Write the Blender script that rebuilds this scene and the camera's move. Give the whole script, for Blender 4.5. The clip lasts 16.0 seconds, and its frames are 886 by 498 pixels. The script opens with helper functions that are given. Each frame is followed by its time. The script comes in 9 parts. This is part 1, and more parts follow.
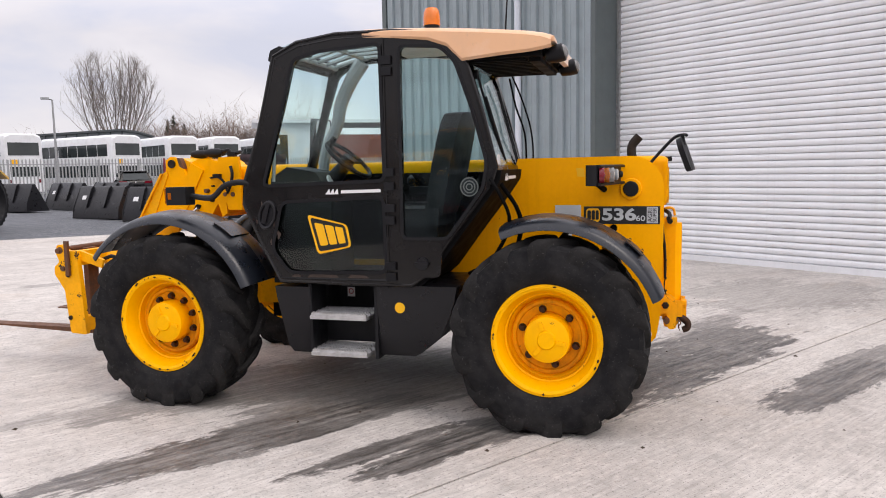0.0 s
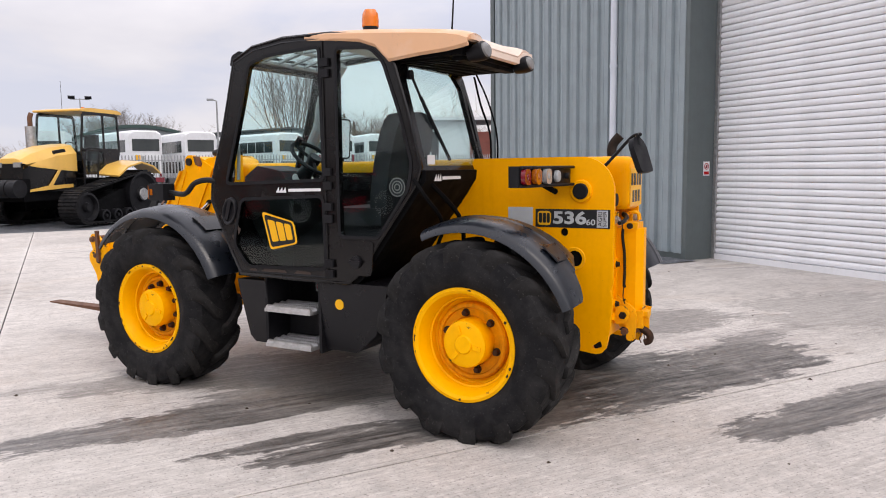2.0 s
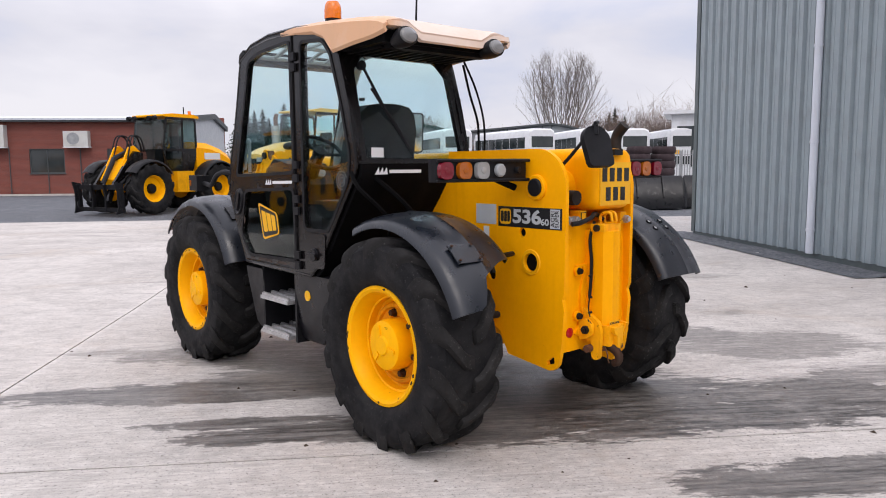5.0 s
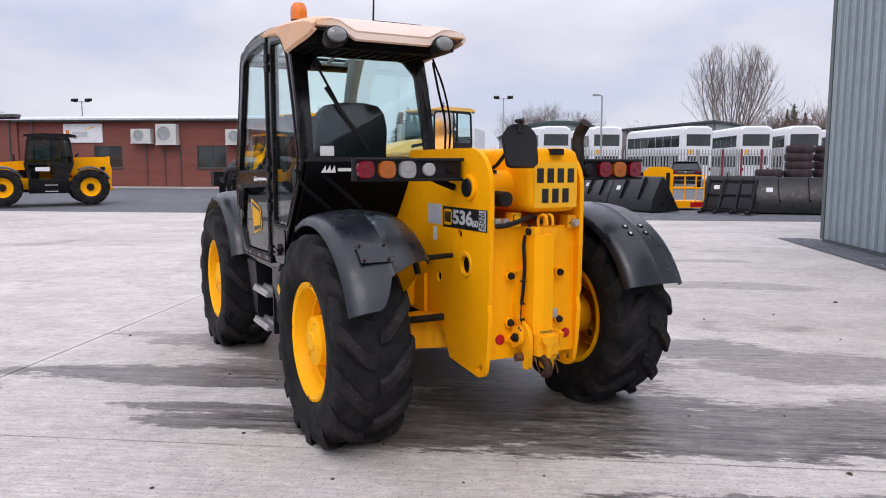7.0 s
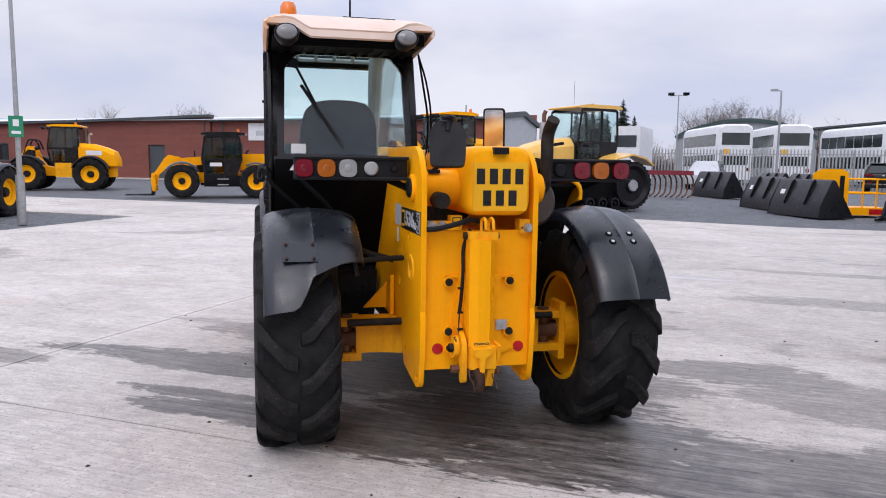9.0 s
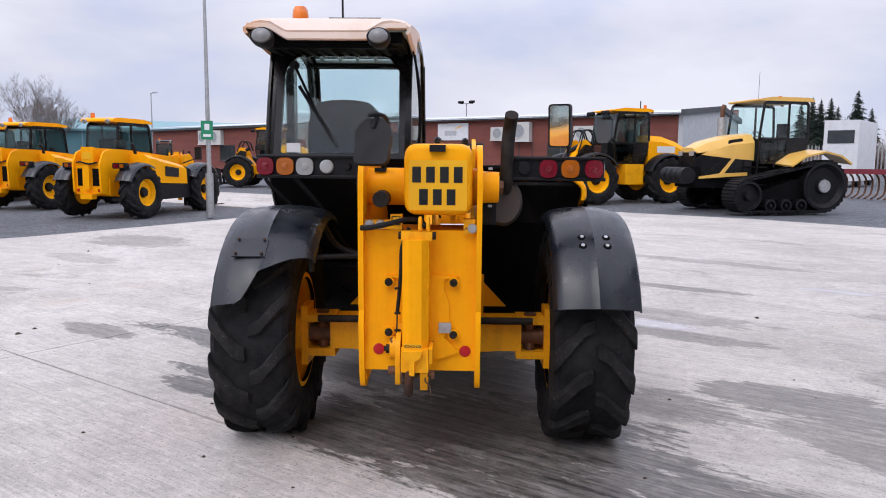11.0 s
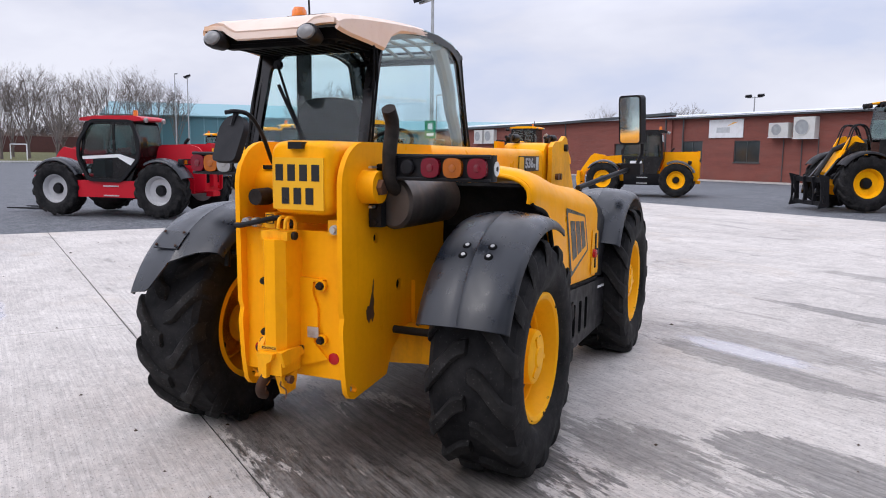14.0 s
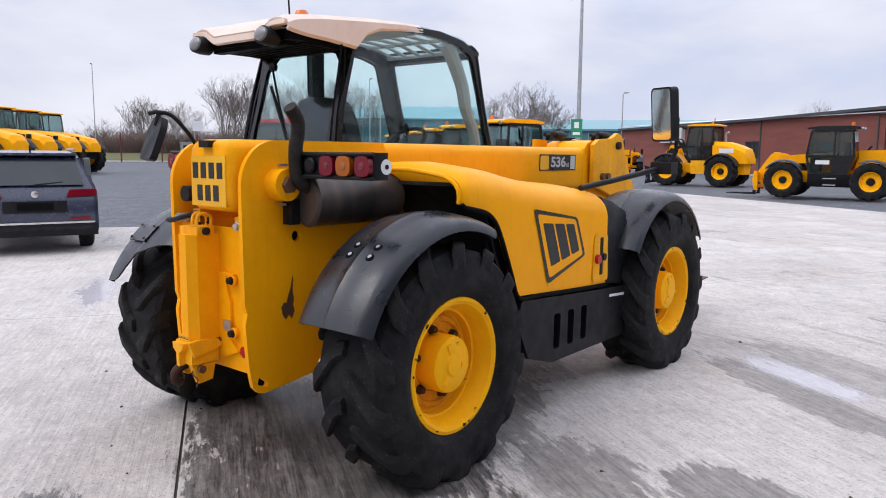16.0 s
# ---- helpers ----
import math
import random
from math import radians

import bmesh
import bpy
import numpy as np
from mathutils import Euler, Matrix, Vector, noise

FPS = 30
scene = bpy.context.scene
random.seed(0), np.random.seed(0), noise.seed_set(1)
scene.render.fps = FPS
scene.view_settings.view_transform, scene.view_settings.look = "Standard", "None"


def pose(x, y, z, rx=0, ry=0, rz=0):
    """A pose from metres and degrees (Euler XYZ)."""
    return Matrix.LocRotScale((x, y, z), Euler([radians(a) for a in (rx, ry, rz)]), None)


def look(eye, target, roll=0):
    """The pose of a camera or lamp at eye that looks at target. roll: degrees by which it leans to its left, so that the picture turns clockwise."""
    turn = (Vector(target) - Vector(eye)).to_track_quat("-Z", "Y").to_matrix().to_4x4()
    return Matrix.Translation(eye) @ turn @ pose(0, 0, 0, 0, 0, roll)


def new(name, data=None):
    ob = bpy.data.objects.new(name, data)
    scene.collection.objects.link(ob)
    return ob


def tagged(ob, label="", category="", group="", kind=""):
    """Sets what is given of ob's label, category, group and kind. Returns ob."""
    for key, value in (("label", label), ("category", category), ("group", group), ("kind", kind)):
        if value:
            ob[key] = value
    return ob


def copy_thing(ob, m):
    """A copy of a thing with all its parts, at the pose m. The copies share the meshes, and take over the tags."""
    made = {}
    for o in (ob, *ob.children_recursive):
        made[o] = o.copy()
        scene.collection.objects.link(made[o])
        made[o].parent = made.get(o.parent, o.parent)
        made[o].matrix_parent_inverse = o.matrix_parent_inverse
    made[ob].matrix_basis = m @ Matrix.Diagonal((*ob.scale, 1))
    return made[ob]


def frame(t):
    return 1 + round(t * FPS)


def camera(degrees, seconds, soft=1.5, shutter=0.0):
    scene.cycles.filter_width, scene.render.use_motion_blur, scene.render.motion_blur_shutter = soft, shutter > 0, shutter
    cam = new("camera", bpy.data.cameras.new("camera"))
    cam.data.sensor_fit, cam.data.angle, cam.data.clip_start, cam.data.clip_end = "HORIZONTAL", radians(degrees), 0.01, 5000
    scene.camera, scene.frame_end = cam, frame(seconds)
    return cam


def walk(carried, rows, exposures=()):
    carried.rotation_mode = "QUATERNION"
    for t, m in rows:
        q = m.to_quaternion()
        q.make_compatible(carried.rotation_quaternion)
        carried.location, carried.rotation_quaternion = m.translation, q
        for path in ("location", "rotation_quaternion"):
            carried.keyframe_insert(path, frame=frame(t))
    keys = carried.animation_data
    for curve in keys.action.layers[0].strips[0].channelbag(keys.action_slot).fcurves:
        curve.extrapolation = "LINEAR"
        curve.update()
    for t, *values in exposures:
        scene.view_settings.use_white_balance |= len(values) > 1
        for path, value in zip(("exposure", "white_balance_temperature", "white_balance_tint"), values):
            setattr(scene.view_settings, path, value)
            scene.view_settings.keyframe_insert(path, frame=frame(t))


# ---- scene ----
cam = camera(61.9, 16.0, 1.0)
PATH = [
    (0, (-0.141, -0.082, 1.686), (1.133, 1.445, 1.471), -1.1),
    (0.5, (0.172, -0.288, 1.651), (1.377, 1.294, 1.435), -1.0),
    (1, (0.548, -0.439, 1.664), (1.67, 1.203, 1.447), -0.9),
    (1.5, (0.817, -0.672, 1.677), (1.837, 1.035, 1.46), -0.8),
    (2, (1.105, -0.906, 1.686), (2.017, 0.861, 1.469), -0.7),
    (2.5, (1.493, -1.048, 1.669), (2.285, 0.775, 1.448), -0.5),
    (3, (1.834, -1.135, 1.682), (2.502, 0.737, 1.462), -0.4),
    (3.2, (1.939, -1.164, 1.665), (2.568, 0.722, 1.447), -0.4),
    (5.3, (3.355, -1.331, 1.649), (3.518, 0.65, 1.429), -0.2),
    (5.5, (3.502, -1.375, 1.663), (3.628, 0.609, 1.444), 0.0),
    (6, (3.81, -1.379, 1.633), (3.83, 0.609, 1.414), 0.1),
    (6.5, (4.175, -1.269, 1.655), (4.082, 0.716, 1.432), 0.1),
    (7, (4.465, -1.222, 1.652), (4.261, 0.755, 1.427), 0.1),
    (7.5, (4.834, -1.203, 1.677), (4.504, 0.757, 1.45), 0.1),
    (8, (5.153, -1.07, 1.65), (4.697, 0.864, 1.42), 0.1),
    (8.5, (5.458, -0.899, 1.664), (4.894, 1.006, 1.433), 0.4),
    (10.8, (6.734, -0.106, 1.662), (5.632, 1.545, 1.423), 0.6),
    (11, (6.905, -0.014, 1.672), (5.75, 1.601, 1.432), 0.5),
    (11.5, (7.145, 0.174, 1.664), (5.895, 1.717, 1.422), 0.6),
    (12, (7.364, 0.51, 1.646), (6.016, 1.967, 1.4), 0.6),
    (12.5, (7.561, 0.808, 1.66), (6.114, 2.167, 1.414), 0.6),
    (13, (7.856, 1.105, 1.676), (6.321, 2.363, 1.429), 0.7),
    (13.5, (8.035, 1.383, 1.666), (6.419, 2.535, 1.417), 0.7),
    (14, (8.155, 1.729, 1.69), (6.473, 2.782, 1.438), 0.7),
    (14.5, (8.272, 2.024, 1.677), (6.525, 2.964, 1.423), 0.6),
    (15, (8.478, 2.376, 1.708), (6.665, 3.183, 1.454), 0.6),
    (15.5, (8.581, 2.72, 1.659), (6.719, 3.403, 1.402), 0.6),
    (16, (8.651, 3.109, 1.693), (6.754, 3.686, 1.436), 0.5),
]
walk(cam, [(t, look(eye, target, roll)) for t, eye, target, roll in PATH], exposures=[(0, 0.08, 6900, 15), (3, 0.04, 6800, 15), (5.5, 0.0, 6550, 15), (8, -0.05, 6300, 16), (11, -0.02, 6250, 16), (16, 0.05, 6250, 14)])

# ---- world, sun, exposure ----
world = bpy.data.worlds.new("overcast_sky")
scene.world = world
world.use_nodes = True
wt = world.node_tree
wt.nodes.clear()


def wn(kind, **vals):
    n = wt.nodes.new(kind)
    for k, v in vals.items():
        n.inputs[k].default_value = v
    return n


w_out = wn("ShaderNodeOutputWorld")
w_bg = wn("ShaderNodeBackground", Strength=1.0)
w_geo = wn("ShaderNodeTexCoord")
w_sep = wn("ShaderNodeSeparateXYZ")
wt.links.new(w_geo.outputs["Generated"], w_sep.inputs[0])
# cloud layer: stretched noise on a flattened dome
w_map = wn("ShaderNodeMapping")
w_map.inputs["Scale"].default_value = (1.8, 1.8, 5.0)
wt.links.new(w_geo.outputs["Generated"], w_map.inputs["Vector"])
w_noise = wn("ShaderNodeTexNoise", Scale=1.5, Detail=5.0, Roughness=0.52, Distortion=0.2)
wt.links.new(w_map.outputs[0], w_noise.inputs["Vector"])
w_ramp = wn("ShaderNodeValToRGB")
e = w_ramp.color_ramp.elements
e[0].position, e[0].color = 0.38, (0.66, 0.71, 0.85, 1)
e[1].position, e[1].color = 0.64, (0.90, 0.91, 0.965, 1)
e.new(0.50).color = (0.79, 0.805, 0.88, 1)
wt.links.new(w_noise.outputs["Fac"], w_ramp.inputs["Fac"])
# an overcast sky is brighter overhead than at the horizon
w_up = wn("ShaderNodeMapRange")
for k, v in (("From Min", 0.17), ("From Max", 0.50), ("To Min", 0.97), ("To Max", 1.92)):
    w_up.inputs[k].default_value = v
wt.links.new(w_sep.outputs["Z"], w_up.inputs["Value"])
w_mul = wn("ShaderNodeVectorMath")
w_mul.operation = "SCALE"
wt.links.new(w_ramp.outputs["Color"], w_mul.inputs[0])
wt.links.new(w_up.outputs[0], w_mul.inputs["Scale"])
# a little clear sky behind the cloud
w_sky = wn("ShaderNodeTexSky")
w_sky.sky_type, w_sky.sun_disc = "NISHITA", False
w_sky.sun_elevation, w_sky.sun_rotation = radians(38), radians(173)
w_skys = wn("ShaderNodeVectorMath")
w_skys.operation = "SCALE"
w_skys.inputs["Scale"].default_value = 0.10
wt.links.new(w_sky.outputs[0], w_skys.inputs[0])
w_mix = wn("ShaderNodeMix")
w_mix.data_type = "RGBA"
w_mix.inputs["Factor"].default_value = 0.08
wt.links.new(w_mul.outputs[0], w_mix.inputs["A"])
wt.links.new(w_skys.outputs[0], w_mix.inputs["B"])
wt.links.new(w_mix.outputs["Result"], w_bg.inputs["Color"])
wt.links.new(w_bg.outputs[0], w_out.inputs[0])

sun_data = bpy.data.lights.new("sun", "SUN")
sun_data.energy, sun_data.angle, sun_data.color = 0.9, radians(30), (1.0, 0.96, 0.9)
sun = new("sun", sun_data)
sun.matrix_world = look((1.5, -13, 17), (0, 0, 0))
scene.view_settings.exposure = 0.0

# ---- materials ----
class Nodes:
    """A small wrapper that keeps the node code short."""

    def __init__(self, name):
        self.m = bpy.data.materials.new(name)
        self.m.use_nodes = True
        self.t = self.m.node_tree
        self.bsdf = self.t.nodes["Principled BSDF"]
        self.tc = self.t.nodes.new("ShaderNodeTexCoord")

    def link(self, a, b):
        self.t.links.new(a, b)

    def node(self, kind, **vals):
        n = self.t.nodes.new(kind)
        for k, v in vals.items():
            n.inputs[k].default_value = v
        return n

    def coords(self, stretch=(1, 1, 1)):
        mp = self.node("ShaderNodeMapping")
        mp.inputs["Scale"].default_value = stretch
        self.link(self.tc.outputs["Object"], mp.inputs["Vector"])
        return mp.outputs[0]

    def noise(self, scale, detail=4, rough=0.55, stretch=(1, 1, 1), dist=0.0):
        n = self.node("ShaderNodeTexNoise", Scale=scale, Detail=detail, Roughness=rough, Distortion=dist)
        self.link(self.coords(stretch), n.inputs["Vector"])
        return n.outputs["Fac"]

    def remap(self, fac, a, b, lo=0.0, hi=1.0):
        n = self.node("ShaderNodeMapRange")
        for k, v in (("From Min", a), ("From Max", b), ("To Min", lo), ("To Max", hi)):
            n.inputs[k].default_value = v
        self.link(fac, n.inputs["Value"])
        return n.outputs[0]

    def mix(self, fac, a, b):
        n = self.node("ShaderNodeMix")
        n.data_type = "RGBA"
        for s, v in ((n.inputs["Factor"], fac), (n.inputs["A"], a), (n.inputs["B"], b)):
            if isinstance(v, (int, float)):
                s.default_value = v
            elif isinstance(v, tuple):
                s.default_value = (*v[:3], 1)
            else:
                self.link(v, s)
        return n.outputs["Result"]

    def math(self, op, a, b=0.0, clamp=False):
        n = self.node("ShaderNodeMath")
        n.operation, n.use_clamp = op, clamp
        for s, v in zip(n.inputs, (a, b)):
            if isinstance(v, (int, float)):
                s.default_value = v
            else:
                self.link(v, s)
        return n.outputs[0]

    def bump(self, height, strength=0.3, dist=0.01):
        n = self.node("ShaderNodeBump", Strength=strength, Distance=dist)
        self.link(height, n.inputs["Height"])
        self.link(n.outputs[0], self.bsdf.inputs["Normal"])

    def set(self, color=None, rough=None, metal=None, spec=None, **more):
        for k, v in (("Base Color", color), ("Roughness", rough), ("Metallic", metal), ("Specular IOR Level", spec), *more.items()):
            if v is None:
                continue
            s = self.bsdf.inputs[k]
            if isinstance(v, (int, float)):
                s.default_value = v
            elif isinstance(v, tuple):
                s.default_value = (*v[:3], 1)
            else:
                self.link(v, s)
        return self.m


def paint(name, color, dirt=(0.10, 0.07, 0.04), amount=0.25, rough=0.38, coat=0.2, chips=0.0, spec=0.5):
    """Sprayed machine paint: fine mottling, grime in patches, a few chips to rust."""
    n = Nodes(name)
    big = n.remap(n.noise(2.3, 5, 0.6), 0.45, 0.75, 0, amount)
    fine = n.remap(n.noise(38, 3), 0.35, 0.7, 0, amount * 0.35)
    run = n.remap(n.noise(6, 5, 0.6, (3.2, 3.2, 0.3)), 0.52, 0.72, 0, amount * 0.6)
    c = n.mix(n.math("ADD", n.math("ADD", big, run), fine, True), color, dirt)
    if chips:
        chip = n.remap(n.noise(10, 9, 0.72), 0.70 - chips * 0.07, 0.71 - chips * 0.07)
        c = n.mix(chip, c, (0.035, 0.022, 0.016))
    n.bump(n.noise(60, 2), 0.06, 0.004)
    return n.set(c, n.remap(n.noise(6, 4), 0.3, 0.7, rough - 0.07, rough + 0.12), spec=spec, **{"Coat Weight": coat, "Coat Roughness": 0.18})


def plastic(name, color, rough=0.5, var=0.5, bump=0.1, spec=0.35):
    """Moulded plastic or rubber with dust and scuffs."""
    n = Nodes(name)
    dust = n.remap(n.noise(3.1, 5, 0.62), 0.42, 0.75, 0, var)
    c = n.mix(dust, color, tuple(min(1, v * 2.2 + 0.02) for v in color))
    n.bump(n.noise(90, 3), bump, 0.003)
    return n.set(c, n.remap(n.noise(9, 4), 0.3, 0.7, rough - 0.1, rough + 0.12), spec=spec)


def glass(name, tint=(0.80, 0.93, 0.915), alpha=0.22, rough=0.02):
    """Thin window glass: mostly clear with a tint, and a true reflection."""
    n = Nodes(name)
    tr = n.node("ShaderNodeBsdfTransparent")
    tr.inputs["Color"].default_value = (*tint, 1)
    gl = n.node("ShaderNodeBsdfGlossy", Roughness=rough)
    lw = n.node("ShaderNodeLayerWeight", Blend=0.5)
    mx = n.node("ShaderNodeMixShader")
    edge = n.math("POWER", lw.outputs["Facing"], 4.0)
    n.link(n.math("ADD", n.math("MULTIPLY", edge, 0.7), alpha * 0.12, True), mx.inputs["Fac"])
    n.link(tr.outputs[0], mx.inputs[1])
    n.link(gl.outputs[0], mx.inputs[2])
    n.t.nodes.remove(n.bsdf)
    n.link(mx.outputs[0], n.t.nodes["Material Output"].inputs["Surface"])
    return n.m


def lens(name, color, rough=0.12):
    """Ribbed lamp lens in coloured plastic."""
    n = Nodes(name)
    w = n.node("ShaderNodeTexWave", Scale=55.0, Distortion=0.0)
    n.link(n.coords(), w.inputs["Vector"])
    n.bump(w.outputs["Fac"], 0.25, 0.003)
    return n.set(n.mix(n.noise(20), color, tuple(v * 0.6 for v in color)), rough, spec=0.4, **{"Coat Weight": 0.4, "Coat Roughness": 0.05})


def metal(name, color, rough=0.35, dirt=0.4):
    n = Nodes(name)
    f = n.remap(n.noise(14, 5, 0.65), 0.4, 0.75, 0, dirt)
    n.bump(n.noise(120, 2), 0.08, 0.002)
    return n.set(n.mix(f, color, (0.07, 0.055, 0.045)), n.remap(f, 0, 0.6, rough, rough + 0.3), n.remap(f, 0, 0.6, 0.9, 0.5))


YELLOW = paint("machine_yellow", (1.0, 0.42, 0.001), (0.50, 0.16, 0.001), 0.16, 0.33, 0.0, 0.08, 0.09)
YELLOW_WORN = paint("worn_yellow", (0.96, 0.43, 0.001), (0.28, 0.10, 0.015), 0.35, 0.44, 0.0, 0.35, 0.2)
YELLOW_CHIPPED = paint("chipped_yellow", (0.98, 0.43, 0.002), (0.22, 0.08, 0.01), 0.28, 0.46, 0.0, 1.15, 0.2)
WHEEL_YELLOW = paint("wheel_yellow", (1.0, 0.475, 0.001), (0.42, 0.14, 0.01), 0.16, 0.36, 0.0, 0.45, 0.10)
WHEEL_GRIMY = paint("grimy_wheel_yellow", (0.86, 0.33, 0.002), (0.22, 0.07, 0.01), 0.5, 0.5, 0.0, 0.7, 0.1)


def faded_roof():
    """Sun-bleached moulding, its tan stronger towards the door side."""
    n = Nodes("faded_roof_tan")
    sep = n.node("ShaderNodeSeparateXYZ")
    n.link(n.tc.outputs["Object"], sep.inputs[0])
    door_side = n.remap(n.math("ADD", sep.outputs["Y"], n.math("MULTIPLY", n.noise(3.0, 4, 0.6), 0.25)), 1.05, 1.19)
    c = n.mix(door_side, (0.75, 0.60, 0.50), (0.74, 0.43, 0.245))
    c = n.mix(n.remap(n.noise(4.0, 6, 0.65, (1, 1, 0.5)), 0.48, 0.75, 0, 0.35), c, (0.55, 0.36, 0.25))
    c = n.mix(n.remap(n.noise(30, 5, 0.7), 0.60, 0.72, 0, 0.25), c, (0.40, 0.28, 0.21))
    n.bump(n.noise(120, 3), 0.08, 0.002)
    return n.set(c, n.remap(n.noise(6, 4), 0.3, 0.7, 0.45, 0.65), spec=0.35)


ROOF_TAN = faded_roof()
BLACK_PAINT = paint("black_cab_paint", (0.0045, 0.004, 0.0045), (0.018, 0.014, 0.012), 0.18, 0.20, 0.08, 0.42, 0.32)
CAB_SHELL = plastic("cab_shell_black", (0.003, 0.003, 0.0035), 0.7, 0.1, 0.1, 0.08)
BLACK = plastic("black_plastic", (0.006, 0.006, 0.0075), 0.5, 0.25, 0.1, 0.22)
FENDER = plastic("fender_plastic", (0.0075, 0.010, 0.015), 0.31, 0.08, 0.06, 0.55)
SEATCLOTH = plastic("seat_fabric", (0.011, 0.012, 0.014), 0.85, 0.4, 0.08)
GREYPLASTIC = plastic("grey_plastic", (0.30, 0.315, 0.32), 0.55, 0.3)
STEEL = metal("steel", (0.55, 0.55, 0.55), 0.35, 0.5)
ALU = metal("step_tread", (0.62, 0.62, 0.62), 0.38, 0.45)
CHROME = metal("chrome", (0.75, 0.75, 0.76), 0.12, 0.1)
NUT = metal("dark_rusty_steel", (0.07, 0.035, 0.022), 0.65, 0.6)
RUST = metal("rusty_steel", (0.20, 0.10, 0.06), 0.6, 0.7)
SOOT = metal("sooty_steel", (0.028, 0.024, 0.022), 0.62, 0.5)
GLASS = glass("cab_glass", (0.925, 0.99, 0.985))
SPEAKER_GREY = plastic("speaker_grey", (0.10, 0.10, 0.10), 0.6)
SATIN_BLACK = plastic("satin_black", (0.006, 0.006, 0.008), 0.34, 0.12, 0.05, 0.34)
# darker copy of the cab glass; its tint paints the interior's shade
GLASS_DIM = glass("dim_cab_glass", (0.60, 0.68, 0.66), 0.30)
SCUFF = plastic("scuffed_brown_paint", (0.040, 0.026, 0.020), 0.6, 0.5, 0.3)
CLEAR = glass("clear_glass", (0.66, 0.75, 0.74), 0.3)
BUSGLASS = Nodes("bus_glass")
BUSGLASS = BUSGLASS.set(BUSGLASS.mix(BUSGLASS.noise(0.9, 5), (0.010, 0.014, 0.015), (0.055, 0.066, 0.066)), 0.1)
RED_LENS = lens("red_lens", (0.20, 0.003, 0.014))
AMBER_LENS = lens("amber_lens", (0.46, 0.12, 0.006))
WHITE_LENS = lens("clear_lens", (0.36, 0.365, 0.36))
WORK_LENS = lens("work_lamp_glass", (0.24, 0.24, 0.235), 0.08)
BEACON = lens("beacon_orange", (0.92, 0.22, 0.01), 0.2)
MIRROR = metal("mirror_glass", (0.85, 0.87, 0.87), 0.02, 0.0)
REFLECT_RED = plastic("red_reflector", (0.42, 0.007, 0.010), 0.25, 0.1)
DECAL_BLACK = plastic("decal_black", (0.012, 0.012, 0.013), 0.35, 0.1, 0.02)
DECAL_YELLOW = plastic("decal_yellow", (0.86, 0.43, 0.006), 0.4, 0.05, 0.02)
DECAL_WHITE = plastic("decal_white", (0.72, 0.72, 0.72), 0.45, 0.1, 0.02)
DECAL_GREY = plastic("decal_grey", (0.45, 0.47, 0.48), 0.4, 0.2, 0.02)
PLATE_YELLOW = plastic("plate_yellow", (0.86, 0.42, 0.006), 0.4, 0.1, 0.02)
RED_PAINT = paint("machine_red", (0.50, 0.004, 0.016), (0.2, 0.01, 0.015), 0.2, 0.38, 0.05, 0.0, 0.3)
WHITE_PAINT = paint("white_paint", (0.76, 0.77, 0.78), (0.4, 0.38, 0.35), 0.25, 0.4, 0.2)
TRACTOR_GOLD = paint("tractor_gold", (0.80, 0.47, 0.09), (0.4, 0.22, 0.06), 0.2, 0.36, 0.3)
CAR_BLUE = paint("car_navy", (0.020, 0.028, 0.062), (0.05, 0.05, 0.06), 0.15, 0.22, 0.7)
DARKGLASS = Nodes("dark_glass")
DARKGLASS = DARKGLASS.set(DARKGLASS.mix(DARKGLASS.noise(1.2), (0.014, 0.018, 0.02), (0.05, 0.06, 0.062)), 0.06)


def heat_stained():
    """Silencer steel with scorched and tan bands along it."""
    n = Nodes("heat_stained_steel")
    band = n.remap(n.noise(2.2, 2, 0.4, (1.5, 0.25, 0.25), 0.3), 0.40, 0.62)
    c = n.mix(band, (0.04, 0.036, 0.034), (0.21, 0.155, 0.12))
    c = n.mix(n.remap(n.noise(5, 4, 0.6), 0.48, 0.7, 0, 0.6), c, (0.05, 0.042, 0.038))
    n.bump(n.noise(90, 3), 0.04, 0.002)
    return n.set(c, n.remap(n.noise(9, 4), 0.3, 0.7, 0.32, 0.55), 0.55)


SCORCHED = heat_stained()


def rubber(name="tyre_rubber", low=(0.007, 0.007, 0.008), high=(0.024, 0.023, 0.023), speck=0.3):
    n = Nodes(name)
    dust = n.remap(n.noise(5, 5, 0.65), 0.42, 0.72)
    c = n.mix(dust, low, high)
    c = n.mix(n.remap(n.noise(70, 3), 0.62, 0.72, 0, speck), c, (0.09, 0.086, 0.082))
    n.bump(n.noise(45, 4), 0.25, 0.004)
    return n.set(c, n.remap(n.noise(11, 4), 0.3, 0.7, 0.6, 0.9), spec=0.18)


RUBBER = rubber()
LUG = rubber("dusty_tread", (0.009, 0.0087, 0.0087), (0.029, 0.0275, 0.027), 0.6)

# ---- mesh helpers ----
def sharpen(bm, angle=34):
    lim = radians(angle)
    for f in bm.faces:
        f.smooth = True
    for ed in bm.edges:
        ed.smooth = len(ed.link_faces) == 2 and ed.calc_face_angle(0) < lim


def mesh_from(name, bm, mat):
    bmesh.ops.recalc_face_normals(bm, faces=bm.faces)
    sharpen(bm)
    me = bpy.data.meshes.new(name)
    bm.to_mesh(me)
    bm.free()
    for m in mat if isinstance(mat, (list, tuple)) else [mat]:
        me.materials.append(m)
    return me


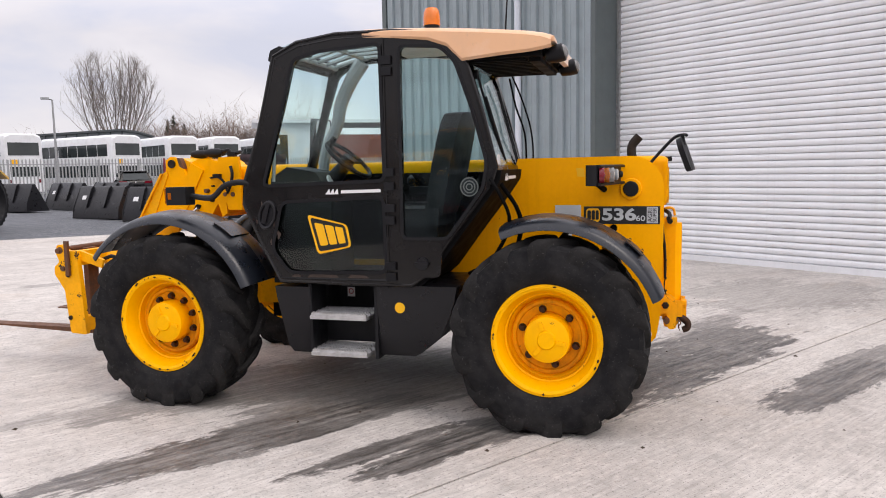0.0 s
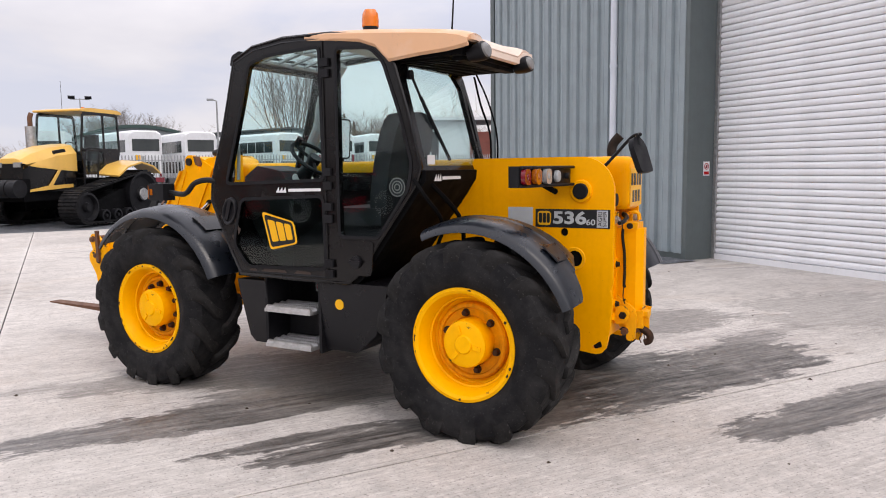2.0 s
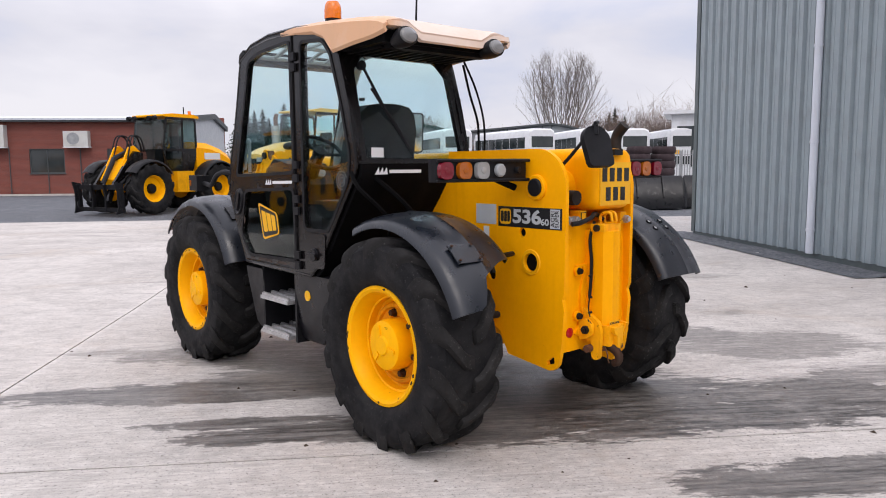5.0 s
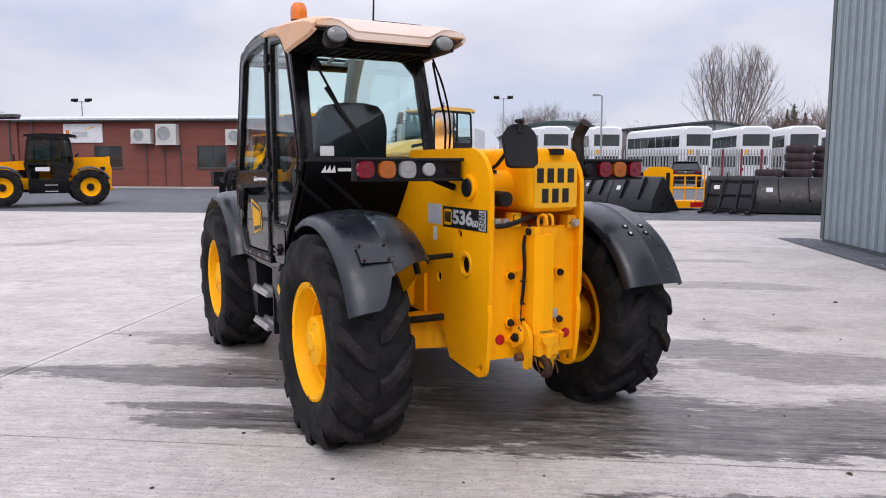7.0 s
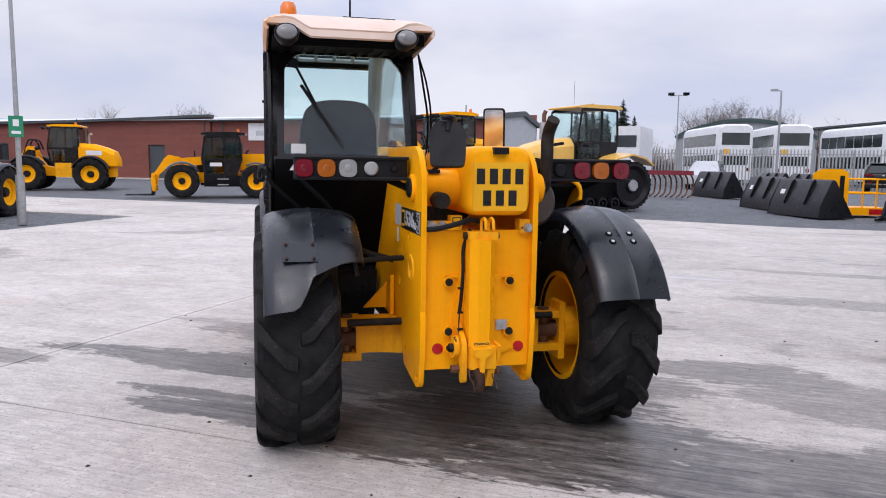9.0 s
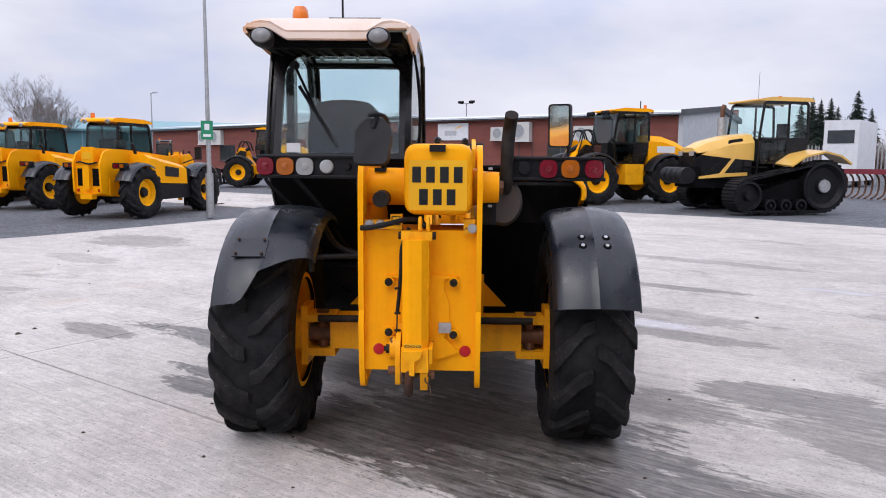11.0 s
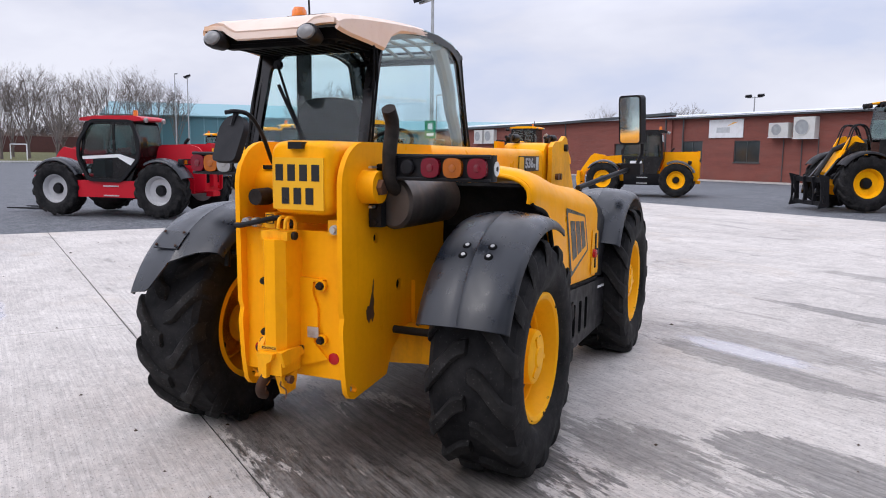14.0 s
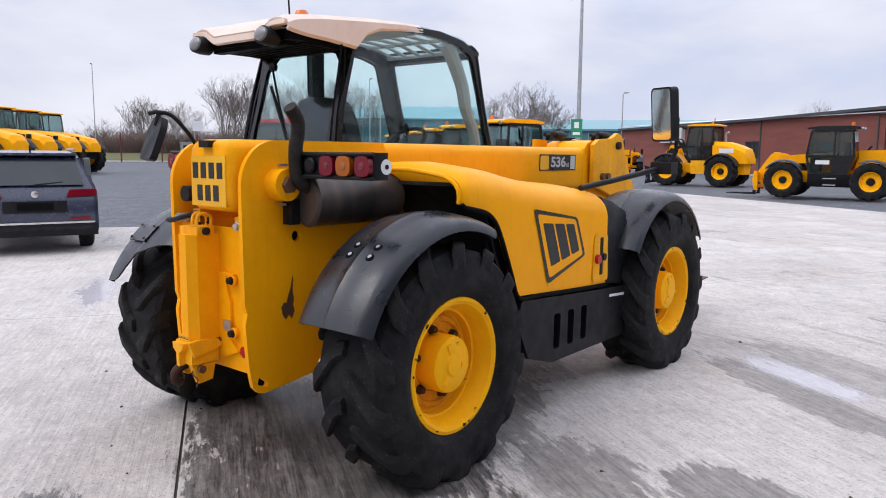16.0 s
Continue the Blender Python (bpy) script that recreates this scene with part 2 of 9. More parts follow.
def part(name, bm, mat, parent=None, label=""):
    """Link a bmesh as one mesh object under a thing or part."""
    ob = new(name, mesh_from(name, bm, mat))
    ob.parent = parent
    return tagged(ob, label)


def thing(name, label, category, m=None, group="", kind=""):
    """An Empty at the base of a thing, to which its parts are parented."""
    ob = new(name)
    ob.empty_display_size = 0.2
    if m is not None:
        ob.matrix_basis = m
    return tagged(ob, label, category, group, kind)


def again(ob, m):
    """One more object on the same mesh, under the same parent."""
    c = ob.copy()
    scene.collection.objects.link(c)
    c.matrix_basis = m
    return c


def BM():
    return bmesh.new()


def bevel(bm, w, seg=2, angle=30):
    lim = radians(angle)
    eds = [ed for ed in bm.edges if len(ed.link_faces) == 2 and ed.calc_face_angle(0) > lim]
    if eds:
        bmesh.ops.bevel(bm, geom=eds, offset=w, segments=seg, affect="EDGES", profile=0.6, clamp_overlap=True)
    return bm


def box(bm, x0, x1, y0, y1, z0, z1, m=None):
    vs = [bm.verts.new((x, y, z)) for x in (x0, x1) for y in (y0, y1) for z in (z0, z1)]
    for f in ((0, 1, 3, 2), (4, 6, 7, 5), (0, 4, 5, 1), (2, 3, 7, 6), (0, 2, 6, 4), (1, 5, 7, 3)):
        bm.faces.new([vs[i] for i in f])
    if m is not None:
        for v in vs:
            v.co = m @ v.co
    return bm


def bbox(x0, x1, y0, y1, z0, z1, w=0.01, seg=2, m=None):
    bm = box(BM(), x0, x1, y0, y1, z0, z1)
    bevel(bm, min(w, 0.45 * min(abs(x1 - x0), abs(y1 - y0), abs(z1 - z0))), seg)
    if m is not None:
        bm.transform(m)
    return bm


def place(axis, a, p):
    """A point from its two plane coordinates and its place along the axis."""
    return {"x": (a, p[0], p[1]), "y": (p[0], a, p[1]), "z": (p[0], p[1], a)}[axis]


def prism(bm, poly, axis, a, b):
    n = len(poly)
    lo = [bm.verts.new(place(axis, a, p)) for p in poly]
    hi = [bm.verts.new(place(axis, b, p)) for p in poly]
    bm.faces.new(lo)
    bm.faces.new(hi[::-1])
    for i in range(n):
        j = (i + 1) % n
        bm.faces.new((lo[i], lo[j], hi[j], hi[i]))
    return bm


def plate(bm, outer, holes, axis, a, b):
    """A sheet with openings through it, from a to b along the axis."""
    eds = []
    loops = []
    for loop in [outer, *holes]:
        vs = [bm.verts.new(place(axis, a, p)) for p in loop]
        loops.append(vs)
        eds += [bm.edges.new((vs[i], vs[(i + 1) % len(vs)])) for i in range(len(vs))]
    fill = bmesh.ops.triangle_fill(bm, use_beauty=True, edges=eds)
    faces = [g for g in fill["geom"] if isinstance(g, bmesh.types.BMFace)]
    back = {}
    for vs in loops:
        for v in vs:
            co = list(v.co)
            co["xyz".index(axis)] = b
            back[v] = bm.verts.new(co)
    for f in faces:
        bm.faces.new([back[v] for v in reversed(f.verts)])
    for vs in loops:
        for i in range(len(vs)):
            v, w = vs[i], vs[(i + 1) % len(vs)]
            bm.faces.new((v, w, back[w], back[v]))
    return bm


def rounded(poly, r, seg=4):
    """A polygon with its corners rounded by about r."""
    out = []
    n = len(poly)
    for i in range(n):
        p, a, b = Vector(poly[i]), Vector(poly[i - 1]), Vector(poly[(i + 1) % n])
        da, db = (a - p), (b - p)
        k = min(r, 0.45 * da.length, 0.45 * db.length)
        s, t = p + da.normalized() * k, p + db.normalized() * k
        for j in range(seg + 1):
            u = j / seg
            q = (1 - u) ** 2 * s + 2 * u * (1 - u) * p + u * u * t
            out.append((q.x, q.y))
    return out


def inset(poly, d):
    """The polygon moved inwards by d."""
    n = len(poly)
    area = sum(poly[i][0] * poly[(i + 1) % n][1] - poly[(i + 1) % n][0] * poly[i][1] for i in range(n))
    sgn = 1 if area > 0 else -1
    out = []
    for i in range(n):
        p, a, b = Vector(poly[i]), Vector(poly[i - 1]), Vector(poly[(i + 1) % n])
        d1, d2 = (p - a).normalized(), (b - p).normalized()
        n1, n2 = Vector((-d1.y, d1.x)) * sgn, Vector((-d2.y, d2.x)) * sgn
        nn = (n1 + n2)
        nn = nn / max(0.35, nn.length_squared / 2) if nn.length > 1e-6 else n1
        q = p + nn * d
        out.append((q.x, q.y))
    return out


def disc(r, n=20, cx=0.0, cy=0.0, ry=None):
    return [(cx + r * math.cos(2 * math.pi * i / n), cy + (ry or r) * math.sin(2 * math.pi * i / n)) for i in range(n)]


def cyl(bm, p0, p1, r0, r1=None, seg=16):
    """A capped cylinder or cone between two points."""
    r1 = r0 if r1 is None else r1
    p0, p1 = Vector(p0), Vector(p1)
    q = (p1 - p0).to_track_quat("Z", "Y")
    lo, hi = [], []
    for i in range(seg):
        d = q @ Vector((math.cos(2 * math.pi * i / seg), math.sin(2 * math.pi * i / seg), 0))
        lo.append(bm.verts.new(p0 + d * r0))
        hi.append(bm.verts.new(p1 + d * r1))
    bm.faces.new(lo[::-1])
    bm.faces.new(hi)
    for i in range(seg):
        j = (i + 1) % seg
        bm.faces.new((lo[i], lo[j], hi[j], hi[i]))
    return bm


def smooth_path(pts, n=6):
    """Catmull-Rom points through pts."""
    P = [Vector(p) for p in pts]
    P = [2 * P[0] - P[1], *P, 2 * P[-1] - P[-2]]
    out = []
    for i in range(1, len(P) - 2):
        a, b, c, d = P[i - 1: i + 3]
        for j in range(n):
            u = j / n
            out.append(0.5 * (2 * b + (c - a) * u + (2 * a - 5 * b + 4 * c - d) * u * u + (3 * b - a - 3 * c + d) * u ** 3))
    out.append(P[-2])
    return out


def tube(bm, pts, r, seg=8, smooth=0):
    """A round bar swept along points; r may be a list along the path."""
    P = smooth_path(pts, smooth) if smooth else [Vector(p) for p in pts]
    n = len(P)
    rings = []
    ref = None
    for i, p in enumerate(P):
        t = (P[min(i + 1, n - 1)] - P[max(i - 1, 0)]).normalized()
        if ref is None:
            ref = t.orthogonal().normalized()
        ref = (ref - t * ref.dot(t)).normalized()
        side = t.cross(ref)
        rad = r if isinstance(r, (int, float)) else r[0] + (r[1] - r[0]) * i / (n - 1)
        rings.append([bm.verts.new(p + (ref * math.cos(2 * math.pi * k / seg) + side * math.sin(2 * math.pi * k / seg)) * rad) for k in range(seg)])
    for a, b in zip(rings, rings[1:]):
        for k in range(seg):
            bm.faces.new((a[k], a[(k + 1) % seg], b[(k + 1) % seg], b[k]))
    bm.faces.new(rings[0][::-1])
    bm.faces.new(rings[-1])
    return bm


def lathe(bm, profile, axis="y", seg=40, centre=(0, 0, 0), cap=True):
    """Turn a profile of (radius, height) round an axis."""
    rings = []
    c = Vector(centre)
    for r, h in profile:
        ring = []
        for i in range(seg):
            a = 2 * math.pi * i / seg
            u, v = r * math.cos(a), r * math.sin(a)
            ring.append(bm.verts.new(c + Vector({"y": (u, h, v), "z": (u, v, h), "x": (h, u, v)}[axis])))
        rings.append(ring)
    for a, b in zip(rings, rings[1:]):
        for i in range(seg):
            j = (i + 1) % seg
            bm.faces.new((a[i], a[j], b[j], b[i]))
    for ring, (r, h) in ((rings[0], profile[0]), (rings[-1], profile[-1])):
        if r > 1e-4 and cap:
            bm.faces.new(ring)
    bmesh.ops.remove_doubles(bm, verts=bm.verts, dist=1e-5)
    return bm


def loft(bm, sections, closed=True, cap=True):
    """Skin between equal-length rings of points."""
    rings = [[bm.verts.new(p) for p in s] for s in sections]
    n = len(rings[0])
    for a, b in zip(rings, rings[1:]):
        for i in range(n if closed else n - 1):
            j = (i + 1) % n
            bm.faces.new((a[i], a[j], b[j], b[i]))
    if cap and closed:
        bm.faces.new(rings[0][::-1])
        bm.faces.new(rings[-1])
    return bm


def thicken(bm, d):
    """Give a single skin thickness along its normals."""
    bmesh.ops.recalc_face_normals(bm, faces=bm.faces)
    bm.normal_update()
    faces, rim = bm.faces[:], [ed for ed in bm.edges if len(ed.link_faces) == 1]
    back = {v: bm.verts.new(v.co - v.normal * d) for v in bm.verts[:]}
    for f in faces:
        bm.faces.new([back[v] for v in reversed(f.verts)])
    for ed in rim:
        v, w = ed.verts
        bm.faces.new((v, w, back[w], back[v]))
    return bm

# ---- ground, apron and shed ----
def concrete():
    n = Nodes("brushed_concrete")
    broom = n.noise(1.0, 4, 0.6, (1.3, 42, 1))
    broom2 = n.noise(1.3, 3, 0.5, (2.2, 95, 1))
    drag = n.noise(2.4, 6, 0.75, (0.9, 4.0, 1), 0.5)
    tone = n.noise(0.42, 6, 0.62, (0.8, 1.2, 1), 0.8)
    mott = n.noise(3.2, 9, 0.78)
    blot = n.noise(15, 6, 0.72, (0.8, 1.25, 1))
    fine = n.noise(48, 5, 0.75)
    c = n.mix(n.remap(tone, 0.34, 0.66), (0.45, 0.414, 0.38), (0.62, 0.58, 0.535))
    c = n.mix(n.remap(drag, 0.48, 0.66, 0, 0.30), c, (0.36, 0.335, 0.312))
    c = n.mix(n.remap(mott, 0.50, 0.66, 0, 0.42), c, (0.27, 0.25, 0.232))
    c = n.mix(n.remap(mott, 0.48, 0.36, 0, 0.28), c, (0.74, 0.695, 0.645))
    c = n.mix(n.remap(blot, 0.52, 0.64, 0, 0.34), c, (0.29, 0.27, 0.252))
    c = n.mix(n.remap(blot, 0.47, 0.38, 0, 0.28), c, (0.78, 0.74, 0.69))
    c = n.mix(n.remap(broom, 0.54, 0.62, 0, 0.20), c, (0.22, 0.205, 0.19))
    c = n.mix(n.remap(broom2, 0.54, 0.60, 0, 0.20), c, (0.24, 0.225, 0.21))
    c = n.mix(n.remap(broom, 0.45, 0.38, 0, 0.13), c, (0.86, 0.82, 0.77))
    c = n.mix(n.remap(fine, 0.56, 0.63, 0, 0.75), c, (0.15, 0.14, 0.13))
    rusty = n.remap(n.noise(0.55, 7, 0.66, (0.8, 1.3, 1), 1.0), 0.56, 0.70, 0, 0.42)
    c = n.mix(rusty, c, (0.44, 0.355, 0.275))
    edge = n.node("ShaderNodeSeparateXYZ")
    n.link(n.tc.outputs["Object"], edge.inputs[0])
    off = n.math("ABSOLUTE", n.math("SUBTRACT", edge.outputs["X"], 0.45))
    strip = n.math("MULTIPLY", n.remap(off, 0.08, 0.03, 0, 0.16), n.remap(blot, 0.35, 0.5, 0.35, 1.0))
    c = n.mix(strip, c, (0.80, 0.765, 0.72))
    # damp patches, plus painted shade under the machine, ragged and a little drawn out along the brushing
    sep = n.node("ShaderNodeSeparateXYZ")
    n.link(n.tc.outputs["Object"], sep.inputs[0])
    wob = n.math("MULTIPLY", n.math("SUBTRACT", n.noise(0.9, 10, 0.70, (0.75, 1.6, 1), 0.8), 0.5), 4.2)
    wob2 = n.math("MULTIPLY", n.math("SUBTRACT", n.noise(4.0, 8, 0.76, (0.8, 3.2, 1)), 0.5), 3.4)
    both = n.math("ADD", wob, wob2)

    def patch(cx, cy, rx, ry, k, lo=1.10, hi=0.88):
        u = n.math("DIVIDE", n.math("SUBTRACT", sep.outputs["X"], cx), rx)
        v = n.math("DIVIDE", n.math("SUBTRACT", sep.outputs["Y"], cy), ry)
        d = n.math("ADD", n.math("MULTIPLY", u, u), n.math("MULTIPLY", v, v))
        return n.remap(n.math("ADD", d, both), lo, hi, 0, k)
    total = None
    for st in STAINS_AND_SHADE:
        q = patch(*st)
        total = q if total is None else n.math("MAXIMUM", total, q)
    loose = n.remap(n.noise(0.34, 8, 0.68, (0.7, 2.2, 1), 1.4), 0.585, 0.65, 0, 0.48)
    wet = n.math("MAXIMUM", total, loose)
    grime = n.remap(n.noise(3.2, 9, 0.80, (0.5, 5, 1)), 0.38, 0.56, 0.58, 1.0)
    wet = n.math("MULTIPLY", wet, grime, True)
    # damp colour, taken darker to deepen the shade under the telehandler
    damp = n.mix(n.remap(n.math("ADD", n.math("MULTIPLY", broom, 0.5), n.math("MULTIPLY", blot, 0.5)), 0.42, 0.58), (0.112, 0.101, 0.091), (0.038, 0.034, 0.031))
    c = n.mix(wet, c, damp)
    # shallow puddles, the pale sky they mirror mixed into their colour
    pool = None
    for st in PUDDLES:
        q = patch(*st, 1.15, 0.55)
        pool = q if pool is None else n.math("MAXIMUM", pool, q)
    c = n.mix(n.math("MULTIPLY", pool, 0.55), c, (0.50, 0.49, 0.54))
    h = n.math("ADD", n.math("MULTIPLY", broom, 1.0), n.math("ADD", n.math("MULTIPLY", fine, 0.7), n.math("MULTIPLY", mott, 0.8)))
    n.bump(n.math("MULTIPLY", h, n.remap(pool, 0, 1, 1.0, 0.02)), 0.5, 0.008)
    dull = n.remap(wet, 0.2, 0.9, 0.85, 0.42)
    rough = n.node("ShaderNodeMix")
    n.link(pool, rough.inputs["Factor"])
    n.link(dull, rough.inputs["A"])
    rough.inputs["B"].default_value = 0.18
    return n.set(c, rough.outputs["Result"])


PUDDLES = [(4.22, 7.38, 0.66, 0.20, 1.0), (-1.0, 1.66, 1.0, 0.22, 1.0), (9.5, 14.2, 0.7, 0.15, 0.8), (5.6, 10.6, 0.5, 0.1, 0.8)]
# centre, half length along the brushing, half width, darkness
STAINS_AND_SHADE = [
    (1.75, 4.22, 1.45, 0.25, 0.95), (2.55, 4.35, 0.9, 0.30, 0.7), (2.45, 3.50, 0.72, 0.11, 0.95), (2.95, 3.28, 0.85, 0.22, 1.0), (4.0, 3.35, 0.8, 0.42, 0.9), (4.7, 3.75, 1.2, 0.75, 1.0), (0.1, 3.75, 0.5, 0.16, 0.7),
    (5.2, 3.25, 1.55, 0.36, 1.0), (6.2, 3.60, 0.95, 0.40, 0.9), (5.75, 2.25, 1.0, 0.22, 0.95), (6.6, 2.35, 0.8, 0.20, 0.7), (6.9, 5.05, 0.95, 0.50, 0.55),
    (7.3, 9.2, 1.4, 0.30, 0.45), (3.7, 9.65, 0.95, 0.16, 0.7), (4.2, 7.85, 1.1, 0.32, 0.45), (4.4, 7.05, 1.0, 0.20, 0.6), (6.1, 5.5, 0.7, 0.36, 0.75),
    (5.3, 4.95, 0.6, 0.32, 0.65), (3.4, 4.6, 1.5, 0.7, 0.7), (2.4, 5.4, 1.3, 0.45, 0.6), (7.0, 3.95, 0.5, 0.22, 0.7), (9.2, 4.4, 1.4, 1.1, 0.35),
    (7.4, 11.8, 1.2, 0.2, 0.4), (3.6, 12.2, 1.5, 0.22, 0.45), (-6.6, 8.4, 1.3, 0.7, 0.5), (-5.0, 6.4, 0.9, 0.3, 0.35),
]
CONCRETE = concrete()


def gravel():
    n = Nodes("grey_gravel")
    v = n.node("ShaderNodeTexVoronoi", Scale=24.0)
    n.link(n.coords(), v.inputs["Vector"])
    bw = n.node("ShaderNodeRGBToBW")
    n.link(v.outputs["Color"], bw.inputs[0])
    c = n.mix(bw.outputs[0], (0.035, 0.039, 0.045), (0.235, 0.247, 0.265))
    c = n.mix(n.remap(n.noise(1.6, 6, 0.7, (1.0, 1.6, 1.0)), 0.42, 0.66, 0, 0.55), c, (0.045, 0.05, 0.057))
    c = n.mix(n.remap(n.noise(5.0, 5, 0.75), 0.55, 0.75, 0, 0.5), c, (0.24, 0.25, 0.265))
    c = n.mix(n.remap(n.noise(0.35, 5), 0.35, 0.7, 0, 0.45), c, (0.085, 0.09, 0.10))
    n.bump(v.outputs["Distance"], 0.8, 0.03)
    return n.set(c, 0.85)


GRAVEL = gravel()


def rise(x, y):
    """Height of the yard: level round the machine, climbing gently away from it."""
    return 0.0144 * max(0.0, min(y, 33.7) - 8.0) * min(1.0, max(0.4, 1.0 - (x - 2.0) * 0.1))


def sheet(x0, x1, y0, y1, nx, ny, lift=0.0, skirt=0.0):
    bm = BM()
    g = [[bm.verts.new((x0 + (x1 - x0) * i / nx, y0 + (y1 - y0) * j / ny, 0)) for j in range(ny + 1)] for i in range(nx + 1)]
    for row in g:
        for v in row:
            v.co.z = lift + rise(v.co.x, v.co.y)
    for i in range(nx):
        for j in range(ny):
            bm.faces.new((g[i][j], g[i + 1][j], g[i + 1][j + 1], g[i][j + 1]))
    if skirt:
        edge = [g[i][0] for i in range(nx + 1)] + [g[nx][j] for j in range(1, ny + 1)] + [g[i][ny] for i in range(nx - 1, -1, -1)] + [g[0][j] for j in range(ny - 1, 0, -1)]
        low = [bm.verts.new(v.co - Vector((0, 0, skirt))) for v in edge]
        for i in range(len(edge)):
            j = (i + 1) % len(edge)
            bm.faces.new((edge[i], edge[j], low[j], low[i]))
    return bm


def steps(a, b, n):
    return [a + (b - a) * i / n for i in range(n + 1)]


def big_ground():
    xs = [-900, -400, -200, -120] + steps(-90, 60, 50) + [100, 200, 400, 900]
    ys = [-900, -300, -120, -60, -30] + steps(-12, 96, 36) + [130, 200, 400, 900]
    bm = BM()
    g = [[bm.verts.new((x, y, rise(x, y) - 0.03)) for y in ys] for x in xs]
    for i in range(len(xs) - 1):
        for j in range(len(ys) - 1):
            bm.faces.new((g[i][j], g[i + 1][j], g[i + 1][j + 1], g[i][j + 1]))
    return bm


tagged(part("ground", big_ground(), GRAVEL), "grey crushed gravel yard", "gravel", kind="structure")
JOINT_X, JOINT_Y, EDGE_X, EDGE_Y = 0.45, 2.86, -9.1, 20.7
pavement = thing("pavement", "brushed pale concrete apron with damp dark patches, shade painted in beneath the telehandler", "concrete", kind="structure")
JOINT_FILL = plastic("joint_filler", (0.06, 0.055, 0.05), 0.9, 0.3)
part("joint_filler", sheet(EDGE_X + 0.05, 16, -14, EDGE_Y - 0.05, 24, 34, -0.012), JOINT_FILL, pavement, "dark filler in the slab joints")
gap = 0.008
for x0, x1, y0, y1 in ((EDGE_X, JOINT_X, -14, JOINT_Y), (JOINT_X, 16, -14, JOINT_Y), (EDGE_X, JOINT_X, JOINT_Y, EDGE_Y), (JOINT_X, 16, JOINT_Y, EDGE_Y), (-80, EDGE_X, 15.45, EDGE_Y)):
    part("slab", sheet(x0 + gap, x1 - gap, y0 + gap, y1 - gap, max(4, int((x1 - x0) / 0.8)), max(4, int((y1 - y0) / 0.8)), 0.0, skirt=0.08), CONCRETE, pavement)
part("slab", sheet(16, 60, 15.45, EDGE_Y, 30, 6, 0.0, skirt=0.08), CONCRETE, pavement)

CLAD = paint("grey_cladding", (0.27, 0.325, 0.345), (0.16, 0.18, 0.185), 0.3, 0.45, 0.1)
CLAD_DARK = paint("dark_flashing", (0.095, 0.118, 0.118), (0.07, 0.08, 0.08), 0.3, 0.5, 0.05)
SLAT = paint("white_shutter", (0.80, 0.81, 0.83), (0.5, 0.5, 0.5), 0.2, 0.42, 0.1)
SHED_X, SHED_Y0, SHED_Y1, DOOR_X, SHED_H = 10.95, 8.70, 15.30, 11.58, 6.6
shed = thing("shed", "grey box-profile clad industrial shed with white roller shutter", "shed")


def clad_sheet(length, h, pitch=0.345, depth=0.06):
    """Box-profile cladding along +x, ribs towards -y, with a return behind."""
    prof = []
    n = int(round(length / pitch))
    p = length / n
    for i in range(n):
        o = i * p
        prof += [(o, 0), (o + 0.30 * p, 0), (o + 0.37 * p, -depth), (o + 0.52 * p, -depth), (o + 0.53 * p, -depth * 0.86), (o + 0.78 * p, -depth * 0.86), (o + 0.79 * p, -depth), (o + 0.93 * p, -depth)]
    prof.append((length, 0))
    bm = BM()
    lo = [bm.verts.new((x, y, 0)) for x, y in prof]
    hi = [bm.verts.new((x, y, h)) for x, y in prof]
    for i in range(len(prof) - 1):
        bm.faces.new((lo[i], lo[i + 1], hi[i + 1], hi[i]))
    b = [bm.verts.new(c) for c in ((0, 0.12, 0), (length, 0.12, 0), (0, 0.12, h), (length, 0.12, h))]
    bm.faces.new((b[1], b[0], b[2], b[3]))
    bm.faces.new((b[0], lo[0], hi[0], b[2]))
    bm.faces.new((lo[-1], b[1], b[3], hi[-1]))
    return bm


def clad(name, length, h, m, parent, mat=CLAD):
    ob = part(name, clad_sheet(length, h), mat, parent)
    ob.matrix_basis = m
    return ob


clad("cladding", SHED_Y1 - SHED_Y0 - 0.16, SHED_H, pose(SHED_X, SHED_Y1 - 0.08, 0.12, 0, 0, -90), shed)
clad("cladding", 14, SHED_H, pose(SHED_X + 14, SHED_Y1, 0.12, 0, 0, 180), shed)
part("corner_flashing", bevel(prism(BM(), [(SHED_X - 0.045, SHED_Y1 - 0.11), (SHED_X - 0.045, SHED_Y1 + 0.05), (SHED_X + 0.16, SHED_Y1 + 0.05), (SHED_X + 0.16, SHED_Y1 - 0.11)], "z", 0.1, SHED_H + 0.1), 0.01), CLAD_DARK, shed)
part("base_trim", bbox(SHED_X - 0.02, SHED_X + 0.1, SHED_Y0 + 0.05, SHED_Y1, -0.1, 0.125, 0.01), CLAD_DARK, shed, "dark drip flashing at the foot of the cladding")
part("door_reveal", bevel(prism(BM(), [(SHED_X - 0.05, SHED_Y0), (SHED_X - 0.05, SHED_Y0 + 0.09), (DOOR_X + 0.2, SHED_Y0 + 0.09), (DOOR_X + 0.2, SHED_Y0)], "z", -0.02, SHED_H + 0.1), 0.012), CLAD_DARK, shed, "smooth dark grey door reveal")
part("guide_rail", bbox(DOOR_X - 0.05, DOOR_X + 0.06, SHED_Y0 - 0.07, SHED_Y0 - 0.003, 0, SHED_H, 0.008), STEEL, shed, "galvanised shutter guide rail")
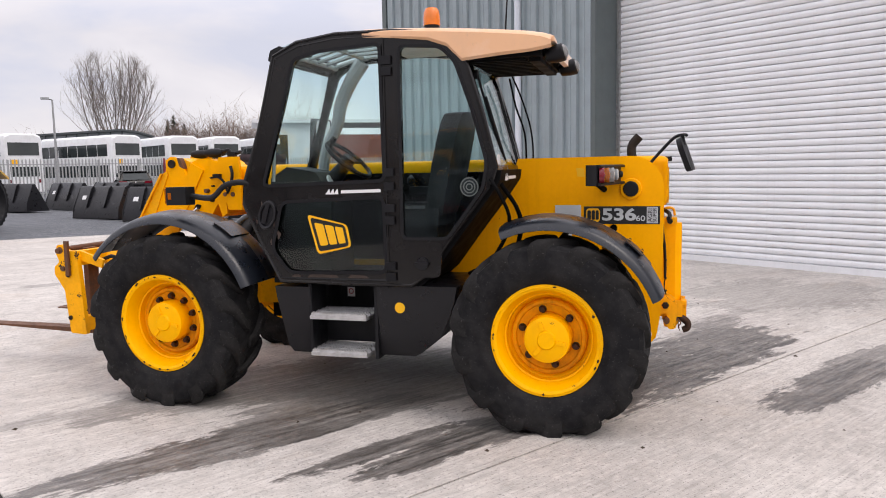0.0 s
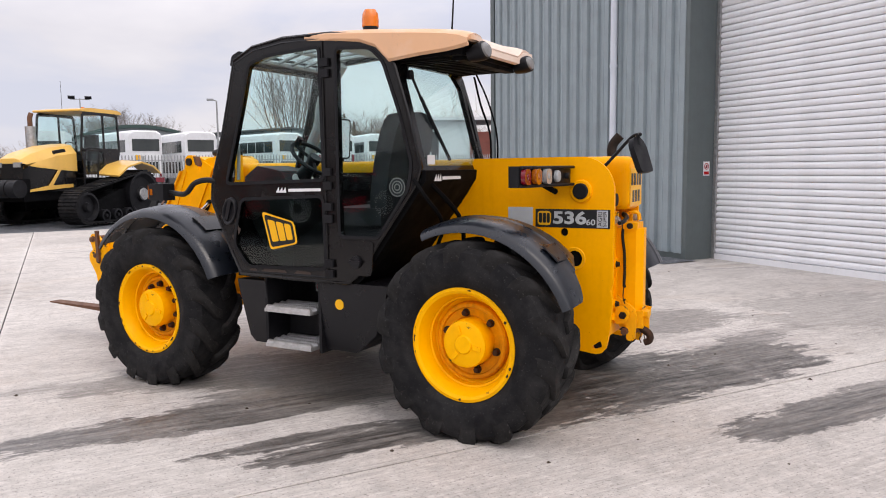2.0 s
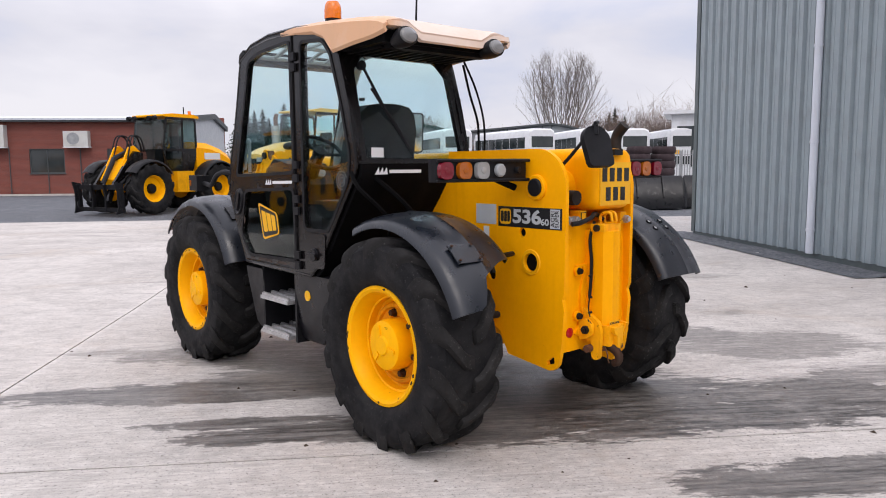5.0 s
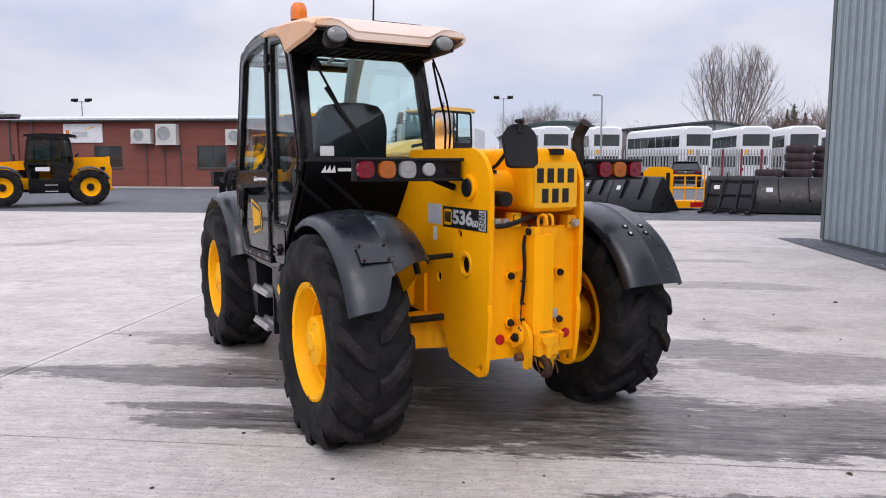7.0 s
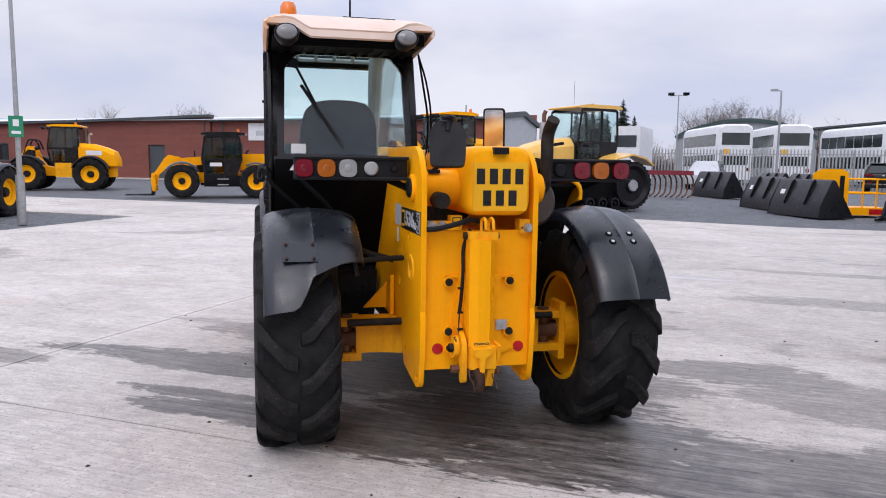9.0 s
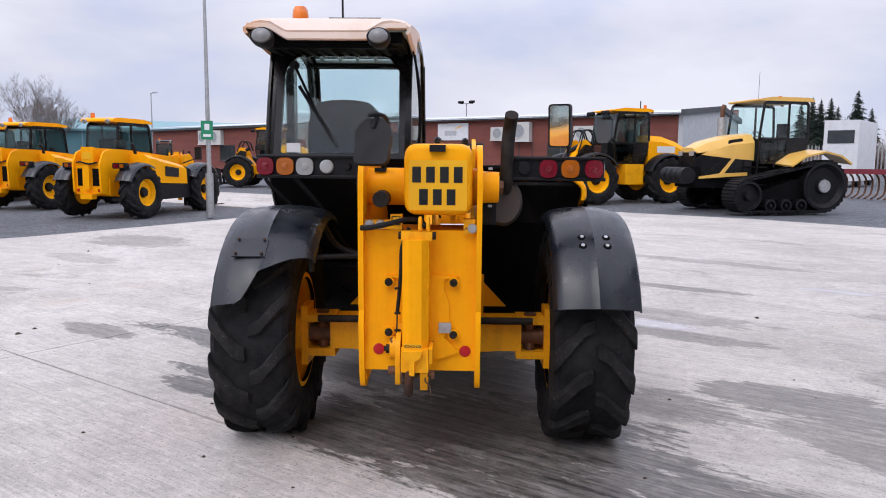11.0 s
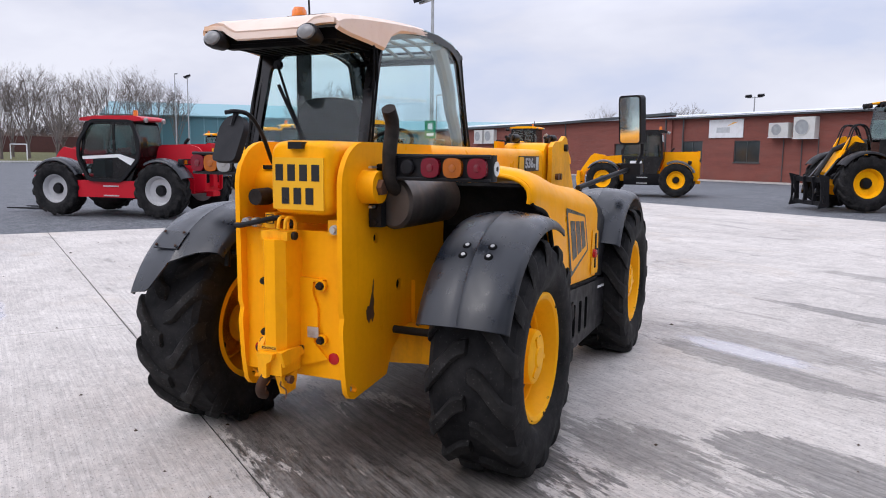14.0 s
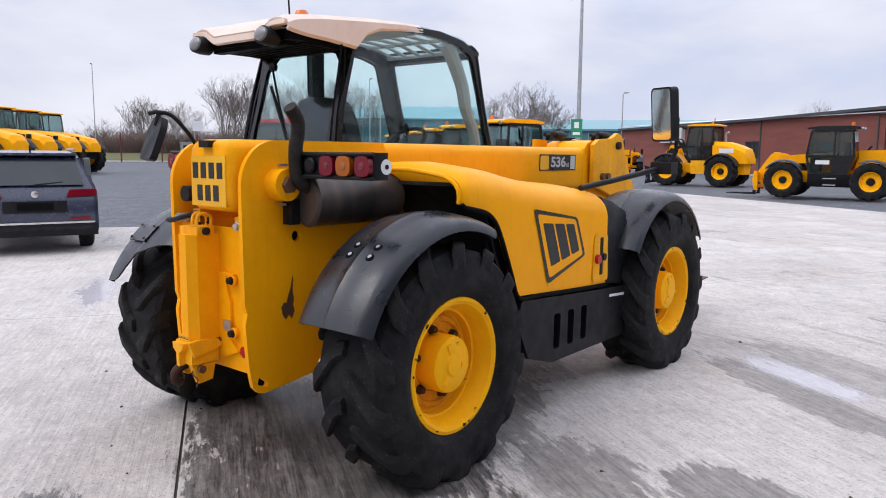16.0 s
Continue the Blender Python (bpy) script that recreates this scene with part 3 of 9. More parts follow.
part("plinth", bbox(SHED_X + 0.04, SHED_X + 14, SHED_Y0 + 0.1, SHED_Y1 - 0.04, -0.3, 0.1, 0.02), CONCRETE, shed)
part("back_wall", bbox(SHED_X + 13.7, SHED_X + 14, -12, SHED_Y1 - 0.1, 0, SHED_H, 0.02), CLAD, shed)
part("shed_roof", bbox(SHED_X - 0.15, SHED_X + 14.2, -12, SHED_Y1 + 0.2, SHED_H + 0.13, SHED_H + 0.4, 0.05), CLAD_DARK, shed)
clad("cladding", 9, SHED_H, pose(SHED_X, -3.2, 0.12, 0, 0, -90), shed)
part("door_reveal", bbox(SHED_X - 0.05, DOOR_X + 0.2, -3.2, -3.11, -0.02, SHED_H + 0.1, 0.012), CLAD_DARK, shed)


def slat_mesh(y0, y1, pitch=0.108):
    """One curved shutter lath."""
    bm = BM()
    # a bowed face that turns in to a deep groove under the next lath
    sec = [(0.034, 0.0), (0.030, 0.010), (-0.002, 0.012), (-0.012, 0.028), (-0.020, 0.060), (-0.022, 0.090), (-0.016, 0.122), (-0.004, 0.148), (0.002, 0.153), (0.034, 0.155), (0.034, 0.16), (0.045, 0.16), (0.045, 0.0)]
    loft(bm, [[(x, y, z * pitch / 0.16) for x, z in sec] for y in (y0, y1)])
    return bm


shutter = part("roller_shutter", bbox(DOOR_X - 0.045, DOOR_X + 0.03, -3.05, SHED_Y0 - 0.075, 0.0, 0.1, 0.01), SLAT, shed, "white steel roller shutter, closed")
first = part("slat", slat_mesh(-3.05, SHED_Y0 - 0.075), SLAT, shutter)
first.matrix_basis = pose(DOOR_X, 0, 0.1)
for i in range(1, 60):
    again(first, pose(DOOR_X, 0, 0.1 + 0.108 * i))
dp = BM()
cyl(dp, (SHED_X - 0.12, 10.60, 0.12), (SHED_X - 0.12, 10.60, SHED_H), 0.065, seg=20)
PIPE = paint("pipe_grey", (0.60, 0.64, 0.70), (0.4, 0.42, 0.45), 0.2, 0.4, 0.1)
downpipe = tagged(part("downpipe", dp, PIPE), "grey round downpipe on the shed wall", "downpipe")
for z in (0.5, 2.0, 3.6, 5.0):
    c = BM()
    cyl(c, (SHED_X - 0.12, 10.60, z), (SHED_X - 0.12, 10.60, z + 0.05), 0.076, seg=20)
    box(c, SHED_X - 0.12, SHED_X + 0.02, 10.58, 10.62, z + 0.01, z + 0.04)
    part("bracket", c, PIPE, downpipe)
sl = sheet(10.2, SHED_X + 0.05, 8.5, 15.9, 6, 40, 0.02)
for v in sl.verts:
    v.co.z = 0.012 + rise(v.co.x, v.co.y) + 0.02 * noise.noise(v.co * 3)
tagged(part("gravel_strip", sl, GRAVEL), "strip of dark gravel along the shed wall", "gravel", kind="stuff")
# prohibition sign on the reveal
sign = thing("safety_sign", "white prohibition sign with red circle on the reveal", "sign", pose(11.36, SHED_Y0 - 0.004, 1.50))
part("panel", bbox(-0.075, 0.075, -0.004, 0.0, 0, 0.25, 0.002), DECAL_WHITE, sign)
ring = BM()
plate(ring, disc(0.058, 24, 0, 0.165), [disc(0.044, 24, 0, 0.165)], "y", -0.007, -0.005)
box(ring, -0.006, 0.006, -0.007, -0.005, -0.045, 0.045, pose(0, 0, 0.165, 0, 45, 0))
part("red_circle", ring, REFLECT_RED, sign)
part("symbol", plate(BM(), disc(0.022, 12, 0, 0.165, 0.03), [], "y", -0.0066, -0.0045), DECAL_BLACK, sign)
part("text_bar", bbox(-0.06, 0.06, -0.0065, -0.0045, 0.02, 0.075, 0.001), REFLECT_RED, sign)

# ---- the telehandler ----
TELE = pose(4.184, 3.617, 0, 0, 0, 123.85) @ Matrix.Diagonal((0.993, 1.015, 1.013, 1))
tele = thing("telehandler", "yellow and black telescopic handler with faded tan roof and fork carriage", "telehandler", TELE)


def add_lug(bm, side, a0, R, w, lug):
    """One worn, rounded lug from the crown down over the shoulder."""
    secs = []
    for u, half, drop in ((0.02, 0.026, 0.020), (0.05, 0.038, 0.005), (0.20, 0.042, 0.0), (0.34, 0.046, 0.0), (0.55, 0.046, 0.0), (0.80, 0.050, 0.004), (0.90, 0.053, 0.014), (0.955, 0.054, 0.032), (0.98, 0.052, 0.055), (0.99, 0.046, 0.080), (0.985, 0.036, 0.10)):
        y = side * w / 2 * u
        # bent: flat across the crown, then raked back to the shoulder
        a = a0 + 0.46 * (1 - max(0.28, min(u, 1.0))) + 0.10 * max(0.0, 0.28 - u)
        top = R + lug - drop
        low = min(top - 0.004, R - 0.035 if u < 0.8 else R - 0.12)
        da = half / R
        secs.append([(r * math.cos(b), y, r * math.sin(b)) for r, b in ((low, a - da * 1.3), (top - 0.010, a - da * 1.02), (top, a - da * 0.76), (top, a + da * 0.76), (top - 0.010, a + da * 1.02), (low, a + da * 1.3))])
    return loft(bm, secs)


def tyre_mesh(R=0.606, w=0.46, rim=0.335):
    """Carcass of an agricultural tyre about the y axis."""
    bm = BM()
    h = w / 2
    prof = [(rim - 0.01, -h * 0.72), (rim + 0.02, -h * 0.80), (rim + 0.05, -h * 0.93), (rim + 0.12, -h * 1.0), (R - 0.09, -h * 0.985), (R - 0.035, -h * 0.93), (R - 0.008, -h * 0.80), (R, -h * 0.4), (R + 0.003, 0)]
    prof = prof + [(r, -y) for r, y in reversed(prof[:-1])]
    lathe(bm, prof, "y", 64, cap=False)
    return bm


def squash(bm, cz):
    """Flatten what would sink into the ground and bulge the wall a little there."""
    for v in bm.verts:
        if v.co.z + cz < 0.0:
            v.co.z = -cz
            v.co.y *= 1.02
    return bm


def rim_mesh(rim=0.335, out=0.19):
    bm = BM()
    lathe(bm, [(rim - 0.012, -out), (rim + 0.018, -out + 0.005), (rim + 0.02, -out + 0.02), (rim - 0.022, -out + 0.05), (rim - 0.03, -0.03), (rim - 0.022, out - 0.055), (rim + 0.02, out - 0.02), (rim + 0.018, out), (rim, out + 0.004), (rim - 0.018, out - 0.006),
               (rim - 0.04, out - 0.055), (rim - 0.052, out - 0.10), (rim - 0.062, out - 0.105), (rim - 0.066, out - 0.15), (0.246, out - 0.165)], "y", 56, cap=False)
    return bm


def disc_mesh(out=0.19):
    """The dished centre of a wheel."""
    return lathe(BM(), [(0.25, out - 0.166), (0.246, out - 0.160), (0.242, out - 0.13), (0.232, out - 0.122), (0.214, out - 0.122), (0.207, out - 0.137), (0.160, out - 0.142), (0.156, out - 0.150), (0.0, out - 0.15)], "y", 56, cap=False)


def hub_mesh(out=0.19):
    bm = BM()
    lathe(bm, [(0.150, out - 0.15), (0.150, out - 0.055), (0.143, out - 0.03), (0.125, out - 0.022), (0.06, out - 0.018), (0.052, out - 0.008), (0.0, out - 0.008)], "y", 40)
    for i in range(3):
        box(bm, -0.012, 0.012, out - 0.022, out - 0.012, 0.065, 0.12, pose(0, 0, 0, 0, 120 * i + 20, 0))
    return bm


def add_wheel(owner, x, y, z, side, nuts=6, R=0.606, w=0.46, label="yellow steel rim", turn=0.0):
    """Wheel whose outer face looks to side (+1: +y)."""
    wh = part("wheel", rim_mesh(), WHEEL_YELLOW, owner, label)
    wh.matrix_basis = pose(x, y, z, 0, 0, (0 if side > 0 else 180) + turn)
    part("tyre", squash(tyre_mesh(R - 0.004, w), z), RUBBER, wh, "black agricultural tyre with worn chevron lugs")
    start, n = random.uniform(0, 0.4), 14
    for k in (-1, 1):
        shared = mesh_from("tread_lug", add_lug(BM(), k, 0.0, R, w, 0.028), LUG)
        for i in range(n):
            a = start + 2 * math.pi * (i + (0.5 if k > 0 else 0)) / n
            foot = math.sin(a) < -0.86 or math.sin(a + 0.34) < -0.86
            lug = new("tread_lug", mesh_from("tread_lug", squash(add_lug(BM(), k, a, R, w, 0.028), z), LUG) if foot else shared)
            lug.parent = wh
            if not foot:
                lug.matrix_basis = pose(0, 0, 0, 0, -math.degrees(a), 0)
    part("hub", hub_mesh(), WHEEL_YELLOW, wh)
    part("wheel_disc", disc_mesh(), WHEEL_GRIMY, wh, "grimy yellow wheel centre")
    chips = BM()
    for i in range(26 if x > 1 and side > 0 else 9):
        a, half = random.uniform(0, 2 * math.pi), random.uniform(0.010, 0.045)
        r0, r1 = random.uniform(0.326, 0.338), random.uniform(0.342, 0.349)
        ring_ = []
        for k in range(12):
            b = 2 * math.pi * k / 12
            rr = (r0 + r1) / 2 + (r1 - r0) / 2 * math.sin(b) * random.uniform(0.5, 1.1)
            aa = a + half * math.cos(b) * random.uniform(0.7, 1.1)
            ring_.append((rr * math.cos(aa), rr * math.sin(aa)))
        prism(chips, ring_, "y", 0.190, 0.1955)
    part("paint_chips", chips, NUT, wh, "rusty chips round the rim edge")
    nut = BM()
    cyl(nut, (0, 0.046, 0), (0, 0.058, 0), 0.026, 0.025, 12)
    cyl(nut, (0, 0.058, 0), (0, 0.084, 0), 0.022, 0.018, 6)
    first = part("wheel_nut", nut, NUT, wh, "rusty wheel nut")
    for i in range(nuts):
        a = 2 * math.pi * i / nuts + 0.3
        p = pose(0.180 * math.cos(a), 0, 0.180 * math.sin(a))
        if i == 0:
            first.matrix_basis = p
        else:
            again(first, p)
    return wh


for x in (0.0, 2.82):
    add_wheel(tele, x, 0.94, 0.60, 1, 6 if x == 0 else 10)
    add_wheel(tele, x, -0.94, 0.60, -1, 6 if x == 0 else 10)

# chassis: two side plates and cross members
PLATE = [(-0.672, 0.52), (-0.660, 0.468), (-0.630, 0.436), (-0.59, 0.425), (-0.24, 0.465), (-0.17, 0.60), (0.02, 0.70), (0.30, 0.70), (0.95, 0.70), (0.95, 1.05), (0.55, 1.30), (0.42, 1.42), (0.32, 1.728), (-0.43, 1.730)]
PLATE += [(-0.48 + 0.225 * math.cos(a), 1.505 + 0.225 * math.sin(a)) for a in [radians(d) for d in range(95, 181, 12)]]
PLATE += [(-0.705, 1.30), (-0.70, 0.90), (-0.685, 0.86), (-0.70, 0.80), (-0.685, 0.60)]
for s in (1, -1):
    y = 0.32 * s
    p = BM()
    plate(p, PLATE, [disc(0.028, 14, -0.363, 1.232), *([disc(0.055, 18, -0.436, 1.057)] if s > 0 else []), disc(0.034, 14, -0.095, 0.948), rounded([(-0.635, 0.475), (-0.575, 0.455), (-0.565, 0.475), (-0.625, 0.52)], 0.015)], "y", y - 0.028 * (s > 0), y + 0.028 * (s < 0))
    part("side_plate", p, YELLOW, tele, "thick yellow chassis side plate with round holes")
    # black discs inside the holes stand in for the shade within them
    for hx, hz, hr in ((-0.363, 1.232, 0.026), (-0.095, 0.948, 0.032)) + (((-0.436, 1.057, 0.053),) if s > 0 else ()):
        hb_ = BM()
        cyl(hb_, (hx, y - 0.018 * s, hz), (hx, y - 0.024 * s, hz), hr, seg=16)
        part("hole_shade", hb_, CAB_SHELL, tele)
    if s < 0:
        continue
    ring = BM()
    lathe(ring, [(0.054, y - 0.004 * s), (0.056, y + 0.007 * s), (0.074, y + 0.007 * s), (0.080, y - 0.002 * s)], "y", 28, (-0.436, 0, 1.057), cap=False)
    part("hole_rim", ring, YELLOW_WORN, tele)
rail = BM()
for s in (1, -1):
    prism(rail, [(0.9, 0.62), (3.2, 0.62), (3.35, 0.78), (3.2, 0.98), (0.9, 0.98)], "y", 0.30 * s, 0.255 * s)
box(rail, 0.4, 0.55, -0.26, 0.26, 0.7, 0.9)
box(rail, 2.3, 2.45, -0.26, 0.26, 0.66, 0.95)
bevel(rail, 0.006)
part("frame_rails", rail, YELLOW_WORN, tele)
rear = BM()
box(rear, -0.655, -0.62, -0.292, 0.292, 0.535, 1.285)
part("rear_panel", bevel(rear, 0.006), YELLOW, tele, "flat yellow rear panel between the side plates")
part("lower_shelf", bbox(-0.62, -0.30, -0.292, 0.292, 0.535, 0.57, 0.006), YELLOW, tele)
part("upper_shelf", bbox(-0.62, -0.30, -0.292, 0.292, 1.25, 1.284, 0.006), YELLOW, tele)
gus = BM()
for s in (1, -1):
    pts = [(0.19 * s - 0.01, 1.045), (0.12 * s - 0.01, 1.03), (0.115 * s - 0.01, 0.98), (0.145 * s - 0.01, 0.9), (0.145 * s - 0.01, 0.8), (0.12 * s - 0.01, 0.72), (0.20 * s - 0.01, 0.64), (0.10 * s, 0.60), (0.04 * s, 0.60), (0.04 * s, 1.05)]
    prism(gus, pts if s > 0 else pts[::-1], "x", -0.672, -0.655)
bevel(gus, 0.004)
part("backing_plate", gus, YELLOW, tele)
hc = BM()
prism(hc, [(-0.655, 0.082), (-0.79, 0.082), (-0.835, 0.045), (-0.835, -0.018), (-0.79, -0.052), (-0.655, -0.052)], "z", 0.69, 1.25)
part("hitch_cylinder", bevel(hc, 0.012, 3), YELLOW, tele, "yellow upright hitch casing on the rear")
hb_ = part("hitch_bar", bbox(-0.80, -0.70, -0.068, 0.088, 1.245, 1.288, 0.012), YELLOW_CHIPPED, tele)
for y in (0.093, -0.073):
    b = BM()
    cyl(b, (-0.75, y - 0.012, 1.266), (-0.75, y + 0.012, 1.266), 0.020, seg=12)
    part("bolt", b, SOOT, hb_)
lev = BM()
prism(lev, rounded([(-0.672, 0.80), (-0.70, 0.77), (-0.79, 0.72), (-0.81, 0.66), (-0.80, 0.50), (-0.77, 0.485), (-0.74, 0.50), (-0.74, 0.60), (-0.672, 0.60)], 0.02, 3), "y", 0.092, 0.118)
lever = part("hitch_lever", bevel(lev, 0.004), YELLOW_CHIPPED, tele, "chipped yellow hitch lever")
lev = BM()
prism(lev, rounded([(-0.672, 0.72), (-0.73, 0.735), (-0.765, 0.70), (-0.765, 0.64), (-0.72, 0.61), (-0.672, 0.60)], 0.02, 3), "y", 0.122, 0.150)
part("lever_bracket", bevel(lev, 0.004), YELLOW_CHIPPED, lever)
b = BM()
cyl(b, (-0.725, 0.150, 0.668), (-0.725, 0.172, 0.668), 0.026, 0.024, 6)
cyl(b, (-0.725, 0.172, 0.668), (-0.725, 0.182, 0.668), 0.014, seg=10)
part("bolt", b, SOOT, lever)
b = BM()
cyl(b, (-0.735, 0.10, 0.555), (-0.735, 0.16, 0.555), 0.024, 0.022, 10)
part("bolt", b, RUST, lever)
jaw = BM()
prism(jaw, rounded([(0.075, 0.69), (-0.025, 0.69), (-0.015, 0.655), (0.014, 0.64), (0.014, 0.565), (0.040, 0.565), (0.042, 0.64), (0.068, 0.655)], 0.006, 2), "x", -0.875, -0.845)
part("jaw_guard", bevel(jaw, 0.003), YELLOW_CHIPPED, tele, "chipped yellow drop guard")
jaw = BM()
box(jaw, -0.845, -0.68, -0.055, 0.085, 0.575, 0.695)
bevel(jaw, 0.016)
prism(jaw, [(-0.84, 0.57), (-0.70, 0.57), (-0.72, 0.48), (-0.80, 0.47)], "y", -0.05, -0.012)
part("tow_hitch", jaw, YELLOW_CHIPPED, tele, "chipped yellow pick-up hitch")
wing = BM()
prism(wing, [(-0.66, 0.66), (-0.84, 0.62), (-0.87, 0.70), (-0.83, 0.705), (-0.66, 0.70)], "y", -0.075, -0.058)
part("jaw_wing", bevel(wing, 0.004), YELLOW_CHIPPED, tele)
hc2 = BM()
cyl(hc2, (-0.80, -0.075, 0.555), (-0.80, 0.088, 0.555), 0.014, seg=10)
cyl(hc2, (-0.80, -0.085, 0.552), (-0.80, -0.068, 0.552), 0.022, seg=8)
part("hitch_pin", hc2, RUST, tele, "rusty hitch pin")
hk = BM()
tube(hk, [(-0.70, 0.042, 0.60), (-0.78, 0.042, 0.575), (-0.85, 0.042, 0.555), (-0.885, 0.042, 0.525), (-0.882, 0.042, 0.488), (-0.85, 0.042, 0.472)], [0.028, 0.023], 12, 5)
part("tow_hook", hk, NUT, tele, "rusty forged tow hook")
for y0, y1, dz in ((0.078, 0.062, 0.10), (-0.045, -0.062, 0.11)):
    w = BM()
    tube(w, [(-0.81, y0, 0.57), (-0.835, y0 + 0.006, 0.53), (-0.82, y1, 0.50), (-0.83, y1 - 0.004, 0.57 - dz)], 0.004, 6, 5)
    part("tie_wire", w, RUST, tele)
ck = BM()
prism(ck, rounded([(0.072, 0.722), (-0.022, 0.722), (-0.022, 0.696), (0.072, 0.696)], 0.003, 2), "x", -0.8375, -0.8355)
dec = part("warning_label", ck, DECAL_YELLOW, tele, "yellow label with a black linked pattern")
for k in range(3):
    lk = BM()
    y = 0.054 - 0.029 * k
    plate(lk, rounded([(y + 0.013, 0.7145), (y - 0.013, 0.7145), (y - 0.013, 0.7035), (y + 0.013, 0.7035)], 0.005, 2), [rounded([(y + 0.008, 0.7115), (y - 0.008, 0.7115), (y - 0.008, 0.7065), (y + 0.008, 0.7065)], 0.002, 2)], "x", -0.8385, -0.8376)
    part("link_mark", lk, DECAL_BLACK, dec)
for y, z in ((0.163, 1.013), (-0.177, 1.013), (0.163, 0.745), (-0.177, 0.735)):
    b = BM()
    cyl(b, (-0.66, y, z), (-0.679, y, z), 0.030, 0.030, 20)
    boss = part("bolt_boss", b, YELLOW, tele)
    b = BM()
    cyl(b, (-0.679, y, z), (-0.683, y, z), 0.021, seg=16)
    cyl(b, (-0.683, y, z), (-0.700, y, z), 0.019, 0.017, 6)
    part("bolt", b, SOOT, boss, "dark steel bolt")
for y, z in ((0.217, 0.648), (-0.24, 0.642)):
    b = BM()
    lathe(b, [(0.030, -0.654), (0.030, -0.659), (0.026, -0.661), (0.0, -0.661)], "x", 24, (0, y, z))
    part("reflector", b, REFLECT_RED, tele, "round red reflector")
part("data_plate", bbox(-0.682, -0.675, -0.165, -0.10, 0.745, 0.80, 0.003), STEEL, tele, "small aluminium data plate")
hs = BM()
tube(hs, [(-0.70, 0.055, 1.30), (-0.70, 0.092, 1.20), (-0.715, 0.096, 1.08), (-0.72, 0.104, 0.96), (-0.72, 0.114, 0.86)], 0.010, 8, 6)
tube(hs, [(-0.72, 0.114, 0.86), (-0.715, 0.116, 0.79), (-0.73, 0.118, 0.74)], 0.004, 6, 3)
for z in (0.985, 0.855, 0.765):
    tube(hs, [(-0.722, 0.098, z), (-0.728, 0.110, z + 0.004), (-0.722, 0.126, z)], 0.007, 6)
part("cable", hs, BLACK, tele, "black cable down the rear panel")
hs = BM()
tube(hs, [(-0.735, 0.30, 1.300), (-0.745, 0.24, 1.305), (-0.74, 0.14, 1.328), (-0.70, 0.06, 1.345), (-0.68, 0.0, 1.335), (-0.70, -0.03, 1.305)], 0.014, 10, 6)
part("hydraulic_hose", hs, BLACK, tele, "black hydraulic hose over the rear panel")
vb = BM()
box(vb, -0.665, -0.60, 0.095, 0.30, 1.288, 1.335)
box(vb, -0.672, -0.60, 0.095, 0.155, 1.288, 1.365)
valve = part("valve_block", bevel(vb, 0.008), YELLOW_CHIPPED, tele)
part("valve_label", bbox(-0.677, -0.672, 0.102, 0.148, 1.312, 1.358, 0.001), DECAL_BLACK, valve)
part("valve_label", bbox(-0.6785, -0.677, 0.107, 0.143, 1.317, 1.353, 0.0005), DECAL_YELLOW, valve)
for y in (0.262, 0.205):
    b = BM()
    cyl(b, (-0.665, y, 1.315), (-0.700, y, 1.315), 0.026, 0.024, 8)
    cyl(b, (-0.700, y, 1.315), (-0.712, y, 1.315), 0.016, seg=10)
    part("coupling", b, STEEL, valve, "grey steel hose coupling")
part("coupling_bracket", bbox(-0.68, -0.60, -0.285, -0.225, 1.27, 1.345, 0.006), YELLOW_CHIPPED, tele)

for y in (-0.045, -0.005):
    lp_ = BM()
    tube(lp_, [(-0.70, y, 1.285), (-0.70, y, 1.335), (-0.74, y, 1.355), (-0.775, y, 1.345), (-0.785, y, 1.30)], 0.009, 8, 4)
    part("chain_loop", lp_, YELLOW_CHIPPED, tele)
cpl = BM()
cyl(cpl, (-0.66, -0.27, 1.30), (-0.70, -0.27, 1.30), 0.026, 0.024, 12)
cyl(cpl, (-0.70, -0.27, 1.30), (-0.715, -0.27, 1.30), 0.018, 0.016, 12)
part("hose_coupling", cpl, STEEL, tele, "bright steel hydraulic coupling")
for z in (1.605, 1.405):
    part("locking_plate", bbox(-0.505, -0.455, -0.375, -0.355, z - 0.006, z + 0.006, 0.002), STEEL, tele)


# boom pivot, boom and head
pv = BM()
cyl(pv, (-0.48, 0.30, 1.505), (-0.48, -0.30, 1.505), 0.10, seg=24)
cyl(pv, (-0.48, -0.30, 1.505), (-0.48, -0.41, 1.505), 0.088, 0.082, 24)
part("pivot_tube", bevel(pv, 0.006), YELLOW, tele)
pb = BM()
cyl(pb, (-0.48, -0.41, 1.505), (-0.48, -0.435, 1.505), 0.045, 0.04, 6)
part("pivot_bolt", pb, RUST, tele, "rusty hexagonal pivot bolt")
pc = BM()
lathe(pc, [(0.075, 0.319), (0.075, 0.332), (0.068, 0.338), (0.052, 0.338), (0.052, 0.32)], "y", 28, (-0.481, 0, 1.505), cap=False)
part("pivot_boss", pc, YELLOW, tele)
pc = BM()
lathe(pc, [(0.053, 0.322), (0.053, 0.345), (0.046, 0.352), (0.0, 0.353)], "y", 24, (-0.481, 0, 1.505))
part("pivot_cap", pc, BLACK, tele, "black rubber pivot cap")
rb = BM()
cyl(rb, (-0.58, 0.205, 1.445), (-0.69, 0.205, 1.445), 0.045, 0.042, 16)
part("stop_buffer", bevel(rb, 0.01), SOOT, tele, "worn brown stop buffer")
BY0, BY1 = -0.27, 0.085
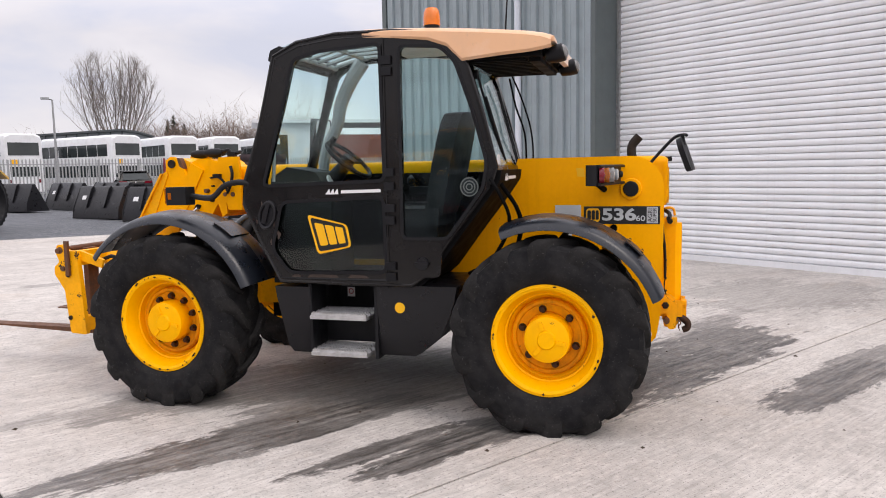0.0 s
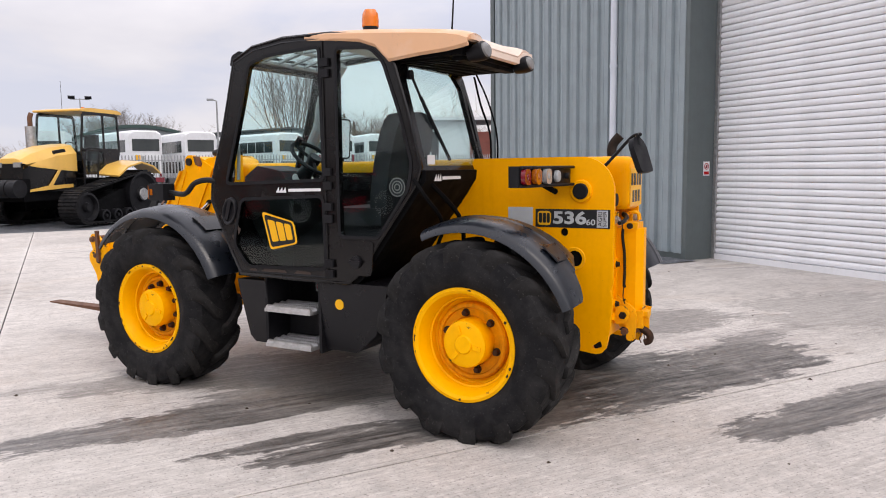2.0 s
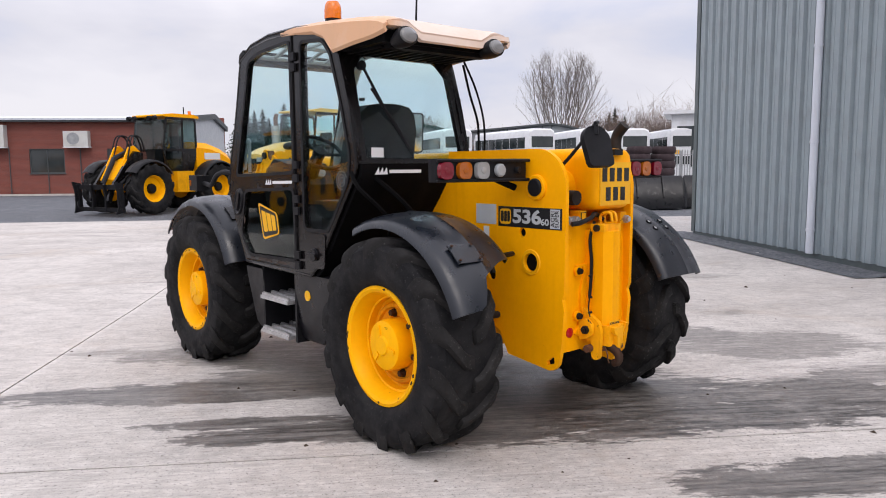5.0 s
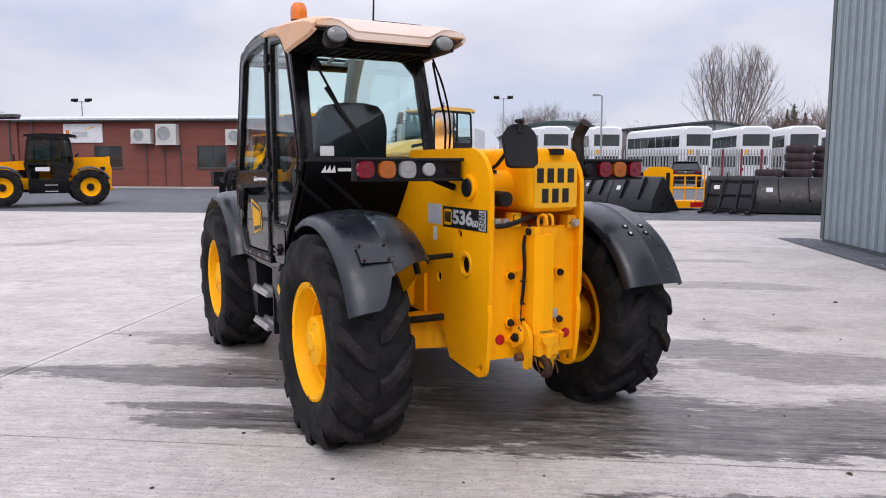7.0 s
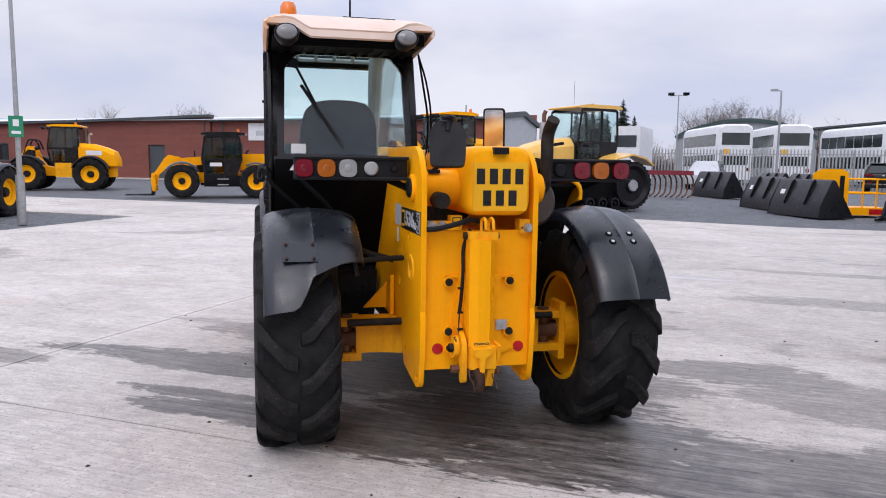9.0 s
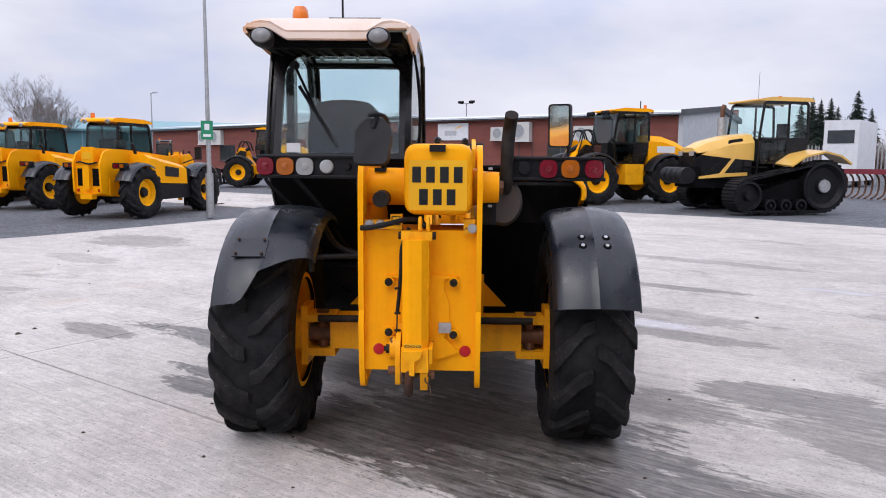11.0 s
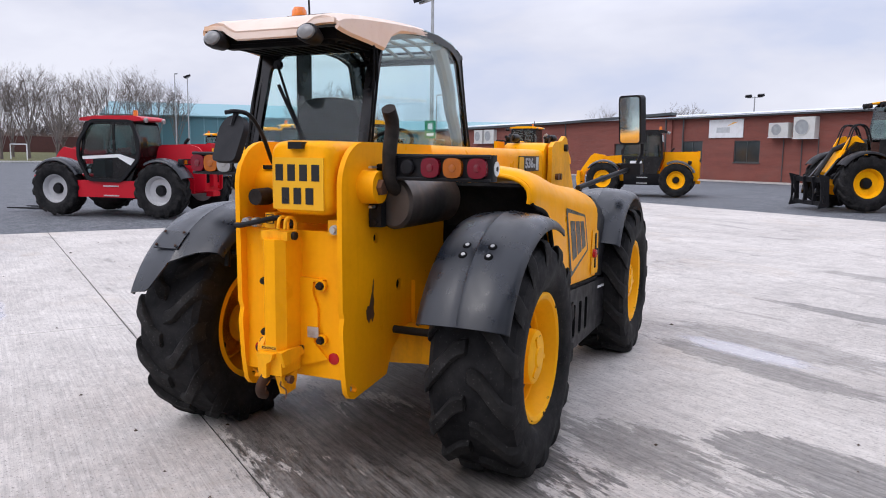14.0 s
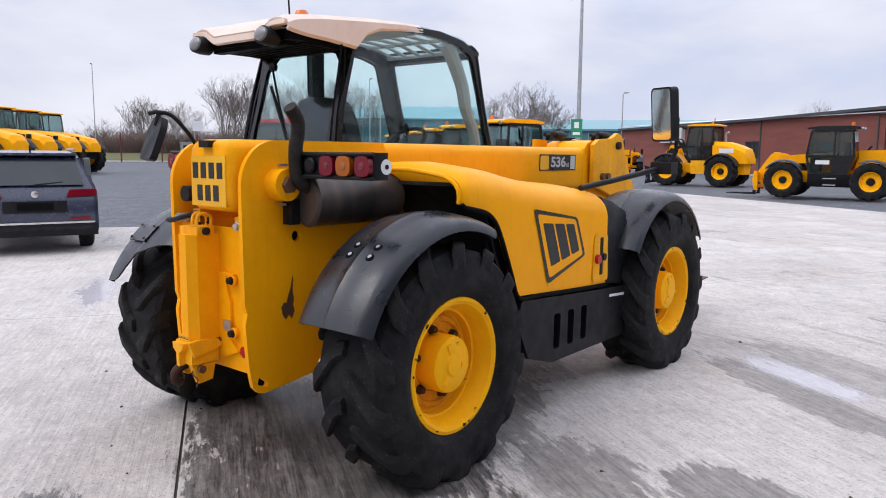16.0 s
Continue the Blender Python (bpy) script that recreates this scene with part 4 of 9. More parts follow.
hd = BM()
sec = rounded([(BY0, 1.365), (BY1, 1.365), (BY1, 1.732), (BY0, 1.732)], 0.075, 5)
loft(hd, [[(x, y * k + (BY0 + BY1) / 2 * (1 - k), 1.55 + (z - 1.55) * k) for y, z in sec] for x, k in ((-0.732, 0.84), (-0.726, 0.90), (-0.71, 0.955), (-0.685, 0.985), (-0.65, 1.0), (0.2, 1.0), (1.6, 0.98), (2.97, 0.98))])
part("boom", hd, YELLOW, tele, "yellow box-section telescopic boom")
bh = BM()
loft(bh, [[(x, -0.09 + y, z) for y, z in ((-0.15, lo), (0.15, lo), (0.15, hi), (-0.15, hi))] for x, lo, hi in ((2.9, 1.42, 1.70), (3.15, 1.40, 1.72), (3.35, 1.36, 1.80), (3.52, 1.30, 1.79))])
part("boom_tip", bevel(bh, 0.012), YELLOW_WORN, tele)
NOSE = [(2.97, 1.40), (2.97, 1.755), (3.05, 1.80), (3.30, 1.815), (3.42, 1.865), (3.50, 1.84), (3.54, 1.77), (3.62, 1.60), (3.90, 1.22), (4.05, 0.98), (4.10, 0.80), (3.98, 0.74), (3.86, 0.95), (3.60, 1.24), (3.35, 1.30), (3.15, 1.36)]
nose = part("boom_nose", bevel(prism(BM(), NOSE, "y", -0.33, -0.29), 0.006), YELLOW_WORN, tele, "worn yellow gooseneck boom nose")
# near cheek with a rounded knuckle, a slanted front channel and the casing behind
KNUCKLE = [(3.41 + 0.062 * math.cos(radians(a)), 1.752 + 0.062 * math.sin(radians(a))) for a in range(-20, 150, 17)]
part("knuckle_plate", bevel(prism(BM(), [*KNUCKLE, (3.30, 1.70), (3.17, 1.40), (3.12, 1.30), (3.62, 1.29), (3.61, 1.36)], "y", 0.085, 0.115), 0.005), YELLOW, nose, "yellow knuckle plate with a scraped edge")
part("knuckle_scar", bevel(prism(BM(), [(3.36, 1.802), (3.335, 1.80), (3.315, 1.76), (3.30, 1.71), (3.335, 1.725), (3.35, 1.76)], "y", 0.06, 0.117), 0.003), RUST, nose, "bare rusty scar on the knuckle")
chn = BM()
prism(chn, [(3.505, 1.672), (3.465, 1.69), (3.455, 1.66), (3.625, 1.28), (3.77, 1.27)], "y", 0.095, 0.125)
part("channel_flange", bevel(chn, 0.004), YELLOW_WORN, nose)
chn = BM()
prism(chn, [(3.515, 1.672), (3.495, 1.672), (3.755, 1.27), (3.775, 1.27)], "y", -0.29, 0.15)
part("channel_plate", bevel(chn, 0.004), YELLOW_CHIPPED, nose, "slanted front channel with chipped edge")
part("lower_neck", bevel(prism(BM(), [(3.12, 1.30), (3.77, 1.27), (3.90, 1.22), (4.05, 0.98), (4.10, 0.80), (3.98, 0.74), (3.86, 0.95), (3.60, 1.22)], "y", 0.10, 0.14), 0.006), YELLOW_WORN, nose)
casing = BM()
CASE = [(3.20, 1.765), (3.15, 1.785), (3.04, 1.79), (2.95, 1.765), (2.90, 1.72), (2.88, 1.33), (2.93, 1.30), (2.965, 1.415), (3.05, 1.29), (3.43, 1.28)]
prism(casing, CASE, "y", -0.27, 0.125)
part("nose_casing", bevel(casing, 0.022, 3), YELLOW, nose, "smooth yellow boom nose casing")
part("casing_rib", bevel(prism(BM(), [(3.205, 1.755), (3.085, 1.695), (3.30, 1.32), (3.43, 1.30)], "y", 0.11, 0.142), 0.008), YELLOW, nose)
part("ear_plate", bevel(prism(BM(), [(2.735, 1.80), (2.925, 1.798), (2.965, 1.66), (2.90, 1.56), (2.85, 1.36), (2.72, 1.36)], "y", 0.12, 0.152), 0.008), YELLOW, nose)
# filled dark plate painting the shade inside the open slot
part("slot_shade", bevel(prism(BM(), rounded([(3.13, 1.40), (3.17, 1.41), (3.24, 1.31), (3.20, 1.29)], 0.015, 3), "y", 0.12, 0.146), 0.003), CAB_SHELL, nose)
rod_ = BM()
cyl(rod_, (3.15, 0.15, 1.375), (3.26, 0.16, 1.29), 0.017, seg=12)
part("slot_rod", rod_, CHROME, nose)
for px_, pz_, pr_, mt_ in ((2.875, 1.49, 0.020, RUST), (2.80, 1.49, 0.022, RUST), (3.06, 1.52, 0.020, RUST), (3.005, 1.63, 0.009, SOOT), (2.995, 1.56, 0.008, SOOT), (3.01, 1.44, 0.014, SOOT)):
    b = BM()
    cyl(b, (px_, 0.115, pz_), (px_, 0.162, pz_), pr_, pr_ * 0.85, 12)
    part("nose_bolt", bevel(b, 0.003), mt_, nose)
clip_ = BM()
box(clip_, 2.90, 2.965, 0.15, 0.19, 1.625, 1.66)
tube(clip_, [(2.93, 0.17, 1.64), (2.87, 0.18, 1.60), (2.84, 0.175, 1.52)], 0.010, 8, 4)
tube(clip_, [(2.80, 0.17, 1.72), (2.775, 0.19, 1.66), (2.79, 0.19, 1.58), (2.84, 0.175, 1.50)], 0.013, 8, 4)
part("nose_hoses", clip_, BLACK, nose, "black hoses and clip on the boom nose")
for p, q, r in (((3.41, -0.36, 1.752), (3.41, 0.135, 1.752), 0.034), ((3.98, -0.36, 0.86), (3.98, 0.18, 0.86), 0.045), ((3.12, -0.36, 1.48), (3.12, -0.33, 1.48), 0.03), ((3.22, -0.36, 1.48), (3.22, -0.33, 1.48), 0.03)):
    pin = BM()
    cyl(pin, p, q, r)
    part("boom_pin", bevel(pin, 0.005), SOOT if p[0] == 3.41 else RUST, tele)
tilt = BM()
cyl(tilt, (3.30, -0.09, 1.70), (3.75, -0.09, 1.25), 0.06)
cyl(tilt, (3.75, -0.09, 1.25), (4.02, -0.09, 0.98), 0.035)
part("tilt_cylinder", tilt, YELLOW_WORN, tele)
for x, y in ((3.02, 0.05), (3.35, -0.22)):
    wl = BM()
    lathe(wl, [(0.0, 0.10), (0.026, 0.09), (0.038, 0.04), (0.038, -0.03), (0.028, -0.07), (0.0, -0.08)], "x", 18, (x, y, 1.838))
    tube(wl, [(x - 0.07, y, 1.84), (x - 0.13, y, 1.86), (x - 0.16, y, 1.83), (x - 0.25, y, 1.84)], 0.016, 8, 4)
    box(wl, x - 0.20, x - 0.13, y - 0.02, y + 0.02, 1.79, 1.84)
    part("boom_work_lamp", wl, BLACK, tele)
# fork carriage and forks
for y in (0.55, -0.72):
    c = BM()
    prism(c, rounded([(4.02, 0.34), (4.18, 0.35), (4.215, 0.71), (4.31, 0.85), (4.305, 0.91), (4.25, 0.95), (4.285, 1.03), (4.27, 1.09), (4.22, 1.10), (4.165, 1.045), (4.07, 1.045), (4.04, 0.69)], 0.015, 2), "y", y - 0.022, y + 0.022)
    cp_ = part("carriage_plate", c, YELLOW_CHIPPED, tele, "chipped yellow fork carriage plate")
    for bx, bz, br, mt in ((4.255, 1.045, 0.026, RUST), (4.215, 0.895, 0.024, RUST), (4.165, 0.885, 0.018, SOOT), (4.165, 0.84, 0.018, SOOT), (4.17, 0.48, 0.020, SOOT)):
        b = BM()
        cyl(b, (bx, y + 0.020, bz), (bx, y + 0.036, bz), br, br * 0.85, 10)
        part("bolt", b, mt, cp_)
    part("fork_heel", bbox(4.13, 4.165, y + 0.03, y + 0.055, 0.84, 1.13, 0.006), RUST, cp_, "rusty fork heel plate")
    arm = BM()
    prism(arm, [(4.09, 1.05), (4.09, 0.97), (3.86, 0.90), (3.84, 0.97)], "y", y - 0.05, y - 0.023)
    part("carriage_arm", bevel(arm, 0.006), YELLOW_CHIPPED, cp_)
for z, x in ((0.42, 4.10), (0.98, 4.12)):
    part("carriage_bar", bbox(x - 0.05, x + 0.03, -0.697, 0.527, z - 0.06, z + 0.06, 0.008), YELLOW_CHIPPED, tele)
cb = BM()
cyl(cb, (4.235, -0.74, 1.05), (4.235, 0.575, 1.05), 0.028)
part("fork_shaft", bevel(cb, 0.008), RUST, tele)
for y in (-0.32, 0.14):
    cb = BM()
    cyl(cb, (4.0, y, 0.86), (4.12, y, 1.0), 0.09)
    part("carriage_boss", bevel(cb, 0.008), YELLOW_CHIPPED, tele)
for y in (0.30, -0.50):
    fk = BM()
    prism(fk, [(4.15, 0.30), (4.27, 0.30), (5.30, 0.335), (5.32, 0.345), (4.27, 0.345), (4.20, 0.40), (4.20, 1.05), (4.15, 1.05)], "y", y - 0.06, y + 0.06)
    part("fork", bevel(fk, 0.004), RUST, tele, "dark steel pallet fork")
ch = BM()
tube(ch, [(4.0, 0.35, 0.95), (3.85, 0.38, 0.98), (3.75, 0.3, 0.86), (3.8, 0.1, 0.8)], 0.016, 8, 5)
tube(ch, [(3.6, 0.05, 1.3), (3.8, 0.1, 1.2), (3.95, 0.05, 1.0)], 0.014, 8, 5)
part("carriage_hoses", ch, BLACK, tele)

# axles
ax = BM()
loft(ax, [[(dx, y, 0.585 + dz * k) for dx, dz in ((-0.085, -0.10), (0.085, -0.10), (0.085, 0.10), (-0.085, 0.10))] for y, k in ((-0.58, 0.85), (-0.45, 0.85), (-0.2, 1.05), (0.2, 1.05), (0.45, 0.85), (0.58, 0.85))])
bevel(ax, 0.02)
axle = part("axle", ax, YELLOW_WORN, tele, "oily yellow steering axle")
again(axle, pose(2.82, 0, 0))
for s in (1, -1):
    kn = BM()
    for z0, z1 in ((0.665, 0.71), (0.455, 0.50)):
        box(kn, -0.095, 0.085, *sorted((0.55 * s, 0.74 * s)), z0, z1)
    box(kn, -0.10, 0.09, *sorted((0.715 * s, 0.755 * s)), 0.40, 0.765)
    cyl(kn, (0, 0.75 * s, 0.59), (0, 0.86 * s, 0.59), 0.13, seg=24)
    knuckle = part("steering_knuckle", bevel(kn, 0.012), YELLOW_WORN, tele)
    again(knuckle, pose(2.82, 0, 0))
    kp = BM()
    cyl(kp, (-0.02, 0.635 * s, 0.44), (-0.02, 0.635 * s, 0.725), 0.038, seg=14)
    cyl(kp, (-0.02, 0.56 * s, 0.585), (-0.02, 0.73 * s, 0.585), 0.055, seg=16)
    pin = part("king_pin", bevel(kp, 0.006), RUST, tele, "oily brown king pin and joint")
    again(pin, pose(2.82, 0, 0))
    fl_ = part("axle_flange", bbox(-0.11, 0.11, *sorted((0.30 * s, 0.56 * s)), 0.675, 0.695, 0.005), YELLOW_CHIPPED, tele)
    again(fl_, pose(2.82, 0, 0))
rod = BM()
cyl(rod, (-0.15, -0.64, 0.70), (-0.15, 0.64, 0.70), 0.022)
cyl(rod, (-0.15, -0.30, 0.70), (-0.15, 0.30, 0.70), 0.05)
rod_ob = part("steering_rod", rod, SOOT, tele, "dark greasy steering rod")
again(rod_ob, pose(3.12, 0, 0))
for s in (1, -1):
    gs = BM()
    prism(gs, [(0.05, 0.70), (0.30, 0.70), (0.15, 0.92), (0.05, 0.95)], "y", 0.34 * s - 0.012, 0.34 * s + 0.012)
    prism(gs, [(0.33 * s, 0.72), (0.50 * s, 0.72), (0.33 * s, 0.90)], "x", 0.2, 0.22)
    part("gusset", gs, YELLOW, tele)
belly = BM()
box(belly, 0.35, 2.4, -0.26, 0.26, 0.50, 0.72)
box(belly, 0.5, 2.1, -0.95, -0.33, 0.45, 1.30)
part("engine_block", bevel(belly, 0.03), CAB_SHELL, tele)


# fenders
def fender(cx, cz, R, a0, a1, y0, y1, n=18, crown=0.035, lip=0.05, cut=False):
    """An arched mudguard, crowned across, with turned-down edges."""
    bm = BM()
    secs = []
    for i in range(n + 1):
        row = []
        for u, dr in ((0.0, -lip), (0.015, -lip * 0.35), (0.05, 0.0), (0.12, crown * 0.42), (0.24, crown * 0.76), (0.36, crown * 0.93), (0.47, crown), (0.5, crown + 0.005), (0.53, crown), (0.60, crown * 0.96), (0.66, crown * 0.91), (0.72, crown * 0.82), (0.80, crown * 0.66), (0.89, crown * 0.40), (0.95, 0.0), (0.985, -lip * 0.35), (1.0, -lip)):
            # a repaired guard is cut back on its inner half
            back = np.interp(u, (0, 0.2, 0.4, 0.53, 0.60, 0.68, 1.0), (23, 21, 17, 14, 7, 1, 0)) if cut else 0.0
            a = radians(a0 + (a1 - back - a0) * i / n)
            row.append((cx + (R + dr) * math.cos(a), y0 + (y1 - y0) * u, cz + (R + dr) * math.sin(a)))
        secs.append(row)
    loft(bm, secs, closed=False)
    return thicken(bm, 0.010)


def rivet(y, z, x, nx, nz, r=0.016):
    bm = BM()
    cyl(bm, (x, y, z), (x + nx * 0.006, y, z + nz * 0.006), r, r * 0.8, 10)
    return bm


fr = part("rear_fender", fender(0, 0.585, 0.755, 66, 157, -1.165, -0.70), FENDER, tele, "dark grey plastic mudguard with four screws")
fl = part("rear_fender", fender(0, 0.585, 0.747, 66, 157.5, 0.585, 1.12, 26, cut=True), FENDER, tele, "dark grey plastic mudguard with a repair plate")
for s, ob in ((-1, fr), (1, fl)):
    for k, (da, yy) in enumerate(((124, 1.0), (124, 0.87), (129, 1.0), (129, 0.87)) if s < 0 else ((128.6, 1.00), (128.6, 0.86), (135.8, 1.00), (135.8, 0.86))):
        a = radians(da)
        R = 0.755 + (0.028 if s < 0 else 0.040)
        x, z = R * math.cos(a), 0.585 + R * math.sin(a)
        if s < 0:
            part("washer", rivet(yy * s, z, x - 0.004, math.cos(a), math.sin(a), 0.024), CAB_SHELL, ob)
        part("screw", rivet(yy * s, z + 0.004 * math.sin(a), x + 0.004 * math.cos(a), math.cos(a), math.sin(a), 0.013 if s < 0 else 0.009), (ALU if yy < 0.9 else STEEL) if s < 0 else NUT, ob)
rp = BM()
loft(rp, [[((0.755 + 0.030 + t) * math.cos(radians(d)), y, 0.585 + (0.755 + 0.030 + t) * math.sin(radians(d))) for y, t in ((0.84, 0), (1.02, 0), (1.02, 0.008), (0.84, 0.008))] for d in (127.5, 131, 134, 137)])
part("repair_plate", bevel(rp, 0.003), FENDER, fl, "dark bolted repair plate")
part("front_fender", fender(2.82, 0.60, 0.765, 38, 158, 0.62, 1.12), FENDER, tele, "dark grey plastic front mudguard")
cvp = BM()
loft(cvp, [[(2.82 + (0.765 + 0.032 + t) * math.cos(radians(d)), y, 0.60 + (0.765 + 0.032 + t) * math.sin(radians(d))) for y, t in ((0.74, 0), (0.98, 0), (0.98, 0.014), (0.74, 0.014))] for d in (118, 122, 126, 130)])
part("cover_plate", bevel(cvp, 0.004), BLACK_PAINT, tele, "small black plate on the front mudguard")
part("front_fender", fender(2.82, 0.60, 0.765, 30, 150, -1.12, -0.62), FENDER, tele, "dark grey plastic front mudguard")
br = BM()
tube(br, [(0.0, 0.34, 1.05), (0.02, 0.55, 1.12), (-0.15, 0.62, 1.28), (-0.36, 0.64, 1.20), (-0.42, 0.62, 1.02)], 0.018, 8, 5)
tube(br, [(-0.30, 0.34, 1.10), (-0.40, 0.75, 1.10)], 0.016, 8)
part("fender_bracket", br, BLACK, tele)

# engine cover on the side away from the cab
hood = BM()
HX = [(0.215, 1.588, 1.415, -0.985), (0.23, 1.604, 1.398, -0.995), (0.28, 1.618, 1.388, -1.0), (0.40, 1.620, 1.365, -1.0), (0.47, 1.613, 1.335, -1.0), (0.53, 1.606, 1.28, -1.0), (0.60, 1.598, 1.16, -1.0), (0.69, 1.582, 0.98, -1.0), (0.775, 1.565, 0.832, -1.0), (1.0, 1.528, 0.818, -1.0), (1.35, 1.488, 0.797, -1.0), (1.70, 1.462, 0.777, -0.998), (1.93, 1.425, 0.765, -0.99)]
secs = []
for x, zt, zb, yo in HX:
    sh = min(0.17, (zt - zb) * 0.6)
    row = [(x, -0.335, zt - 0.02), (x, -0.40, zt), (x, -0.62, zt + 0.003), (x, -0.76, zt - 0.012)]
    for k in range(1, 7):
        a = math.pi / 2 * k / 6
        row.append((x, -0.80 - (abs(yo) - 0.80) * math.sin(a), zt - 0.02 - sh * (1 - math.cos(a))))
    row += [(x, yo, zb + (zt - 0.02 - sh - zb) * 0.4), (x, yo + 0.004, zb)]
    secs.append(row)
loft(hood, secs, closed=False)
part("engine_cover", thicken(hood, 0.02), YELLOW, tele, "smooth yellow moulded engine cover")
lipm = BM()
tube(lipm, [(x - 0.004, y + 0.012, z - 0.010) for x, y, z in secs[0]], 0.013, 8)
part("cover_lip", lipm, YELLOW, tele)
hf = BM()
loft(hf, [[(x, -0.34, zt), (x, -0.75, zt), (x, -0.93, zt - 0.05), (x, yo, zt - 0.14), (x, yo, zb), (x, -0.34, zb)] for x, zt, zb, yo in ((1.94, 1.42, 0.76, -0.985), (2.1, 1.385, 0.74, -0.985), (2.34, 1.30, 0.70, -0.97), (2.42, 1.20, 0.70, -0.95))])
part("front_cowl", bevel(hf, 0.012), BLACK, tele, "black plastic cowl ahead of the engine cover")
sk = BM()
outer = [(0.80, 0.795), (2.40, 0.695), (2.36, 0.34), (1.18, 0.34), (0.90, 0.42), (0.80, 0.60)]
plate(sk, rounded(outer, 0.03, 2), [rounded([(x, 0.655), (x + 0.085, 0.65), (x + 0.075, 0.42), (x, 0.42)], 0.02, 2) for x in (1.20, 1.38, 1.56)], "y", -1.0, -0.93)
part("side_skirt", sk, BLACK, tele, "black slotted lower side skirt")
part("skirt_body", bevel(prism(BM(), [(0.84, 0.77), (2.36, 0.67), (2.3, 0.36), (1.22, 0.36), (0.93, 0.45), (0.84, 0.6)], "y", -0.90, -0.30), 0.02), CAB_SHELL, tele)
ia = BM()
loft(ia, [[(x, y, z) for y in (-0.97, -0.36)] for x, z in ((0.24, 1.515), (0.34, 1.49), (0.44, 1.40), (0.52, 1.24), (0.58, 1.08), (0.72, 0.85), (0.80, 0.60))], closed=False)
part("inner_arch", thicken(ia, 0.02), RUBBER, tele)
seal = BM()
tube(seal, [(x, yo - 0.002, zb - 0.012) for x, zt, zb, yo in HX], 0.014, 8, 3)
part("cover_seal", seal, CAB_SHELL, tele)
# red isolator switch in a recess
iso = BM()
prism(iso, rounded([(1.70, 0.80), (1.93, 0.79), (1.91, 1.12), (1.72, 1.13)], 0.03, 3), "y", -1.006, -1.0)
part("switch_recess", iso, YELLOW_WORN, tele)
iso = BM()
cyl(iso, (1.755, -1.004, 0.955), (1.755, -1.03, 0.955), 0.034, 0.03)
part("isolator_switch", iso, REFLECT_RED, tele, "round red isolator switch")
iso = BM()
box(iso, 1.80, 1.835, -1.012, -1.004, 0.84, 1.10)
cyl(iso, (1.855, -1.004, 0.96), (1.855, -1.02, 0.96), 0.025)
part("cover_latch", bevel(iso, 0.004), BLACK, tele)
# silencer and exhaust
mf = BM()
loft(mf, [[(x, -0.44 + k * 0.108 * math.cos(a), 1.42 + k * 0.134 * math.sin(a)) for a in [2 * math.pi * i / 24 for i in range(24)]] for x, k in ((-0.40, 0.86), (-0.38, 1.0), (0.24, 1.0), (0.27, 0.9))])
part("silencer", mf, SCORCHED, tele, "heat-stained steel silencer")
ex = BM()
tube(ex, [(-0.30, -0.45, 1.49), (-0.38, -0.45, 1.49), (-0.455, -0.452, 1.54), (-0.468, -0.455, 1.68), (-0.455, -0.460, 1.77), (-0.465, -0.466, 1.83), (-0.515, -0.472, 1.89)], 0.036, 16, 6)
part("exhaust_pipe", ex, SOOT, tele, "sooty curved exhaust pipe")
eb = BM()
box(eb, -0.455, -0.40, -0.40, -0.33, 1.30, 1.43)
exb = part("exhaust_bracket", bevel(eb, 0.012), BLACK, tele)
for z in (1.325, 1.405):
    b = BM()
    cyl(b, (-0.455, -0.365, z), (-0.468, -0.365, z), 0.016, 0.014, 6)
    part("bolt", b, SOOT, exb)

# rear lamp clusters
def lamp_bar(y0, y1, x0, x1, units, zc=1.607, h=0.128):
    s = 1 if y0 > 0 else -1
    ang = math.atan2(x1 - x0, y1 - y0)
    base = BM()
    n = 8
    prism(base, rounded([(x0 - 0.0, y0), (x1, y1), (x1 + 0.10, y1), (x0 + 0.08, y0)], 0.03, 3), "z", zc - h / 2, zc + h / 2)
    bar = part("rear_lamp_bar", bevel(base, 0.012), BLACK, tele, "black lamp housing with tail lights")
    rim = BM()
    for z in (zc - h / 2 + 0.008, zc + h / 2 - 0.008):
        tube(rim, [(x0 - 0.012, y0, z), (x1 - 0.012, y1, z)], 0.010, 6)
    part("bezel", rim, BLACK, bar)
    for y, mat, kind in units:
        x = x0 + (x1 - x0) * (y - y0) / (y1 - y0)
        u = BM()
        if kind == "sq":
            prism(u, rounded([(y - 0.048, zc - 0.048), (y + 0.048, zc - 0.048), (y + 0.048, zc + 0.048), (y - 0.048, zc + 0.048)], 0.040, 5), "x", x - 0.030, x)
            bevel(u, 0.012, 3)
        else:
            r = 0.038 if kind == "round" else 0.02
            lathe(u, [(r, x + 0.0), (r, x - 0.018), (r * 0.8, x - 0.026), (0.0, x - 0.028)], "x", 20, (0, y, zc))
        glass_ = part("lens", u, mat, bar)
        if kind == "sq":
            b = BM()
            lathe(b, [(0.020, x - 0.029), (0.018, x - 0.033), (0.010, x - 0.035), (0.0, x - 0.035)], "x", 16, (0, y, zc))
            part("bull_eye", b, mat, glass_)
    return bar


